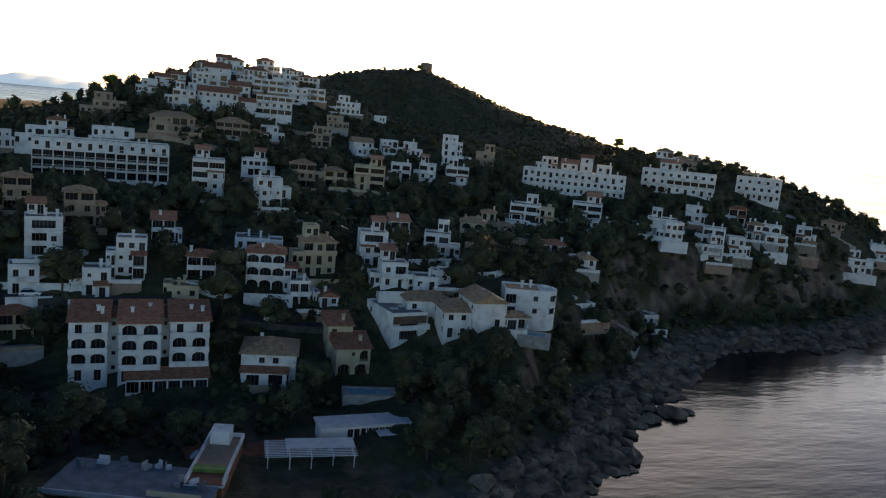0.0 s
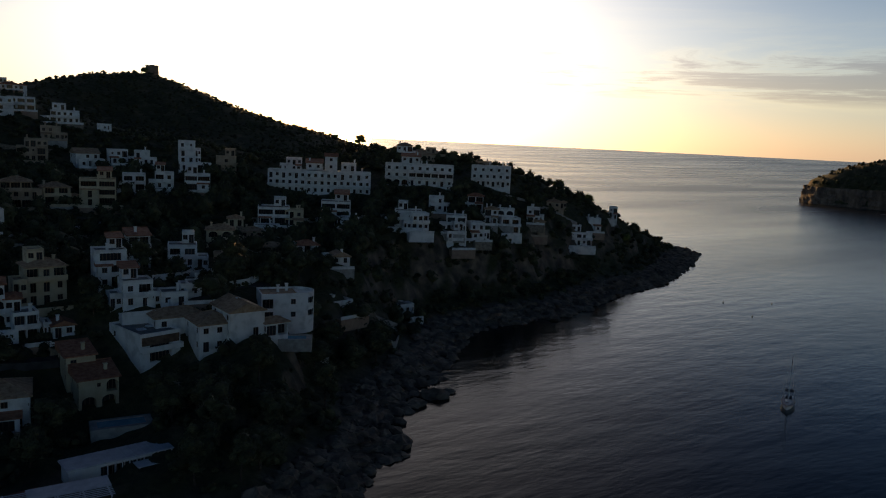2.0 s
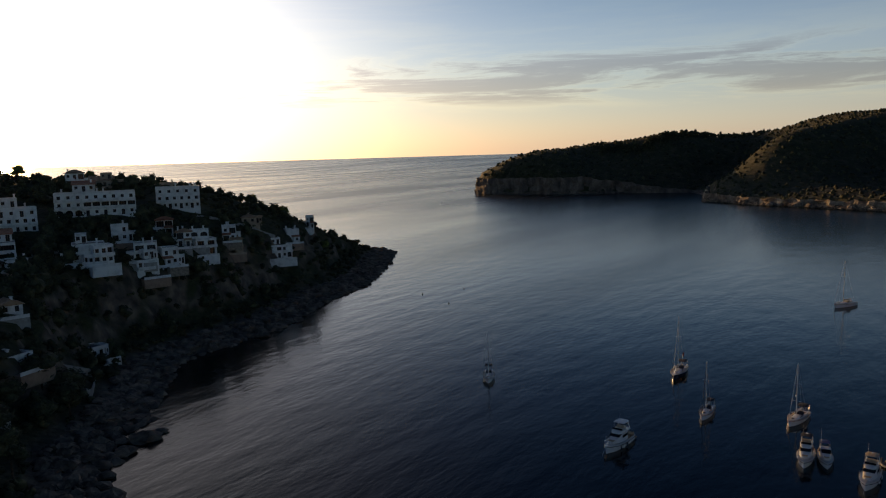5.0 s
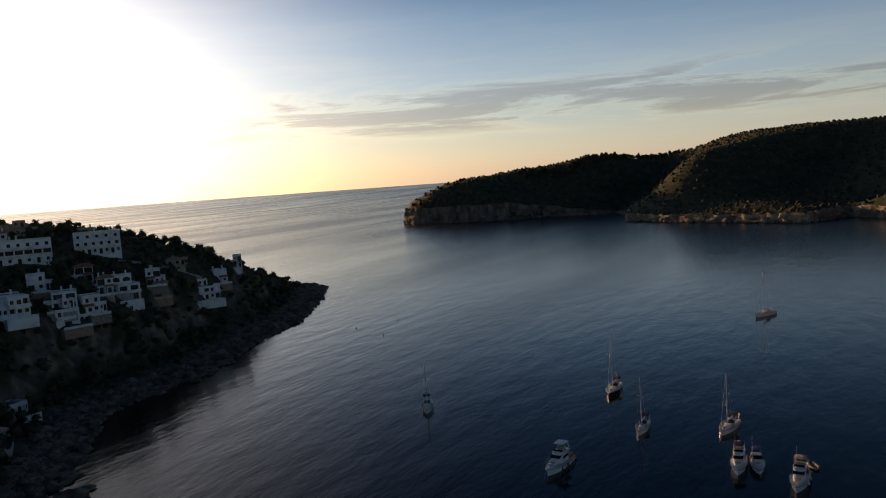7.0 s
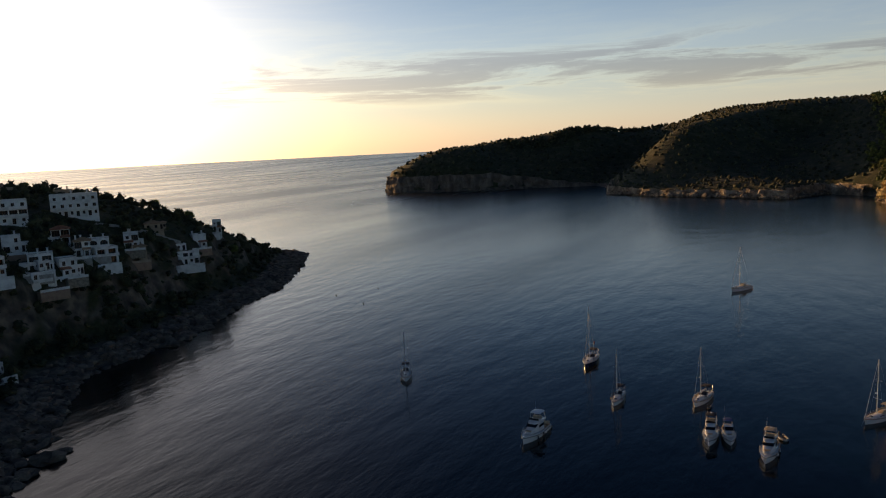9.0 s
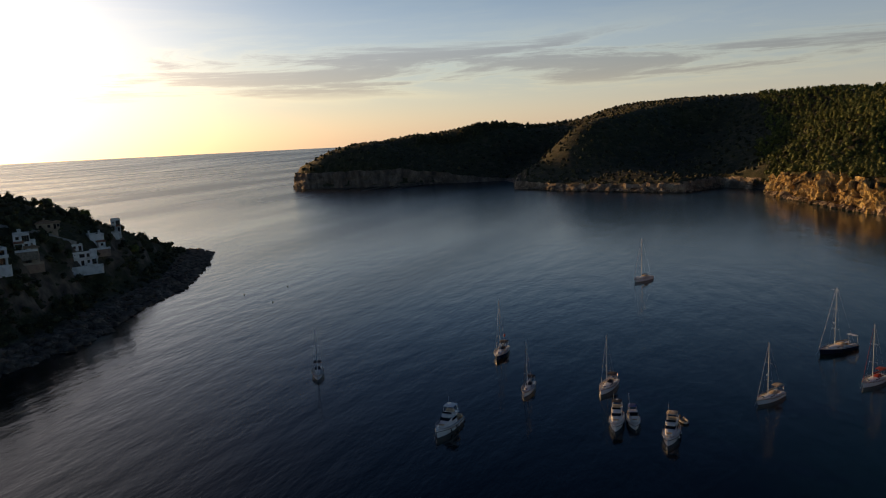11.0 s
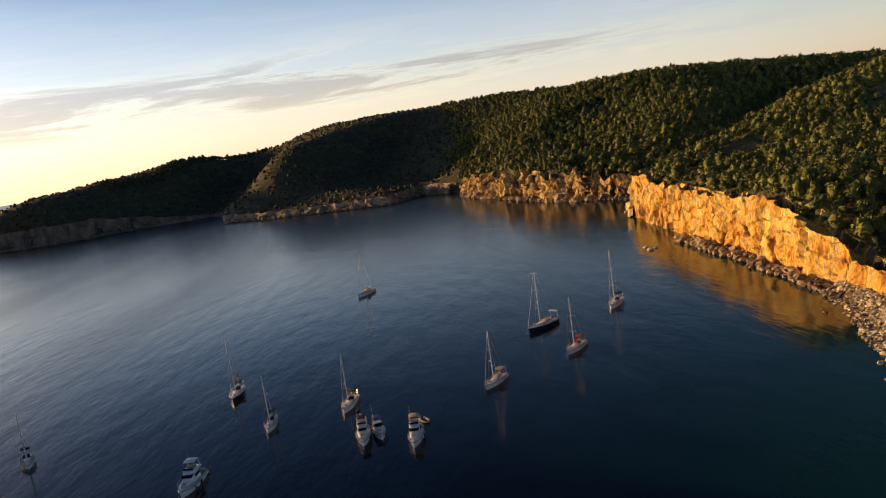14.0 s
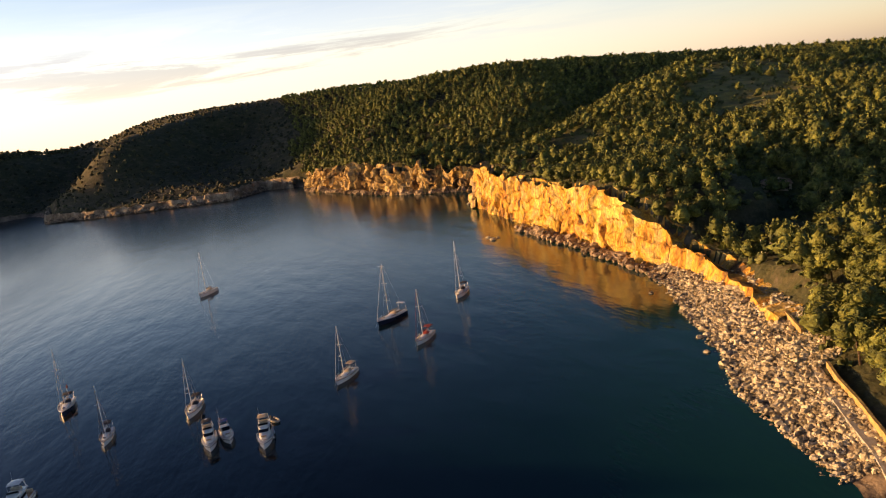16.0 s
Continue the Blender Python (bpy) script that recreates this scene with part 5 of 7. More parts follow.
volume(apt, 14.5, 3.4, 1, "gggggg", x=5.0, y=-4.3, z=-0.9, roof="shed", chimneys=0, sides="..")

hf = home_at(10.5, 146.3, 6.0, 187, "white two-storey villa with wide pale hipped roof", size=12)
volume(hf, 10.5, 10, 2, ["gl", ".ww."], roof="hip", tile=TILETAN, balconies=(), chimneys=1)
volume(hf, 8.5, 2.4, 1, "gl", x=-0.6, y=-2.42, roof="shed", tile=TILE, chimneys=0, sides="..")
volume(hf, 9.0, 4, 1, "..w", x=0, y=-3.2, z=-2.95, roof="flat", wall=TAN, chimneys=0, plinth=2)

nh = home_at(27.4, 148.1, 6.6, 177, "pale narrow stepped house with arches beside a pool", size=12)
volume(nh, 7.0, 6.5, 2, ["aa", ".sa"], roof="shed", wall=CREAM, tile=TILE, balconies=(), chimneys=1, plinth=4)
volume(nh, 5.2, 7.0, 3, ["..", "..", "w."], x=-1.6, y=6.52, roof="shed", wall=CREAM, tile=TILE, chimneys=1)

mh = home_at(40.2, 154.5, 9.8, 166, "white flat-roofed modern house with a dark glazed upper front", size=13)
volume(mh, 8.6, 13, 2, ["b", "b"], roof="flat", tile=FLATROOF, chimneys=0, sides="w..", balconies=(1,))
bm = box(bmesh.new(), -4.0, 4.0, -0.16, -0.03, 3.9, 5.6)
part("panel", bm, SHUTTER, mh, "dark brown slatted screen")
for sx, sy in ((-1.5, 5.0), (1.2, 6.5)):
    bm = box(bmesh.new(), sx - 0.8, sx + 0.8, sy - 0.6, sy + 0.6, 5.93, 6.2)
    part("skylight", bm, SHEETWHITE, mh, "pale raised skylight")

hh = home_at(50.7, 149.9, 12.6, 179, "white two-storey house under a pale hipped tile roof", size=11)
volume(hh, 8.4, 9, 2, ["dwd", "wwd"], roof="hip", tile=TILETAN, chimneys=1)
volume(hh, 10.5, 7, 2, "w.w", x=-5.0, y=9.02, roof="hip", tile=TILETAN, chimneys=1)

gw = home_at(58.6, 148.6, 15.4, 177, "white gabled house with a tiled porch above the shore", size=9)
volume(gw, 7.4, 10, 2, [".d", ".."], roof="gable", tile=TILETAN, chimneys=1, x=-2.6)
volume(gw, 5.0, 4.2, 1, "gl", x=3.7, y=-0.6, roof="hip", tile=TILETAN, chimneys=0)

rh = home_at(67.3, 158.2, 17.0, 193, "white two-storey house with a rounded end and roof terrace", size=13)
volume(rh, 8.5, 8, 2, ["g.w", "g.w"], roof="flat", tile=TILETAN, chimneys=2)
bm = bmesh.new()
for fl in range(2):
    for i in range(12):
        a, b = math.pi * i / 12 - math.pi / 2, math.pi * (i + 1) / 12 - math.pi / 2
        hole = i in (2, 3, 6, 7)
        for z0, z1, r in ((fl * 2.9, fl * 2.9 + 0.9, 4), (fl * 2.9 + 0.9, fl * 2.9 + 2.3, 3.6 if hole else 4), (fl * 2.9 + 2.3, fl * 2.9 + 2.9, 4)):
            bm.faces.new([bm.verts.new((4.252 + r * math.cos(t), 4 + r * math.sin(t), z)) for t, z in ((a, z0), (b, z0), (b, z1), (a, z1))])
for z in (0.0, 5.8):
    bm.faces.new([bm.verts.new((4.252 + 4 * math.cos(math.pi * i / 12 - math.pi / 2), 4 + 4 * math.sin(math.pi * i / 12 - math.pi / 2), z)) for i in range(13)])
for i in range(12):
    a, b = math.pi * i / 12 - math.pi / 2, math.pi * (i + 1) / 12 - math.pi / 2
    for r, flip in ((4.02, 1), (3.8, -1)):
        bm.faces.new([bm.verts.new((4.252 + r * math.cos(t), 4 + r * math.sin(t), z)) for t, z in ((a, 5.8), (b, 5.8), (b, 6.35), (a, 6.35))][::flip])
    bm.faces.new([bm.verts.new((4.252 + r * math.cos(t), 4 + r * math.sin(t), 6.35)) for r, t in ((4.02, a), (4.02, b), (3.8, b), (3.8, a))])
for i in range(12):
    a, b = math.pi * i / 12 - math.pi / 2, math.pi * (i + 1) / 12 - math.pi / 2
    bm.faces.new([bm.verts.new((4.252 + 4 * math.cos(t), 4 + 4 * math.sin(t), z)) for t, z in ((a, -3), (b, -3), (b, 0), (a, 0))])
part("rounded_wall", bm, WHITE, rh)
for fl in range(2):
    for i in (2, 3, 6, 7):
        bm = bmesh.new()
        a, b = math.pi * i / 12 - math.pi / 2, math.pi * (i + 1) / 12 - math.pi / 2
        bm.faces.new([bm.verts.new((4.252 + 3.66 * math.cos(t), 4 + 3.66 * math.sin(t), z)) for t, z in ((a, fl * 2.9 + 0.95), (b, fl * 2.9 + 0.95), (b, fl * 2.9 + 2.25), (a, fl * 2.9 + 2.25))])
        part("curved_pane", bm, PANE, rh)

hotel = home_at(-36.4, 265.7, 31.2, 172, "long white four-storey apartment block with rows of shaded balconies", "apartment house", "apartment_block", 40, "apartment houses")
volume(hotel, 24.0, 10, 4, ["llllllll", "llllllll", "llllllll", "wdwdwdwd"], x=-8.2, roof="flat", balconies=(1, 2), chimneys=3, rail="bars", plinth=5)
volume(hotel, 16.0, 11, 4, ["lllll", "lllll", "lllll", "dwdwd"], x=11.82, y=-1.2, roof="flat", balconies=(1, 2, 3), chimneys=2, rail="bars", plinth=5)

ba = home_at(136.4, 282.4, 35.4, 207, "long white stepped terrace of holiday flats with many small windows", "apartment house", "apartment_block", 42, "apartment houses")
volume(ba, 15.0, 9, 3, ["nonono", "wdwdwd", "dwdwdw"], x=-13.6, y=0.5, roof="flat", balconies=(1,), chimneys=2)
volume(ba, 13.0, 10, 3, ["onono", "dwdwd", "wdwdw"], x=0.42, y=-0.6, roof="flat", balconies=(1, 2), chimneys=2)
volume(ba, 13.0, 9, 3, ["nonon", "wdwdw", "dwdw"], x=13.44, y=0.6, roof="flat", balconies=(1,), chimneys=2)
volume(ba, 6.5, 6, 1, "ww", x=-3, y=4, z=9.3, roof="shed", chimneys=1, plinth=0, sides="..")
volume(ba, 5.0, 5, 2, "w", x=3.8, y=4, z=9.3, roof="gable", chimneys=0, plinth=0, sides="..")
volume(ba, 6.0, 5, 1, "wd", x=11, y=4, z=9.3, roof="flat", chimneys=1, plinth=0, sides="..")

bb = home_at(178.6, 274.9, 39.3, 214, "white three-storey terrace of flats with arcaded balconies", "apartment house", "apartment_block", 30, "apartment houses")
volume(bb, 10.0, 9, 3, ["aaa", "wdw", "dwd"], x=-9.6, roof="flat", balconies=(1, 2), chimneys=2)
volume(bb, 19.0, 9, 3, ["dwdwdw", "llllll", "wdwdwd"], x=4.92, y=-0.8, roof="flat", balconies=(1, 2), chimneys=3)
volume(bb, 8.0, 5, 1, "wdw", x=-4, y=4, z=9.3, roof="shed", chimneys=1, plinth=0, sides="..")

bc = home_at(212.1, 268.3, 39.7, 219, "white three-storey block of flats near the outer point", "apartment house", "apartment_block", 20, "apartment houses")
volume(bc, 17.5, 9, 3, ["dodododo", "wdwdwd", "wwwww"], roof="flat", balconies=(1,), chimneys=3)

# ---- beach bar and sheds by the shore ----
def slab(bm, corners, z, t):
    """A flat plate over four corners in plan."""
    lo = [bm.verts.new((x, y, z - t)) for x, y in corners]
    hi = [bm.verts.new((x, y, z)) for x, y in corners]
    bm.faces.new(lo[::-1])
    bm.faces.new(hi)
    for i in range(4):
        j = (i + 1) % 4
        bm.faces.new((lo[i], lo[j], hi[j], hi[i]))
    return bm


shed = tagged(new("beach_pavilion"), "long low pavilion with a white sheet roof, glazed front and pergola", "pavilion")
shed.matrix_world = pose(18.4, 124.1, 3.2, rz=6.0)
bm = box(bmesh.new(), 0, 16.0, 0.2, 4.3, 0, 2.9)
part("wall", bm, WHITE, shed)
bm = slab(bmesh.new(), ((-0.4, -0.3), (16.4, -0.3), (16.4, 4.7), (-0.4, 4.7)), 3.25, 0.22)
part("roof", bm, SHEETWHITE, shed, "white metal sheet roof")
bm = bmesh.new()
for i in range(1, 11):
    box(bm, -0.4 + i * 1.5, -0.33 + i * 1.5, -0.3, 4.7, 3.254, 3.33)
part("roof_seams", bm, SHEETWHITE, shed)
for i in range(9):
    fr, pa = window_meshes(1.2, 2.2)
    hang("pane", pa, hang("window", fr, shed, pose(5.2 + 1.3 * i, 0.12, 0.25)))
for i in range(11):
    part("post", box(bmesh.new(), 4.5 + i * 1.15, 4.65 + i * 1.15, -0.25, -0.1, 0, 3.02), WHITE, shed)
aw = slab(bmesh.new(), ((9.5, -3.2), (16.2, -3.2), (16.2, -0.6), (9.5, -0.6)), 2.4, 0.1)
part("awning", aw, SHEETWHITE, shed, "white flat awning")
for px in (9.8, 12.9, 15.9):
    part("awning_post", tube(bmesh.new(), (px, -3.0, -1.5), (px, -3.0, 2.3), 0.06), WHITE, shed)
pergola = tagged(new("pergola"), "white timber pergola with slatted roof over a terrace", "pergola")
pergola.matrix_world = pose(8.9, 114.2, 3.0, rz=-1.3)
for i in range(5):
    for yy in (0.2, 6.2):
        part("post", box(bmesh.new(), i * 3.4, i * 3.4 + 0.16, yy, yy + 0.16, -0.8, 2.6), WHITE, pergola)
    part("beam", box(bmesh.new(), i * 3.4 - 0.02, i * 3.4 + 0.18, -0.3, 6.8, 2.604, 2.8), WHITE, pergola)
for k in range(11):
    part("slat", box(bmesh.new(), -0.4, 14.2, 0.1 + k * 0.6, 0.3 + k * 0.6, 2.804, 2.88), SHEETWHITE, pergola)
part("roof_sheet", slab(bmesh.new(), ((3.0, 3.2), (14.2, 3.2), (14.2, 6.9), (3.0, 6.9)), 2.96, 0.06), SHEETWHITE, pergola, "milky corrugated sheet")

bar = tagged(new("beach_bar"), "flat-roofed beach bar with grey decking and a pale front edge", "bar")
bar.matrix_world = pose(-21.5, 105.9, 3.0, rz=-17.1)
part("wall", box(bmesh.new(), 0.3, 22.3, 0.3, 9.8, -1.5, 3.0), TAN, bar)
part("roof_deck", slab(bmesh.new(), ((0, 0), (22.6, 0), (22.6, 10.1), (0, 10.1)), 3.3, 0.28), BLUEGREY, bar)
part("fascia", box(bmesh.new(), -0.1, 22.7, -0.25, -0.02, 2.9, 3.6), SHEETWHITE, bar, "pale blue painted edge")
part("rail", box(bmesh.new(), 14.0, 21.5, 1.0, 1.12, 3.304, 4.1), CREAM, bar)
for i, (px, py, sz) in enumerate(((4.5, 9.0, 1.6), (7.5, 9.3, 1.0), (11.0, 8.6, 1.3), (14.0, 9.2, 0.8), (2.0, 7.5, 0.9), (17.2, 6.2, 1.1), (19.0, 5.4, 1.2), (20.4, 4.6, 1.0), (17.0, 4.2, 0.8), (12.5, 9.3, 0.7))):
    b = box(bmesh.new(), -sz / 2, sz / 2, -0.4, 0.4, 0, 0.55)
    box(b, -sz / 2, sz / 2, 0.3, 0.42, 0.55, 1.1)
    ob = tagged(part("roof_bench", b, (SHEETWHITE, BLUEGREY, CONCRETE)[i % 3]), "small pale bench on the roof deck of the bar", "bench", "roof furniture")
    ob.matrix_world = bar.matrix_world @ pose(px, py, 3.304, rz=i * 37)
kiosk = tagged(new("kiosk"), "narrow terracotta kiosk with white parapet and a green painted band", "kiosk")
kiosk.matrix_world = pose(-2.9, 105.5, 3.6, rz=-11.5)
part("wall", box(bmesh.new(), 0, 5.2, 0, 16, -1.5, 3.0), BRICKRED, kiosk)
part("roof", slab(bmesh.new(), ((0.2, 5.2), (5.0, 5.2), (5.0, 15.8), (0.2, 15.8)), 3.2, 0.19), TERRACE, kiosk)
part("green_band", box(bmesh.new(), 0.2, 5.0, 3.4, 4.9, 3.004, 3.5), GREENPAINT, kiosk)
part("front_roof", slab(bmesh.new(), ((-0.2, -0.3), (5.4, -0.3), (5.4, 3.3), (-0.2, 3.3)), 2.8, 0.2), SHEETWHITE, kiosk)
for x0, x1, y0, y1 in ((-0.15, 0.15, 0, 16), (5.05, 5.35, 0, 16), (0.15, 5.05, 15.7, 16)):
    part("parapet", box(bmesh.new(), x0, x1, y0, y1, 3.0, 3.8), WHITE, kiosk)
part("white_room", box(bmesh.new(), 0.6, 3.6, 12.5, 15.5, 3.21, 5.4), WHITE, kiosk)


def garden_wall(points, h, material, label, t=0.35):
    """A wall that follows the ground along a line of points."""
    at, out = along(points, 2.0)
    z = np.convolve(np.pad(land(at[:, 0], at[:, 1]), 4, "edge"), np.ones(9) / 9, "valid")
    vs, fs = [], []
    for (x, y), (ox, oy), zz in zip(at, out, z):
        for s, dz in ((-t / 2, -1.2), (-t / 2, h), (t / 2, h), (t / 2, -1.2)):
            vs.append((x + ox * s, y + oy * s, zz + dz))
    for i in range(len(at) - 1):
        for k in range(3):
            fs.append((i * 4 + k, i * 4 + k + 1, i * 4 + k + 5, i * 4 + k + 4))
    fs += [(0, 1, 2, 3), tuple(len(vs) - 4 + k for k in (3, 2, 1, 0))]
    return tagged(sheet("garden_wall", vs, fs, material), label, "wall", "garden walls")


garden_wall([(12.2, 212.0), (21.5, 214.6), (32.8, 217.3), (38.6, 214.9), (39.9, 202.9), (40.6, 193.2)], 1.2, CONCRETE, "pale rendered wall round an empty terraced plot")
garden_wall([(24.6, 214.5), (25.8, 200.4)], 1.0, CONCRETE, "pale low wall dividing a terraced plot")
garden_wall([(25.6, 234.9), (39.8, 235.3), (52.0, 238.0)], 0.8, STONEWALL, "low dry stone wall along a hillside track")
garden_wall([(45.4, 168.2), (55.7, 173.2), (66.0, 175.1), (73.6, 182.4)], 1.6, WHITE, "white street wall below the upper gardens")
garden_wall([(44.8, 179.0), (55.1, 183.0), (65.7, 189.1)], 1.4, WHITE, "white garden wall along a sloping lane")
garden_wall([(85.8, 167.3), (98.6, 175.1), (105.8, 171.3), (112.9, 180.4)], 0.9, CONCRETE, "low pale wall round a shore garden")
garden_wall([(36.0, 135.3), (44.3, 140.1), (50.5, 145.3)], 0.7, STONEWALL, "low stone wall by the shore path")
garden_wall([(95.5, 250.6), (116.0, 246.9), (135.5, 243.4), (158.2, 233.4)], 1.5, CONCRETE, "grey retaining wall below modern houses")
garden_wall([(-37.7, 357.9), (-18.6, 341.3), (17.0, 335.8), (47.5, 340.8)], 1.6, STONEWALL, "stone retaining wall under the hilltop village")
garden_wall([(-32.3, 299.3), (-6.1, 294.1), (20.8, 287.0)], 1.8, TAN, "tan retaining wall below long roofs")
garden_wall([(215.2, 261.5), (232.7, 252.9), (247.1, 246.7)], 1.2, CONCRETE, "pale stepped wall on the outer slope")
garden_wall([(80, -77), (87.4, -81), (91.7, -82.8), (95, -84.3), (104.3, -88), (112.5, -92.3)], 1.3, GOLDWALL, "low golden stone wall along the shore path", 0.5)
garden_wall([(126.6, -99), (132, -101.4), (138.4, -104.2)], 1.2, GOLDWALL, "low golden stone wall beside a ramp at the cliff end", 0.5)


LEVELS = []


def ribbon(name, points, wide, material, label, category, up=0.12):
    """A road or path that follows the ground."""
    at, out = along(points, 1.5)
    rows = []
    for s in (-0.5, -0.25, 0, 0.25, 0.5):
        x, y = at[:, 0] + out[:, 0] * s * wide, at[:, 1] + out[:, 1] * s * wide
        rows.append((x, y, land(x, y)))
    level = np.max([r[2] for r in rows], 0) * 0.6 + rows[2][2] * 0.4 + up
    level = np.convolve(np.pad(level, 4, "edge"), np.ones(9) / 9, "valid")
    vs = []
    for i in range(len(at)):
        vs.append((rows[0][0][i], rows[0][1][i], level[i] - 1.5))
        vs += [(r[0][i], r[1][i], level[i]) for r in rows]
        vs.append((rows[-1][0][i], rows[-1][1][i], level[i] - 1.5))
    LEVELS.extend(zip(at[:, 0], at[:, 1], level))
    fs = [(i * 7 + k, i * 7 + k + 1, i * 7 + k + 8, i * 7 + k + 7) for i in range(len(at) - 1) for k in range(6)]
    return tagged(sheet(name, vs, fs, material), label, category, kind="structure")


ribbon("path", [(78, -74), (85.8, -78.3), (93.2, -81.3), (103.4, -85.6), (112.3, -90.2)], 1.6, CONCRETE, "pale earth shore path above the boulders", "path")

ribbon("terrace", [(-3.7, 120.8), (5.6, 122.5), (16.1, 126.8)], 5.0, BRICKRED, "reddish paved terrace behind the beach bar", "terrace")
ribbon("road", [(-60.4, 168.4), (-40.9, 169.3), (-32.9, 167.6), (-26.3, 167.6), (-13.9, 165.4), (-3.6, 165.1), (7.6, 162.6), (15.6, 161.5), (25.4, 162.0)], 4.2, ROADMAT, "narrow asphalt street between terraced houses", "road")
ribbon("road", [(-68.3, 188.1), (-47.6, 190.1), (-36.7, 188.6), (-24.9, 186.7), (-15.3, 187.0), (-1.8, 188.1)], 3.6, ROADMAT, "narrow hillside street behind white houses", "road")
ribbon("road", [(41.4, 166.1), (45.4, 167.1), (52.4, 169.6), (62.9, 174.1), (70.2, 176.6), (78.7, 182.3)], 3.4, ROADMAT, "sloping lane beside white garden walls", "road")
ribbon("path", [(9.5, 215.4), (15.5, 219.3), (28.4, 234.8), (44.2, 247.0), (59.7, 252.8)], 1.8, CONCRETE, "pale footpath climbing the scrub slope", "path")
garden_wall([(-58.2, 170.5), (-42.4, 171.7), (-33.6, 170.3), (-22.3, 169.3)], 1.5, WHITE, "white wall along a narrow street")
garden_wall([(-35.9, 180.0), (-30.2, 176.5), (-27.1, 181.5)], 1.8, WHITE, "white retaining wall beside a house")
garden_wall([(-6.3, 170.2), (-0.6, 168.6), (4.8, 170.4)], 2.0, WHITE, "white terrace wall under a tiled house")
garden_wall([(30.8, 176.3), (33.7, 175.1), (43.5, 169.3)], 1.6, WHITE, "white wall along a lane with plants behind")
garden_wall([(104.4, 182.3), (113.0, 182.2), (122.1, 188.3), (125.3, 195.1)], 1.4, CONCRETE, "pale wall of a plot above the shore rocks")
garden_wall([(60.2, 159.1), (67.3, 157.8), (74.8, 159.7), (80.3, 157.9)], 1.0, CONCRETE, "low pale garden wall above the shore scrub")
garden_wall([(40.8, 147.7), (42.3, 138.0), (43.0, 133.3)], 0.9, STONEWALL, "low stone wall stepping down to the shore")
garden_wall([(73.9, 208.2), (84.3, 211.2), (94.9, 215.2)], 1.4, WHITE, "white garden wall among pines")
garden_wall([(52.1, 218.6), (64.3, 221.4), (76.9, 227.5)], 1.6, STONEWALL, "dry stone terrace wall on the slope")
garden_wall([(-53.1, 216.5), (-37.5, 216.9), (-20.8, 216.6)], 1.4, STONEWALL, "dark stone terrace wall across the slope")


def pool(x, y, z, turn, w, d, label):
    ob = tagged(new("swimming_pool"), label, "pool", "swimming pools")
    ob.matrix_world = pose(x, y, z, rz=turn)
    bm = bmesh.new()
    for x0, x1, y0, y1 in ((-w / 2 - 1.2, w / 2 + 1.2, -d / 2 - 0.8, -d / 2), (-w / 2 - 1.2, w / 2 + 1.2, d / 2, d / 2 + 0.8), (-w / 2 - 1.2, -w / 2, -d / 2, d / 2), (w / 2, w / 2 + 1.2, -d / 2, d / 2)):
        box(bm, x0, x1, y0, y1, -2.5, 0.1)
    part("rim", bm, CONCRETE, ob)
    part("water", box(bmesh.new(), -w / 2, w / 2, -d / 2, d / 2, -1.5, -0.06), POOLWATER, ob, "still pale blue pool water")


pool(29.5, 139.9, 6.8, -6, 8.0, 3.4, "pale blue swimming pool on a terrace below a house")
pool(66.6, 148.4, 16.3, -27, 4.6, 3.0, "small blue pool with a pale rim in a garden")

tower = tagged(new("watchtower"), "old round stone watchtower on the bare hilltop", "tower")
tower.matrix_world = pose(134, 533, height_at(134, 533) - 0.5)
bm = bmesh.new()
rings = []
for z, r in ((-2, 4.5), (0, 4.4), (3, 4.15), (7.2, 3.95), (7.21, 4.1), (8.0, 4.1), (8.01, 3.5), (7.4, 3.45)):
    rings.append([bm.verts.new((r * math.cos(i * math.pi / 16), r * math.sin(i * math.pi / 16), z + (0.25 * ((i * 7) % 5 > 2) if z > 7.9 and r > 4 else 0))) for i in range(32)])
for a, b in zip(rings, rings[1:]):
    for i in range(32):
        bm.faces.new((a[i], a[(i + 1) % 32], b[(i + 1) % 32], b[i]))
bm.faces.new(rings[-1])
part("shaft", bm, TOWERSTONE, tower)
part("doorway", box(bmesh.new(), -0.5, 0.5, -4.28, -4.1, 3.0, 4.8), SHUTTER, tower, "dark raised doorway")

# a villa and a small white hut among the pines of the south side
vs_ = home_at(228, -171, 0.0, 303, "low villa under a pale hipped tile roof among pines", size=11, group="houses among the pines")
volume(vs_, 11, 9, 1, "wdww", roof="hip", tile=TILETAN, wall=CREAM, chimneys=1)
hut = home_at(173.5, -127, 0.0, 303, "small white rendered hut near the cliff edge", size=5, group="houses among the pines", name="hut")
volume(hut, 3.4, 3.0, 1, "d", roof="flat", chimneys=0, sides="s")
volume(hut, 1.4, 2.0, 1, ".", x=3.6, roof="flat", chimneys=0, sides=".", fh=2.4)
# far ruins on the south ridge
for fx, fy, fw in ((921, -182, 8), (912, -176, 5), (930, -190, 9)):
    r_ = home_at(fx, fy, height_at(fx, fy), 285, "pale ruined stone house on the far ridge", size=fw, group="far houses", name="ruin")
    volume(r_, fw, 6, 2, "w.w", roof="flat", wall=TAN, chimneys=0)

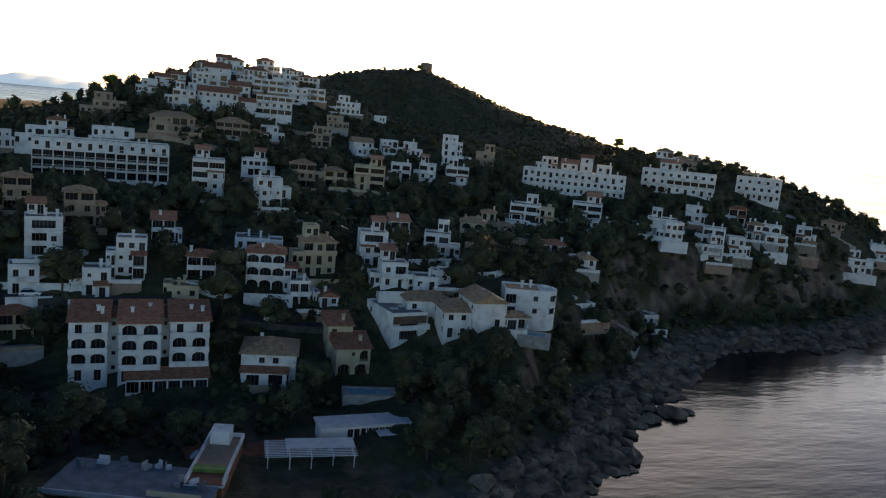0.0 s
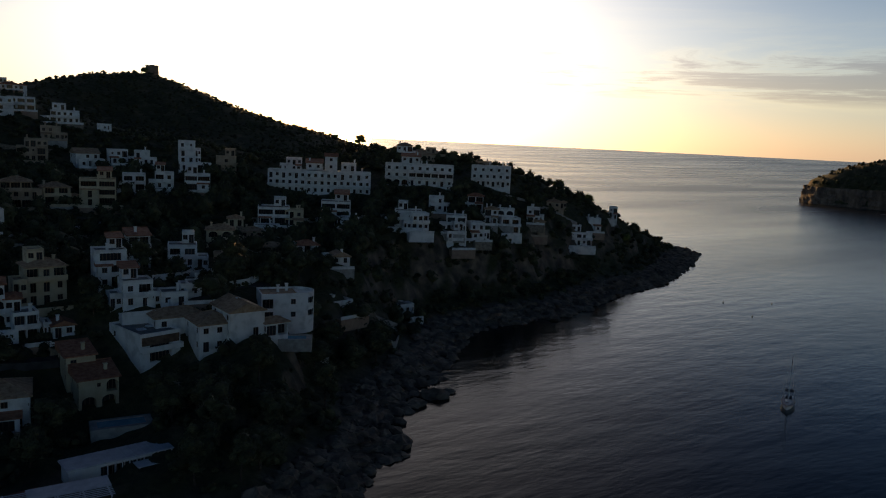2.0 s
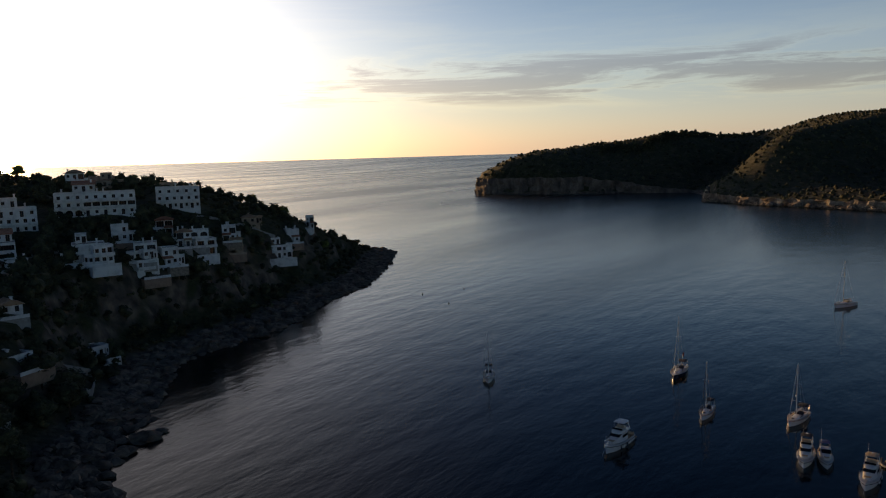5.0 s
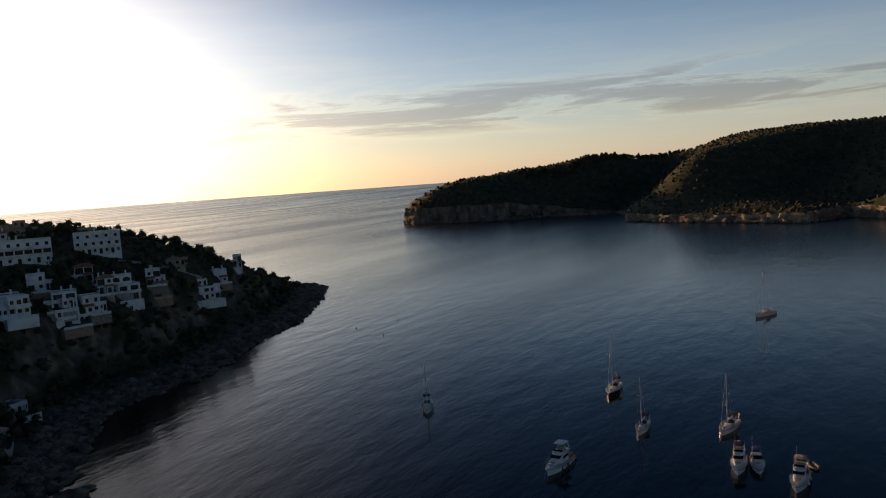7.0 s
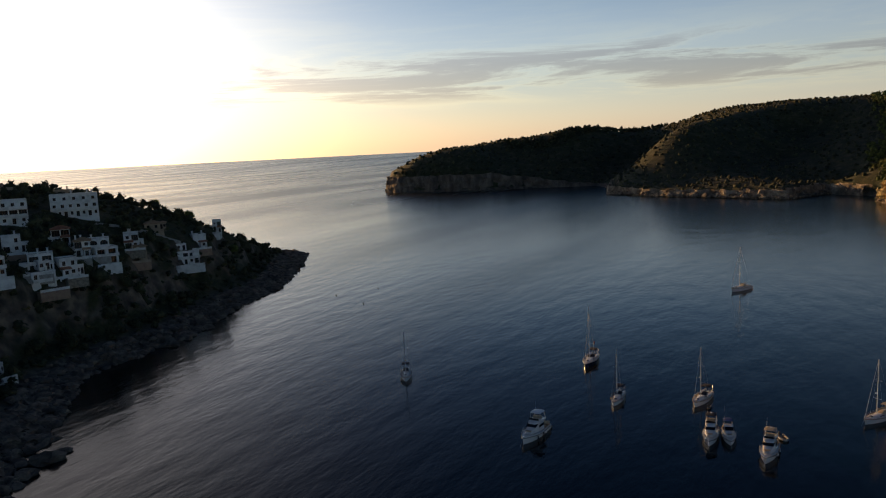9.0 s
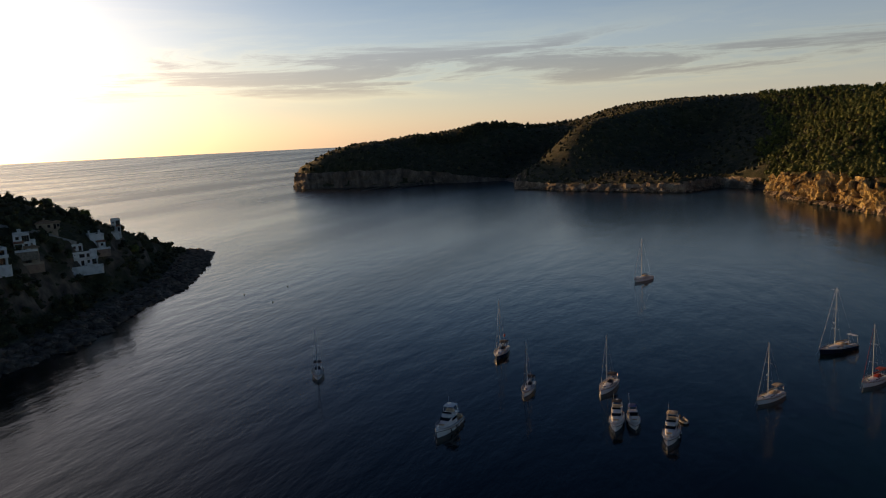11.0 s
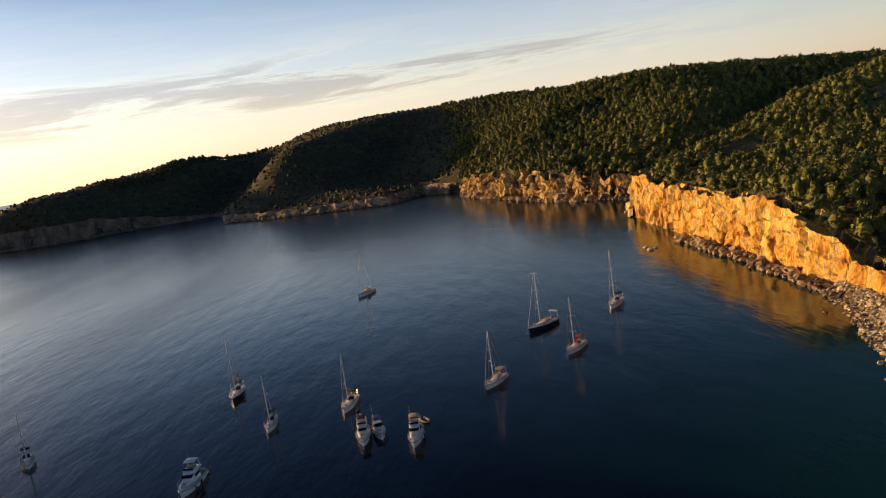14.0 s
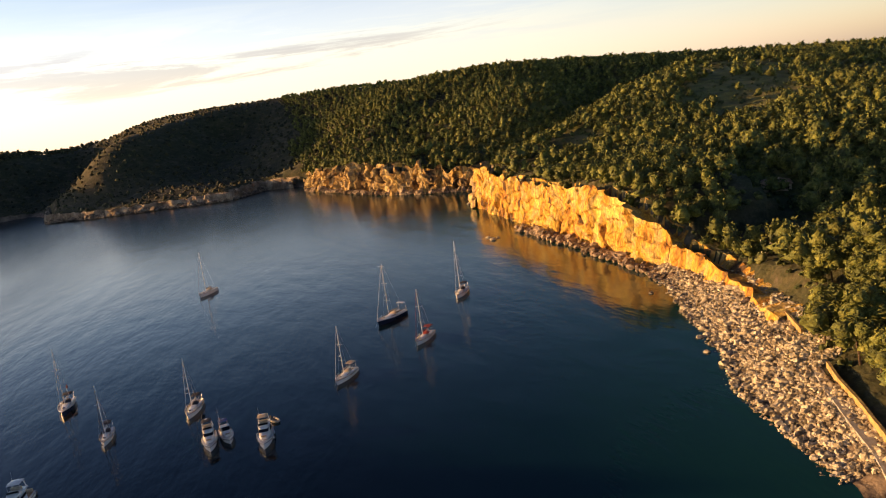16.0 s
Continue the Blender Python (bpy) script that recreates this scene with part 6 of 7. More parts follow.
# a far mountain range; its haze is put into pale colour and faint glow
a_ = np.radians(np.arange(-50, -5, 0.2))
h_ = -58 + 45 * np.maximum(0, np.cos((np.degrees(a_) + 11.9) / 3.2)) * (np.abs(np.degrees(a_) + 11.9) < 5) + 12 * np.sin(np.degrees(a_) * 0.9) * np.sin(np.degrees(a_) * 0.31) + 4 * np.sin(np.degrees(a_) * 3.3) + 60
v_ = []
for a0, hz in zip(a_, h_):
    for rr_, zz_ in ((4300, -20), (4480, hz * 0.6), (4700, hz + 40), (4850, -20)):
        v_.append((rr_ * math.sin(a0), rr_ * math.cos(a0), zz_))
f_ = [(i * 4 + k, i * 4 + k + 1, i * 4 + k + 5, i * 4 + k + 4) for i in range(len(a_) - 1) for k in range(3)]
HAZE_GLOW = shader("mountain_haze_glow", [(0.3, 0.36, 0.42), (0.38, 0.44, 0.5)], 0.003, rough=1.0)
# blue emission lifts the backlit slopes to the paleness of haze
HAZE_GLOW.node_tree.nodes["Principled BSDF"].inputs["Emission Color"].default_value = (0.15, 0.2, 0.25, 1)
HAZE_GLOW.node_tree.nodes["Principled BSDF"].inputs["Emission Strength"].default_value = 1.0
tagged(sheet("backdrop", v_, f_, HAZE_GLOW, True), "distant blue mountain range beyond the town, haze in its colour and glow", "mountains", kind="structure")

# ---- boats ----
def hull_mesh(L, B, H, draft=0.5, transom=0.75, flare=0.12, n=17):
    """Hull sides from below the waterline to the sheer, open at the top; bow towards +y, transom at the stern. Returns bmesh and the sheer line."""
    bm = bmesh.new()
    rows, sheer = [], []
    for i in range(n):
        f = i / (n - 1)
        y = -L / 2 + L * f
        half = B / 2 * (transom + (1 - transom) * math.sin(min(f / 0.45, 1) * math.pi / 2)) if f < 0.45 else B / 2 * max(0.0, 1 - ((f - 0.45) / 0.55) ** 2.2)
        z1 = H * (0.86 + 0.34 * f * f)
        rake = 0.06 * L * max(0, (f - 0.8) / 0.2)
        prof = ((0.0, -draft, -0.7), (0.62, -draft * 0.5, -0.5), (0.86, 0.05, -0.3), (0.95, z1 * 0.5, 0.0), (1.0 + flare * f, z1, 1.0))
        ring = []
        for s in (1, -1):
            side = [bm.verts.new((s * half * w, y + rake * k * 0.5, z)) for w, z, k in prof]
            ring.append(side)
        rows.append(ring)
        sheer.append((half * (1 + flare * f), y + rake * 0.5, z1))
    for a, b in zip(rows, rows[1:]):
        for s in (0, 1):
            for k in range(4):
                q = (a[s][k], b[s][k], b[s][k + 1], a[s][k + 1])
                bm.faces.new(q if s == 0 else q[::-1])
    st = rows[0]
    for k in range(4):
        bm.faces.new((st[0][k], st[0][k + 1], st[1][k + 1], st[1][k]))
    bmesh.ops.remove_doubles(bm, verts=bm.verts, dist=0.004)
    return bm, sheer


def deck_mesh(sheer, lower=0.12, inset=0.93):
    bm = bmesh.new()
    prev = None
    for half, y, z in sheer:
        h = half * inset
        row = [bm.verts.new((-h, y, z - lower)), bm.verts.new((0, y, z - lower + 0.08)), bm.verts.new((h, y, z - lower))]
        if prev:
            bm.faces.new((prev[0], prev[1], row[1], row[0]))
            bm.faces.new((prev[1], prev[2], row[2], row[1]))
        prev = row
    return bm


def loft(sections):
    """A closed cabin shape from cross-sections (y, half width below, half width above, z below, z above)."""
    bm = bmesh.new()
    prev = None
    for y, w0, w1, z0, z1 in sections:
        ring = [bm.verts.new(p) for p in ((-w0, y, z0), (-(w0 + w1) / 2, y, (z0 + z1) / 2), (-w1, y, z1 - 0.08), (-w1 * 0.6, y, z1), (w1 * 0.6, y, z1), (w1, y, z1 - 0.08), ((w0 + w1) / 2, y, (z0 + z1) / 2), (w0, y, z0))]
        if prev:
            for i in range(7):
                bm.faces.new((prev[i], prev[i + 1], ring[i + 1], ring[i]))
        else:
            bm.faces.new(ring)
        prev = ring
    bm.faces.new(prev[::-1])
    return bm


def rails(boat, sheer, start, up=0.6):
    """Pulpit and guard rails: stanchions and two wires a side."""
    bm = bmesh.new()
    pts = [(h * 0.95, y, z) for h, y, z in sheer[start:]]
    for s in (1, -1):
        for i, (h, y, z) in enumerate(pts):
            tube(bm, (s * h, y, z - 0.05), (s * h, y, z + up), 0.018, sides=4)
        for (h0, y0, z0), (h1, y1, z1) in zip(pts, pts[1:]):
            for e in (up, up * 0.5):
                tube(bm, (s * h0, y0, z0 + e), (s * h1, y1, z1 + e), 0.012, sides=3)
    part("guard_rail", bm, STEEL, boat)


def sailing_boat(x, y, heading, L, mast, label, hull=None, canvas=None, bimini=True, sail=None, flag=False, radar=False, spreaders=2, arch=False):
    hull, canvas, sail = hull or HULLWHITE, canvas or CANVAS, sail or HULLWHITE
    boat = tagged(new("sailing_boat"), label, "sailing boat", "boats at anchor")
    B, H = L * 0.31, L * 0.1
    bm, sheer = hull_mesh(L, B, H, transom=0.72)
    part("hull", bm, hull, boat)
    bm = bmesh.new()
    for a, b in zip(sheer, sheer[1:]):
        for s in (1, -1):
            tube(bm, (s * a[0], a[1], a[2]), (s * b[0], b[1], b[2]), 0.05, sides=4)
    part("toe_rail", bm, TEAK if hull is not NAVY else HULLWHITE, boat)
    part("deck", deck_mesh(sheer), DECK, boat)
    zt = H
    cabin = part("coachroof", loft([(-L * 0.12, B * 0.3, B * 0.26, zt - 0.15, zt + 0.42), (L * 0.05, B * 0.29, B * 0.24, zt - 0.1, zt + 0.42), (L * 0.22, B * 0.2, B * 0.15, zt - 0.02, zt + 0.34), (L * 0.3, B * 0.12, B * 0.08, zt, zt + 0.16)]), HULLWHITE, boat)
    for s in (1, -1):
        part("cabin_window", box(bmesh.new(), s * B * 0.285 - 0.02, s * B * 0.285 + 0.02, -L * 0.08, L * 0.1, zt + 0.1, zt + 0.26), TINTED, cabin)
    part("hatch", box(bmesh.new(), -0.28, 0.28, L * 0.24, L * 0.29, zt + 0.28, zt + 0.36), TINTED, cabin)
    well = box(bmesh.new(), -B * 0.22, B * 0.22, -L * 0.4, -L * 0.14, zt - 0.1, zt + 0.02)
    part("cockpit_floor", well, TEAK, boat)
    for s in (1, -1):
        part("cockpit_bench", box(bmesh.new(), s * B * 0.3 - 0.22, s * B * 0.3 + 0.22, -L * 0.42, -L * 0.13, zt - 0.1, zt + 0.3), HULLWHITE, boat)
    wheel = bmesh.new()
    for i in range(16):
        a, b = 2 * math.pi * i / 16, 2 * math.pi * (i + 1) / 16
        tube(wheel, (0.45 * math.cos(a), -L * 0.33, zt + 0.9 + 0.45 * math.sin(a)), (0.45 * math.cos(b), -L * 0.33, zt + 0.9 + 0.45 * math.sin(b)), 0.02, sides=4)
    tube(wheel, (0, -L * 0.31, zt), (0, -L * 0.32, zt + 0.9), 0.08)
    part("wheel", wheel, STEEL, boat)
    my = L * 0.08
    m_ = part("mast", tube(bmesh.new(), (0, my, zt + 0.35), (0, my - 0.02 * mast, mast), 0.1, 0.07, 8), HULLWHITE, boat, "pale aluminium mast")
    for k in range(spreaders):
        zz = mast * (0.36 + 0.3 * k)
        part("spreader", tube(bmesh.new(), (-B * 0.3, my - 0.1, zz), (B * 0.3, my - 0.1, zz), 0.035, sides=4), HULLWHITE, m_)
    if radar:
        part("radar_dome", tube(bmesh.new(), (0, my + 0.35, mast * 0.45), (0, my + 0.35, mast * 0.45 + 0.22), 0.25, 0.2, 10), HULLWHITE, m_)
    boom = part("boom", tube(bmesh.new(), (0, my - 0.1, zt + 1.1), (0, my - L * 0.36, zt + 1.15), 0.07), HULLWHITE, boat)
    bm = bmesh.new()
    prev = None
    for i in range(9):
        f = i / 8
        r = 0.2 * (1 - 0.5 * f)
        ring = [bm.verts.new((r * math.cos(a), my - 0.15 - L * 0.35 * f, zt + 1.32 + 0.03 * math.sin(i * 2.1) + 1.2 * r * math.sin(a))) for a in [j * math.pi / 3 for j in range(6)]]
        if prev:
            for j in range(6):
                bm.faces.new((prev[j], prev[(j + 1) % 6], ring[(j + 1) % 6], ring[j]))
        prev = ring
    part("furled_mainsail", bm, canvas if canvas is not CANVAS else HULLWHITE, boom)
    bow = sheer[-1]
    part("furled_jib", tube(bmesh.new(), (0, bow[1] - 0.1, bow[2] + 0.15), (0, my + 0.15, mast * 0.94), 0.05, 0.03), sail, boat)
    bm = bmesh.new()
    tube(bm, (0, my - 0.02 * mast, mast), (0, -L / 2 + 0.1, sheer[0][2]), 0.015, sides=3)
    for s in (1, -1):
        e = sheer[9]
        tube(bm, (s * e[0], my, e[2]), (s * B * 0.3, my - 0.1, mast * 0.36), 0.014, sides=3)
        tube(bm, (s * B * 0.3, my - 0.1, mast * 0.36), (0, my - 0.015 * mast, mast * 0.9), 0.014, sides=3)
    part("rigging", bm, STEEL, boat)
    part("anchor_chain", tube(bmesh.new(), (0, bow[1], bow[2] - 0.1), (0, bow[1] + 1.2, -0.4), 0.02, sides=4), STEEL, boat)
    # spray hood and sun cover
    hood = loft([(-L * 0.15, B * 0.28, B * 0.24, zt + 0.3, zt + 0.98), (-L * 0.09, B * 0.28, B * 0.22, zt + 0.36, zt + 0.92), (-L * 0.03, B * 0.26, B * 0.2, zt + 0.36, zt + 0.5)])
    part("spray_hood", hood, canvas, boat)
    if bimini:
        bm = loft([(-L * 0.44, B * 0.34, B * 0.32, zt + 1.75, zt + 1.86), (-L * 0.32, B * 0.35, B * 0.33, zt + 1.82, zt + 1.94), (-L * 0.2, B * 0.33, B * 0.31, zt + 1.75, zt + 1.86)])
        top = part("bimini", bm, canvas, boat)
        bm = bmesh.new()
        for s in (1, -1):
            for yy in (-L * 0.42, -L * 0.22):
                tube(bm, (s * B * 0.36, -L * 0.32, zt + 0.1), (s * B * 0.33, yy, zt + 1.78), 0.02, sides=4)
        part("bimini_frame", bm, STEEL, top)
    if arch:
        bm = bmesh.new()
        for s in (1, -1):
            tube(bm, (s * B * 0.36, -L * 0.46, zt), (s * B * 0.34, -L * 0.44, zt + 2.3), 0.05)
        tube(bm, (-B * 0.34, -L * 0.44, zt + 2.3), (B * 0.34, -L * 0.44, zt + 2.3), 0.05)
        box(bm, -B * 0.34, B * 0.34, -L * 0.48, -L * 0.38, zt + 2.35, zt + 2.42)
        part("stern_arch", bm, HULLWHITE, boat)
    if flag:
        bm = bmesh.new()
        tube(bm, (0.4, -L * 0.48, zt + 0.2), (0.5, -L * 0.56, zt + 3.2), 0.025)
        st = part("flagstaff", bm, STEEL, boat)
        bm = bmesh.new()
        rows = [[bm.verts.new((0.5 + 0.12 * math.sin(i * 1.4 + j), -L * 0.56 - 0.16 * i, zt + 3.1 - 0.28 * j - 0.02 * i)) for j in range(4)] for i in range(8)]
        for a, b in zip(rows, rows[1:]):
            for j in range(3):
                bm.faces.new((a[j], a[j + 1], b[j + 1], b[j]))
        part("flag", bm, REDCANVAS, st, "red ensign")
    rails(boat, sheer, 3)
    boat.matrix_world = pose(x, y, 0, rz=-heading)
    return boat


def motor_yacht(x, y, heading, L, label, flybridge=True, hardtop=False, canvas=None, fenders=0):
    boat = tagged(new("motor_yacht"), label, "motor yacht", "boats at anchor")
    B, H = L * 0.34, L * 0.13
    bm, sheer = hull_mesh(L, B, H, transom=0.9, flare=0.2)
    part("hull", bm, HULLWHITE, boat)
    bm = bmesh.new()
    for a, b in zip(sheer, sheer[1:]):
        for s in (1, -1):
            tube(bm, (s * a[0], a[1], a[2] - 0.25), (s * b[0], b[1], b[2] - 0.25), 0.05, sides=4)
    part("rubbing_strake", bm, NAVY, boat)
    part("deck", deck_mesh(sheer), HULLWHITE, boat)
    part("swim_platform", box(bmesh.new(), -B * 0.42, B * 0.42, -L * 0.58, -L * 0.5 - 0.02, 0.25, 0.4), TEAK, boat)
    z = H
    saloon = part("saloon", loft([(-L * 0.2, B * 0.4, B * 0.36, z - 0.1, z + 1.5), (L * 0.02, B * 0.39, B * 0.34, z, z + 1.5), (L * 0.14, B * 0.32, B * 0.26, z + 0.05, z + 1.0), (L * 0.3, B * 0.2, B * 0.13, z + 0.15, z + 0.45)]), HULLWHITE, boat)
    ws = bmesh.new()
    ws.faces.new([ws.verts.new(p) for p in ((-B * 0.3, L * 0.135, z + 1.03), (B * 0.3, L * 0.135, z + 1.03), (B * 0.33, L * 0.035, z + 1.5), (-B * 0.33, L * 0.035, z + 1.5))])
    r = bmesh.ops.extrude_face_region(ws, geom=ws.faces[:])
    for v in [e for e in r["geom"] if isinstance(e, bmesh.types.BMVert)]:
        v.co.z += 0.05
    part("windscreen", ws, TINTED, saloon, "dark tinted windscreen")
    for s in (1, -1):
        part("side_window", box(bmesh.new(), s * B * 0.39 - 0.03, s * B * 0.39 + 0.03, -L * 0.18, L * 0.03, z + 0.75, z + 1.25), TINTED, saloon)
    fd = bmesh.new()
    box(fd, -B * 0.17, B * 0.17, L * 0.2, L * 0.3, z + 0.62, z + 0.7)
    part("foredeck_pad", fd, BEIGECANVAS, boat)
    part("cockpit", box(bmesh.new(), -B * 0.38, B * 0.38, -L * 0.48, -L * 0.2, z - 0.25, z - 0.1), TEAK, boat)
    part("aft_bench", box(bmesh.new(), -B * 0.36, B * 0.36, -L * 0.48, -L * 0.43, z - 0.1, z + 0.4), BEIGECANVAS, boat)
    if flybridge:
        fb = part("flybridge", loft([(-L * 0.34, B * 0.36, B * 0.37, z + 1.5, z + 1.72), (-L * 0.05, B * 0.36, B * 0.37, z + 1.5, z + 2.1), (L * 0.05, B * 0.3, B * 0.28, z + 1.5, z + 1.95), (L * 0.09, B * 0.2, B * 0.16, z + 1.5, z + 1.6)]), HULLWHITE, boat)
        part("helm_seat", box(bmesh.new(), -B * 0.26, B * 0.26, -L * 0.2, -L * 0.14, z + 1.9, z + 2.5), BEIGECANVAS, fb)
        part("fly_windscreen", box(bmesh.new(), -B * 0.3, B * 0.3, -L * 0.01, 0.0, z + 2.02, z + 2.4), TINTED, fb)
        ar = bmesh.new()
        for s in (1, -1):
            tube(ar, (s * B * 0.36, -L * 0.3, z + 1.7), (s * B * 0.3, -L * 0.25, z + 3.2), 0.08)
        tube(ar, (-B * 0.3, -L * 0.25, z + 3.2), (B * 0.3, -L * 0.25, z + 3.2), 0.08)
        part("radar_arch", ar, HULLWHITE, fb)
        part("radar_dome", tube(bmesh.new(), (0, -L * 0.25, z + 3.25), (0, -L * 0.25, z + 3.5), 0.3, 0.22, 12), HULLWHITE, fb)
    if hardtop or canvas:
        zz = z + (3.3 if flybridge else 2.1)
        y0 = -L * 0.3 if flybridge else -L * 0.42
        top = part("sun_top", loft([(y0, B * 0.33, B * 0.3, zz, zz + 0.1), (y0 + L * 0.12, B * 0.35, B * 0.32, zz + 0.06, zz + 0.18), (y0 + L * 0.24, B * 0.33, B * 0.3, zz, zz + 0.1)]), canvas or HULLWHITE, boat)
        fr = bmesh.new()
        for s in (1, -1):
            for yy in (y0 + 0.1, y0 + L * 0.22):
                tube(fr, (s * B * 0.34, yy, z), (s * B * 0.31, yy, zz + 0.03), 0.03, sides=4)
        part("top_frame", fr, STEEL, top)
    part("anchor_chain", tube(bmesh.new(), (0, sheer[-1][1], sheer[-1][2] - 0.2), (0, sheer[-1][1] + 1.5, -0.4), 0.02, sides=4), STEEL, boat)
    part("antenna", tube(bmesh.new(), (B * 0.25, -L * 0.25, z + 1.5), (B * 0.25, -L * 0.3, z + 5.0), 0.02, 0.01, 4), HULLWHITE, boat)
    for i in range(fenders):
        part("fender", tube(bmesh.new(), (-B * 0.52, -L * 0.2 + i * L * 0.13, 0.3), (-B * 0.52, -L * 0.2 + i * L * 0.13, 0.95), 0.14, 0.12, 8), NAVY if i % 2 else HULLWHITE, boat)
    rails(boat, sheer, 8, 0.7)
    boat.matrix_world = pose(x, y, 0, rz=-heading)
    return boat


def dinghy(x, y, heading):
    boat = tagged(new("dinghy"), "grey inflatable dinghy tied beside a motor yacht", "dinghy")
    bm = bmesh.new()
    pts = [(-0.7, -1.5), (-0.7, 0.7), (-0.4, 1.3), (0, 1.55), (0.4, 1.3), (0.7, 0.7), (0.7, -1.5)]
    for a, b in zip(pts, pts[1:]):
        tube(bm, (*a, 0.3), (*b, 0.3 + 0.03), 0.22, sides=8)
    part("tubes", bm, CONCRETE, boat)
    part("floor", box(bmesh.new(), -0.6, 0.6, -1.4, 0.9, 0.12, 0.2), DARKMETAL, boat)
    part("outboard", box(bmesh.new(), -0.15, 0.15, -1.75, -1.45, 0.1, 0.95), DARKMETAL, boat)
    boat.matrix_world = pose(x, y, 0, rz=-heading)


sailing_boat(173, 98, 242, 9.5, 12.3, "white sailing boat with a dark blue bimini lying at anchor", canvas=CANVAS)
sailing_boat(199, 55, 268, 11.2, 15.7, "navy-hulled sailing boat flying a red ensign at anchor", hull=NAVY, flag=True)
sailing_boat(171, 41, 269, 9.0, 12.3, "small white sailing boat with a dark spray hood at anchor", sail=CANVAS)
sailing_boat(176, 23, 282, 9.9, 12.9, "white sailing boat with a black bimini and boom tent", radar=True)
sailing_boat(311, 26, 301, 11.2, 16.8, "white sloop anchored far out in the bay", canvas=BEIGECANVAS, bimini=False)
sailing_boat(175, -12, 305, 9.5, 12.9, "white cruising boat with a pale hard top at anchor", canvas=BEIGECANVAS, radar=True)
sailing_boat(217, -31, 319, 12.4, 17.0, "large navy and white ketch-like yacht with stern arch at anchor", hull=NAVY, canvas=BEIGECANVAS, bimini=False, arch=True, radar=True, spreaders=3)
sailing_boat(191, -35, 307, 9.9, 14.0, "white sailing boat with a red bimini and red sail cover", canvas=REDCANVAS, sail=REDCANVAS)
sailing_boat(229, -56, 301, 10.8, 17.4, "white sailing boat with black canvas near the cliffs", canvas=CANVAS)
motor_yacht(144, 52, 276, 10.3, "white flybridge motor yacht with a hard top at anchor", hardtop=True, fenders=4)
motor_yacht(154, 18.5, 267, 8.7, "white motor yacht with a beige sun pad rafted to another", flybridge=True, canvas=CANVAS)
motor_yacht(155, 15.2, 259, 7.6, "white sports cruiser with blue canvas rafted to a yacht", flybridge=False, canvas=BLUECANVAS)
motor_yacht(149, 7.5, 275, 9.1, "white flybridge motor yacht with beige canvas and fenders", canvas=BEIGECANVAS, fenders=3)
dinghy(158, 5.5, 245)


def buoy(x, y):
    ob = tagged(part("buoy", tube(tube(bmesh.new(), (0, 0, -0.3), (0, 0, 0.35), 0.3, 0.22, 10), (0, 0, 0.35), (0, 0, 0.8), 0.06, 0.04), BEIGECANVAS), "small pale mooring buoy floating on the bay", "buoy", "buoys")
    ob.matrix_world = pose(x, y, 0)


for bx, by in ((255, 162), (285, 173), (267, 183)):
    buoy(bx, by)


# ---- parked cars and beached boards ----
def on_ribbon(x, y):
    return min(LEVELS, key=lambda q: (q[0] - x) ** 2 + (q[1] - y) ** 2)[2]


def parked_car(x, y, turn, paint, label):
    car = tagged(new("car"), label, "car", "parked cars")
    body = loft([(-2.0, 0.78, 0.7, 0.38, 0.8), (-1.85, 0.84, 0.78, 0.28, 0.92), (0.6, 0.86, 0.8, 0.26, 0.95), (1.7, 0.82, 0.74, 0.28, 0.86), (2.0, 0.7, 0.62, 0.4, 0.66)])
    part("body", body, paint, car)
    part("cabin", loft([(-1.75, 0.72, 0.6, 0.9, 1.05), (-1.3, 0.74, 0.58, 0.9, 1.42), (0.1, 0.74, 0.58, 0.92, 1.44), (0.9, 0.7, 0.6, 0.92, 0.98)]), TINTED, car, "dark tinted windows")
    part("roof", box(bmesh.new(), -0.57, 0.57, -1.25, 0.05, 1.425, 1.47), paint, car)
    for wx in (-0.8, 0.8):
        for wy in (-1.25, 1.25):
            tyre = part("wheel", tube(bmesh.new(), (wx - 0.1, wy, 0.31), (wx + 0.1, wy, 0.31), 0.31, sides=14), CANVAS, car)
            part("rim", tube(bmesh.new(), (wx - 0.11, wy, 0.31), (wx + 0.11, wy, 0.31), 0.18, sides=10), STEEL, tyre)
    car.matrix_world = pose(x, y, on_ribbon(x, y), rz=-turn)


parked_car(-36.1, 168.2, 86, HULLWHITE, "small white hatchback parked along the narrow street")
parked_car(12.1, 162.2, 95, HULLWHITE, "white car parked on the street above villas")
parked_car(-45.2, 170.3, 84, DARKMETAL, "dark grey car parked along the narrow street")


def board(x, y, turn):
    bm = bmesh.new()
    rings = []
    for z in (0.0, 0.14):
        rings.append([bm.verts.new((0.42 * math.sin(a) * (1 - 0.12 * math.cos(a)), 1.6 * math.cos(a), z)) for a in [k * math.pi / 8 for k in range(16)]])
    for i in range(16):
        j = (i + 1) % 16
        bm.faces.new((rings[0][j], rings[0][i], rings[1][i], rings[1][j]))
    bm.faces.new(rings[0])
    bm.faces.new(rings[1][::-1])
    ob = tagged(part("paddle_board", bm, HULLWHITE), "white board lying on the reddish terrace", "board", "beached boards")
    ob.matrix_world = pose(x, y, on_ribbon(x, y) + 0.01, rz=-turn)


board(-0.0, 122.1, 10)
board(1.5, 120.8, 24)
board(-2.1, 120.2, 15)

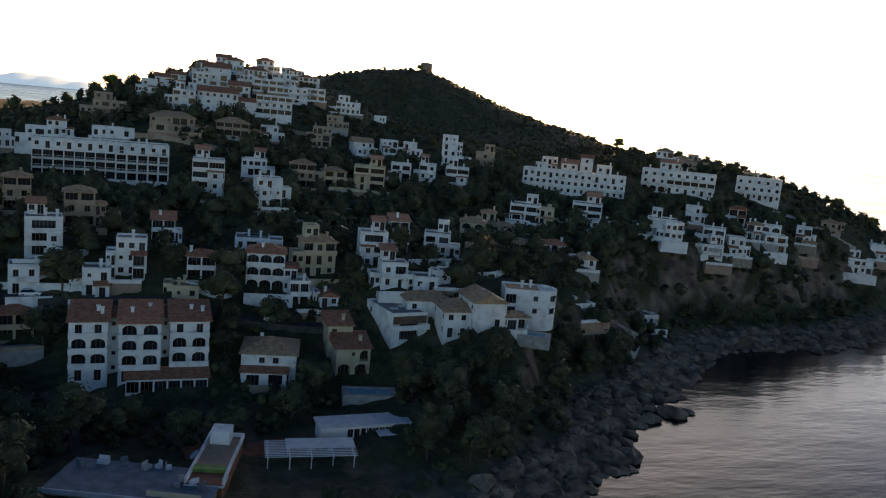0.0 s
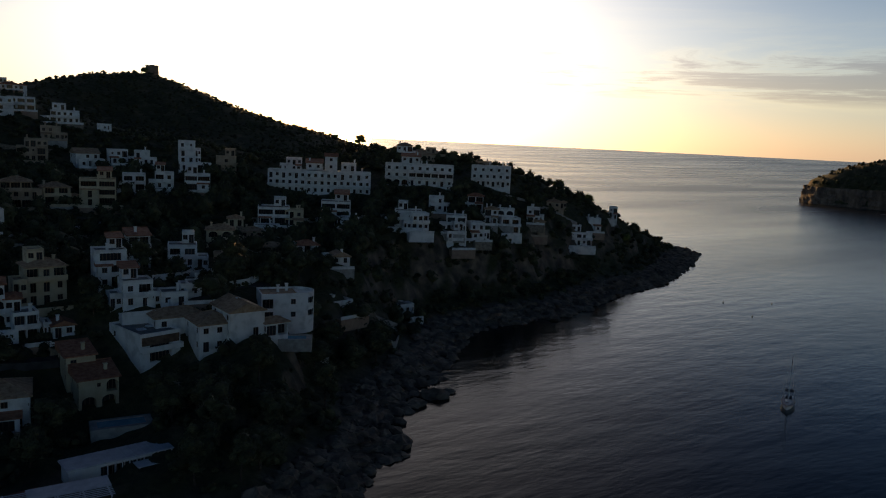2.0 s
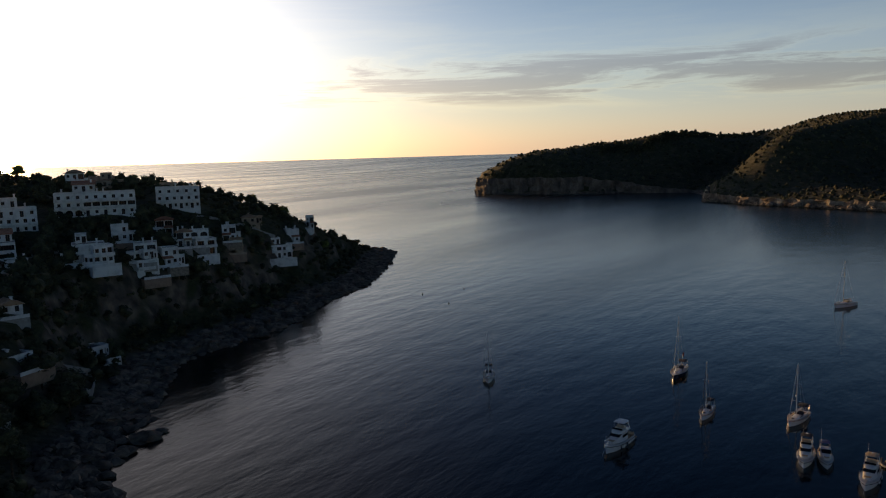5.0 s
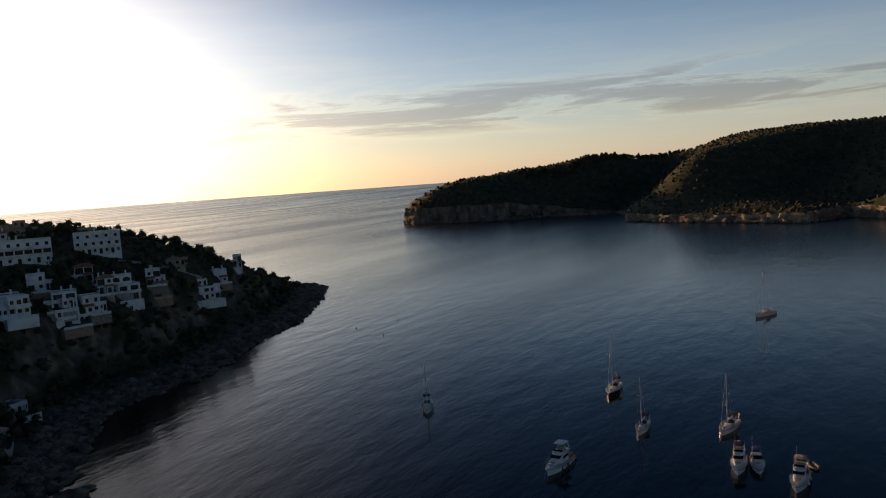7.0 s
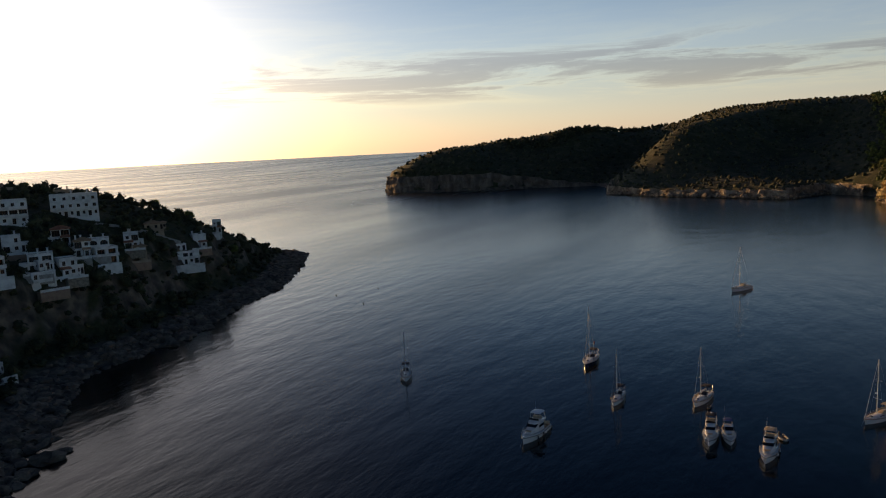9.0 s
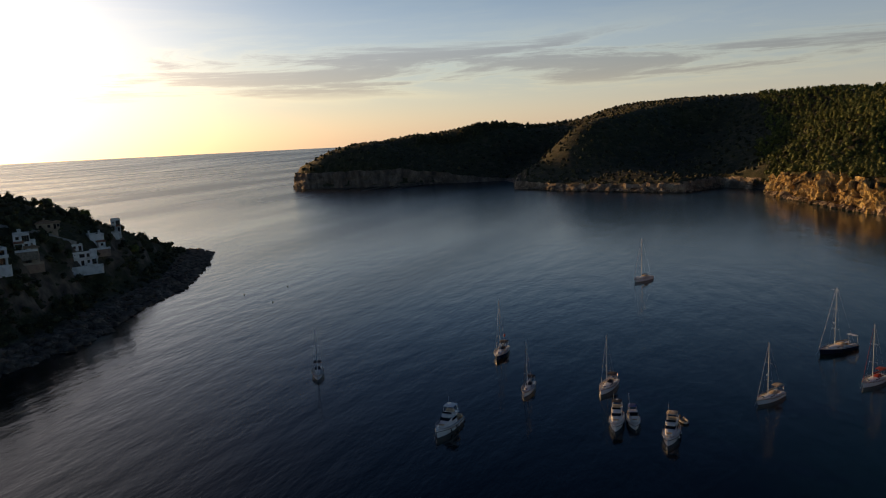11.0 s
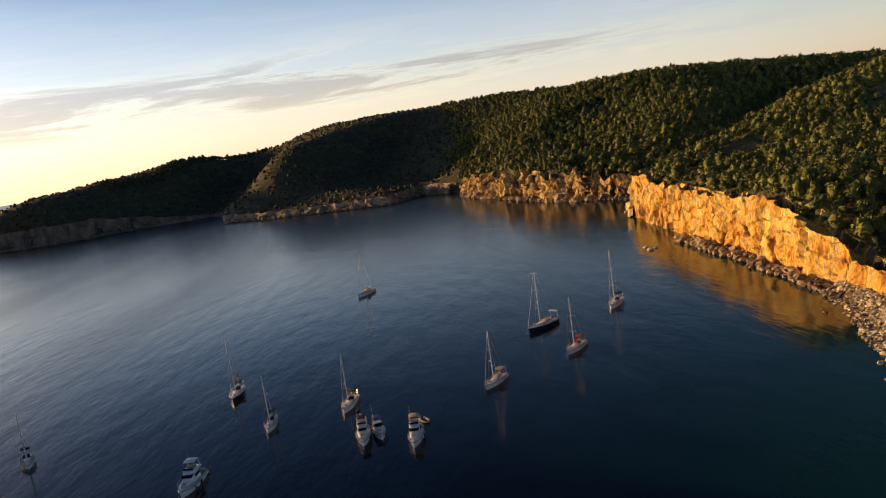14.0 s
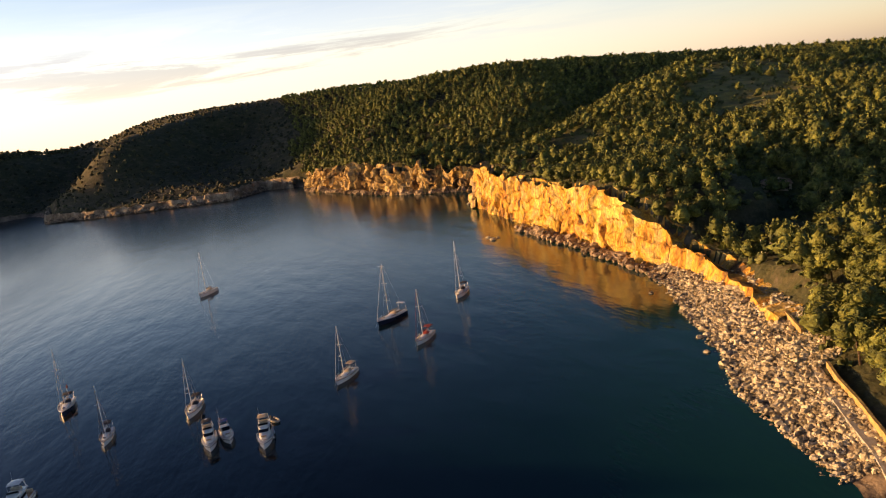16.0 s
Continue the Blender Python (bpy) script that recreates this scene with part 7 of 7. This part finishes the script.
# ---- trees ----
def blob(rng, r, squash=0.75):
    """A small jagged clump, 8 sides over 3 rings."""
    vs = [(0, 0, -r * squash * 0.8)]
    for k, (rr, zz) in enumerate(((0.8, -0.35), (1.0, 0.15), (0.62, 0.62))):
        for j in range(6):
            a = 2 * math.pi * (j + 0.5 * k) / 6
            q = r * rr * rng.uniform(0.65, 1.25)
            vs.append((q * math.cos(a), q * math.sin(a), r * squash * zz * rng.uniform(0.7, 1.3)))
    vs.append((0, 0, r * squash * rng.uniform(0.8, 1.1)))
    fs = []
    for j in range(6):
        k = (j + 1) % 6
        fs += [(0, 1 + k, 1 + j), (1 + j, 1 + k, 7 + k), (1 + j, 7 + k, 7 + j), (7 + j, 7 + k, 13 + k), (7 + j, 13 + k, 13 + j), (13 + j, 13 + k, 19)]
    return np.array(vs), np.array(fs)


def tufts(rng, centre, r, count, size):
    """Loose sprays of leaves round a clump."""
    vs = []
    for _ in range(count):
        d = Vector((rng.gauss(0, 1), rng.gauss(0, 1), rng.gauss(0.3, 0.8))).normalized()
        c = Vector(centre) + d * r * rng.uniform(0.75, 1.2)
        u = d.orthogonal().normalized()
        u.rotate(Matrix.Rotation(rng.uniform(0, 6.28), 3, d))
        w = d.cross(u)
        s = size * rng.uniform(0.6, 1.4)
        vs += [c - u * s - w * 0.1 * s, c + d * s * 0.4 + w * s * 0.5, c + u * s]
    v = np.array([tuple(p) for p in vs])
    return v, np.arange(len(v)).reshape(-1, 3)


def crown_arrays(rng, wide, tall, base, clumps, leaves, size):
    vs, fs, n = [], [], 0
    for i in range(clumps):
        f = rng.random()
        a, q = rng.uniform(0, 6.28), math.sqrt(rng.random())
        spread = wide * (0.35 + 0.65 * math.sin(math.pi * (0.25 + 0.6 * f)))
        c = (0.78 * q * spread * math.cos(a), 0.78 * q * spread * math.sin(a), base + tall * f)
        r = wide * rng.uniform(0.34, 0.56)
        for v, t in ((lambda b: (b[0] + np.array(c), b[1]))(blob(rng, r)), tufts(rng, c, r, leaves, size)):
            vs.append(v)
            fs.append(t + n)
            n += len(v)
    return np.concatenate(vs), np.concatenate(fs)


def spire(rng, wide, tall, base, rows=6, cols=8, leaves=84, size=0.42):
    """One pine crown seen from afar: a ragged, leaning dome with lobes, wrapped in loose sprays."""
    lean = (rng.uniform(-0.12, 0.12), rng.uniform(-0.12, 0.12))
    lobes = [(rng.uniform(0, 6.28), rng.uniform(0.1, 0.9), rng.uniform(0.2, 0.55)) for _ in range(6)]
    blunt = rng.uniform(0.36, 0.62)
    vs = [(0, 0, base)]
    for i in range(1, rows):
        f = i / rows
        z = base + tall * f
        r0 = wide * min(1.0, f / 0.22) ** 0.6 * max(0.06, 1 - max(0.0, f - 0.2) / 0.8) ** blunt
        for j in range(cols):
            a = 2 * math.pi * (j + 0.5 * (i % 2)) / cols
            bulge = sum(h * max(0.0, math.cos(a - b)) * max(0.0, 1 - abs(f - g) * 4) for b, g, h in lobes)
            r = r0 * (0.72 + bulge) * rng.uniform(0.66, 1.2)
            vs.append((r * math.cos(a) + lean[0] * tall * f, r * math.sin(a) + lean[1] * tall * f, z + rng.uniform(-0.06, 0.06) * tall))
    vs.append((lean[0] * tall, lean[1] * tall, base + tall))
    top, fs = len(vs) - 1, []
    for j in range(cols):
        k = (j + 1) % cols
        fs.append((0, 1 + k, 1 + j))
        for i in range(rows - 2):
            a, b = 1 + i * cols, 1 + (i + 1) * cols
            fs += [(a + j, a + k, b + k), (a + j, b + k, b + j)]
        a = 1 + (rows - 2) * cols
        fs.append((a + j, a + k, top))
    v, f = np.array(vs), np.array(fs)
    extra = []
    for i in range(leaves):
        q = Vector(vs[rng.randrange(1, top)])
        d = Vector((q.x, q.y, wide * rng.uniform(0.0, 0.8))).normalized()
        u = d.orthogonal().normalized()
        u.rotate(Matrix.Rotation(rng.uniform(0, 6.28), 3, d))
        h = size * rng.uniform(0.6, 1.5)
        q += Vector((rng.gauss(0, 0.3), rng.gauss(0, 0.3), rng.gauss(0.1, 0.35)))
        extra += [tuple(q - u * h), tuple(q + d * h * 1.3), tuple(q + u * h)]
    e = np.array(extra)
    return np.concatenate([v, e]), np.concatenate([f, np.arange(len(e)).reshape(-1, 3) + len(v)])


def trunk_mesh(rng, h, r, wide):
    bm = bmesh.new()
    bend = (rng.uniform(-0.5, 0.5), rng.uniform(-0.5, 0.5))
    p0, p1, p2 = (0, 0, -1.0), (bend[0] * 0.6, bend[1] * 0.6, h * 0.5), (bend[0], bend[1], h)
    tube(bm, p0, p1, r, r * 0.75, 6)
    tube(bm, p1, p2, r * 0.75, r * 0.4, 6)
    for i in range(4):
        a = i * 1.6 + rng.uniform(0, 1)
        z = h * rng.uniform(0.55, 0.9)
        tube(bm, (bend[0] * 0.8, bend[1] * 0.8, z), (bend[0] + wide * 0.55 * math.cos(a), bend[1] + wide * 0.55 * math.sin(a), z + h * 0.25), r * 0.35, r * 0.12, 4)
    me = bpy.data.meshes.new("trunk")
    bm.to_mesh(me)
    bm.free()
    me.materials.append(BARK)
    return me


def mesh_of(name, v, f, material):
    me = bpy.data.meshes.new(name)
    me.from_pydata(v.tolist(), [], f.tolist())
    me.shade_smooth()
    me.materials.append(material)
    return me


trng = random.Random(41)
KINDS = []
for k in range(7):
    hgt = (5.5, 6.5, 7.5, 6.0, 5.0, 4.0, 8.0)[k]
    wid = (3.0, 3.4, 3.2, 2.6, 3.2, 2.4, 2.6)[k]
    v, f = crown_arrays(trng, wid, hgt * 0.5, hgt * 0.46, 15, 46, 0.34)
    KINDS.append((trunk_mesh(trng, hgt * 0.75, 0.22, wid), mesh_of("crown", v, f, PINE)))
# the same trees as KINDS, in the leaf colour darkened for shade
SHADED_KINDS = [(trunk, mesh_of("crown", *[np.array(q) for q in ([tuple(c.co) for c in crown.vertices], [tuple(g.vertices) for g in crown.polygons])], SHADED_LEAVES)) for trunk, crown in KINDS]
SHADED_LABELS = ("pine with a broad crown between houses, foliage darkened for shade", "rounded garden tree on the built slope, foliage darkened for shade")
TREE_LABELS = ("green umbrella pine with a rounded crown on the slope", "bushy dark green pine among others on the hillside")


def pine(x, y, z, s, k, kinds=KINDS):
    in_shade = kinds is SHADED_KINDS
    t = tagged(new("shaded_tree" if in_shade else "pine_tree"), (SHADED_LABELS if in_shade else TREE_LABELS)[k % 2], "tree", "garden trees" if in_shade else "pines")
    t.matrix_world = pose(x, y, z, rz=(x * 37 + y * 11) % 360) @ Matrix.Scale(s, 4)
    hang("trunk", kinds[k][0], t)
    hang("crown", kinds[k][1], t)


FAR = [spire(trng, w, h * 0.84, h * 0.16) for w, h in ((2.1, 5.2), (2.5, 5.6), (1.9, 4.4), (2.3, 6.2), (1.8, 3.8), (2.8, 5.0), (2.2, 4.9), (2.6, 6.0), (1.7, 4.6), (3.0, 5.4))]
LOW = [crown_arrays(trng, w, h * 0.7, 0.1, 4, 4, 0.5) for w, h in ((1.3, 1.4), (1.6, 1.1), (1.0, 1.2), (1.9, 1.5))]
TINY = [blob(trng, 3.2, 1.0) for _ in range(6)]


def wood(name, places, sizes, shapes, material, label, category, lift=0.0):
    """Trees too many to count, as one mesh."""
    rr = random.Random(len(places))
    z = land(places[:, 0], places[:, 1]) + lift
    vs, fs, n = [], [], 0
    for (x, y), zz, s in zip(places, z, sizes):
        v, f = shapes[rr.randrange(len(shapes))]
        a = rr.uniform(0, 6.28)
        c, d = math.cos(a) * s, math.sin(a) * s
        vs.append(np.stack([v[:, 0] * c - v[:, 1] * d + x, v[:, 0] * d + v[:, 1] * c + y, v[:, 2] * s * rr.uniform(0.85, 1.2) + zz], -1))
        fs.append(f + n)
        n += len(v)
    v, f = np.concatenate(vs), np.concatenate(fs)
    me = bpy.data.meshes.new(name)
    me.vertices.add(len(v))
    me.vertices.foreach_set("co", v.ravel())
    me.loops.add(f.size)
    me.loops.foreach_set("vertex_index", f.ravel().astype(np.int32))
    me.polygons.add(len(f))
    me.polygons.foreach_set("loop_start", np.arange(0, f.size, 3, dtype=np.int32))
    me.polygons.foreach_set("use_smooth", np.ones(len(f), bool))
    me.update(calc_edges=True)
    me.materials.append(material)
    return tagged(new(name, me), label, category, kind="stuff")


def scatter(x0, x1, y0, y1, step, seed):
    r = np.random.default_rng(seed)
    X, Y = np.meshgrid(np.arange(x0, x1, step), np.arange(y0, y1, step))
    p = np.stack([X.ravel(), Y.ravel()], -1) + r.uniform(-0.48, 0.48, (X.size, 2)) * step
    return p, r


def clear_of_lots(p, margin=0.0):
    ok = np.ones(len(p), bool)
    for x, y, s in LOTS:
        ok &= np.hypot(p[:, 0] - x, p[:, 1] - y) > s + margin
    return ok


def in_front_of_lots(p):
    """True where a tree would stand close before a house front, on the bay side."""
    bad = np.zeros(len(p), bool)
    for x, y, s in LOTS:
        r = math.hypot(x, y)
        ux, uy = x / r, y / r
        dx, dy = p[:, 0] - x, p[:, 1] - y
        f, g = dx * ux + dy * uy, np.abs(dx * uy - dy * ux)
        bad |= (f < 0) & (f > -s - 9) & (g < s * 0.75)
    return bad


def clearing(p):
    """1 on the grassy open slope of the near southern hill."""
    ax, ay, bx, by = 350, -243, 520, -372
    f = np.clip(((p[:, 0] - ax) * (bx - ax) + (p[:, 1] - ay) * (by - ay)) / ((bx - ax) ** 2 + (by - ay) ** 2), 0, 1)
    d = np.hypot(p[:, 0] - ax - f * (bx - ax), p[:, 1] - ay - f * (by - ay)) + 16 * ripple(p[:, 0], p[:, 1], 55, 4)
    return ease(30 + 26 * f, 8 + 22 * f, d)


LOTS += [(26, 126, 10), (16, 117, 9), (-12, 111, 13), (-3, 111, 8), (29, 139, 6), (67, 148, 5), (24, 110, 7), (5, 106, 7), (221, -163, 7), (168, -122, 5), (163, -118, 4)]
# the built slope of the north side: pines and garden trees between the houses
p, r = scatter(-230, 370, 70, 430, 6.2, 1)
sd = shore_distance(p[:, 0], p[:, 1])
ok = (sd > 13) & clear_of_lots(p, 1.5) & ~in_front_of_lots(p) & (ripple(p[:, 0], p[:, 1], 60, 3) > -0.35)
up = land(p[:, 0], p[:, 1])
bare = ease(20, 60, p[:, 0] + 0.1 * p[:, 1]) * ease(285, 310, p[:, 1] - 0.1 * p[:, 0])
ok &= (r.random(len(p)) > bare) & ~((p[:, 0] < -50) & (p[:, 1] > 270) & (r.random(len(p)) < 0.75)) & ~((p[:, 0] > 225) & (r.random(len(p)) < 0.75)) & ~((up > 62) & (r.random(len(p)) < 0.8))
p = p[ok]
near = np.argsort(np.hypot(p[:, 0] - 45, p[:, 1] - 60))
rs = np.random.default_rng(8)
zz = land(p[:, 0], p[:, 1])
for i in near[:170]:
    pine(p[i, 0], p[i, 1], zz[i] - 0.3, rs.uniform(0.75, 1.4), int(rs.integers(0, 7)), SHADED_KINDS)
rest = p[near[170:]]
wood("north_wood", rest, rs.uniform(0.7, 1.3, len(rest)) * np.where(rest[:, 0] > 190, 0.75, 1.0), FAR, SHADED_LEAVES, "pines and garden trees between the upper houses, darkened for shade", "trees")

# shrubs over the whole north side
p, r = scatter(-160, 370, 70, 540, 3.5, 2)
sd = shore_distance(p[:, 0], p[:, 1])
ok = (sd > 12) & clear_of_lots(p, 0.5) & (r.random(len(p)) < 0.8)
p = p[ok]
wood("north_scrub", p, r.uniform(0.6, 1.7, len(p)) * np.where(p[:, 1] > 370, 0.6, 1.0), LOW, SHADED_SCRUB, "low scrub covering the built slope and bare hilltop, darkened for shade", "scrub")

# pines of the south side
p, r = scatter(55, 330, -300, -76, 5.2, 13)
sd = shore_distance(p[:, 0], p[:, 1])
gap = ripple(p[:, 0], p[:, 1], 70, 9)
ok = (sd > np.where(p[:, 0] < 125, 15.5, 21 - 13 * ease(150, 240, p[:, 0]))) & clear_of_lots(p, -1.0) & (gap > -0.85) & (r.random(len(p)) > 0.9 * clearing(p))
# the outlook of the villa stays open
along_view, across = (p[:, 0] * 0.805 - p[:, 1] * 0.594), np.abs(p[:, 0] * 0.594 + p[:, 1] * 0.805)
ok &= ~((across < 10) & (along_view > 225) & (along_view < 283))
p = p[ok]
near = np.argsort(np.hypot(p[:, 0], p[:, 1]))
zz = land(p[:, 0], p[:, 1])
for i in near[:190]:
    pine(p[i, 0], p[i, 1], zz[i], rs.uniform(0.85, 1.5), int(rs.integers(0, 7)))
rest = p[near[190:]]
wood("shore_wood", rest, rs.uniform(0.8, 1.1, len(rest)) * rs.uniform(0.85, 1.4, len(rest)), FAR, PINE, "dense pines right above the boulder bank and cliff", "trees")
p, r = scatter(240, 960, -620, -45, 6.2, 3)
sd = shore_distance(p[:, 0], p[:, 1])
gap = ripple(p[:, 0], p[:, 1], 150, 5) + 0.7 * ripple(p[:, 0], p[:, 1], 48, 6)
thin = ease(-300, -420, p[:, 1]) * ease(650, 300, p[:, 0])
ok = (sd > 4.0) & clear_of_lots(p, -1.5) & (gap > np.where(p[:, 0] > 470, -0.8, -0.3) + 0.75 * thin) & ((p[:, 0] > 330) | (p[:, 1] < -300)) & (r.random(len(p)) < 0.95 - 0.85 * clearing(p))
rest = p[ok]
wood("south_wood", rest, rs.uniform(0.8, 1.1, len(rest)) * rs.uniform(0.85, 1.4, len(rest)), FAR, PINE, "dense sunlit pine wood above the golden cliffs", "trees")
p, r = scatter(960, 1250, -500, -60, 9.0, 4)
sd = shore_distance(p[:, 0], p[:, 1])
ok = (sd > 14) & (ripple(p[:, 0], p[:, 1], 150, 7) > -0.7)
p = p[ok]
wood("cove_wood", p, r.uniform(0.9, 1.4, len(p)), FAR, PINE, "pine wood behind the far coves", "trees")
p, r = scatter(60, 960, -620, -45, 5.0, 5)
sd = shore_distance(p[:, 0], p[:, 1])
p = p[(sd > np.where(p[:, 0] < 125, 15.0, 20 - 13 * ease(150, 240, p[:, 0]))) & (r.random(len(p)) < 0.8 - 0.5 * clearing(p))]
wood("south_scrub", p, r.uniform(0.6, 1.4, len(p)), LOW, SCRUB, "green and ochre scrub under the southern pines", "scrub")
p, r = scatter(720, 1500, -150, 560, 10.0, 6)
sd = shore_distance(p[:, 0], p[:, 1])
p = p[(sd > 9) & (ripple(p[:, 0], p[:, 1], 110, 8) > -0.55)]
wood("headland_scrub", p, r.uniform(0.45, 1.0, len(p)), TINY, SHADED_SCRUB, "wind-bent scrub over the far headland, darkened for shade", "scrub")

# a ragged line of trees along the headland's crest, in two steps
p = np.concatenate([belt([(1091, 423), (1122, 364), (1137, 351)], 130, -14, 14, 31), belt([(1137, 351), (1209, 318), (1330, 232)], 380, -14, 14, 32)])
wood("crest_trees", p, np.random.default_rng(33).uniform(0.5, 1.15, len(p)), FAR, SHADED_LEAVES, "ragged trees along the crest of the headland, darkened for shade", "trees")

# single pines against the sky on the northern ridge
for x, y, s, k in ((218, 402, 1.15, 0), (229, 355, 0.8, 4), (209, 414, 0.5, 4), (270, 286, 0.9, 1), (279, 273, 0.8, 0), (292, 259, 0.9, 4), (256, 315, 0.6, 3), (238, 334, 0.7, 4), (-50, 388, 1.2, 1), (-110, 465, 0.9, 0), (-76, 432, 0.9, 4), (129, 532, 0.8, 4)):
    pine(x, y, height_at(x, y), s, k)
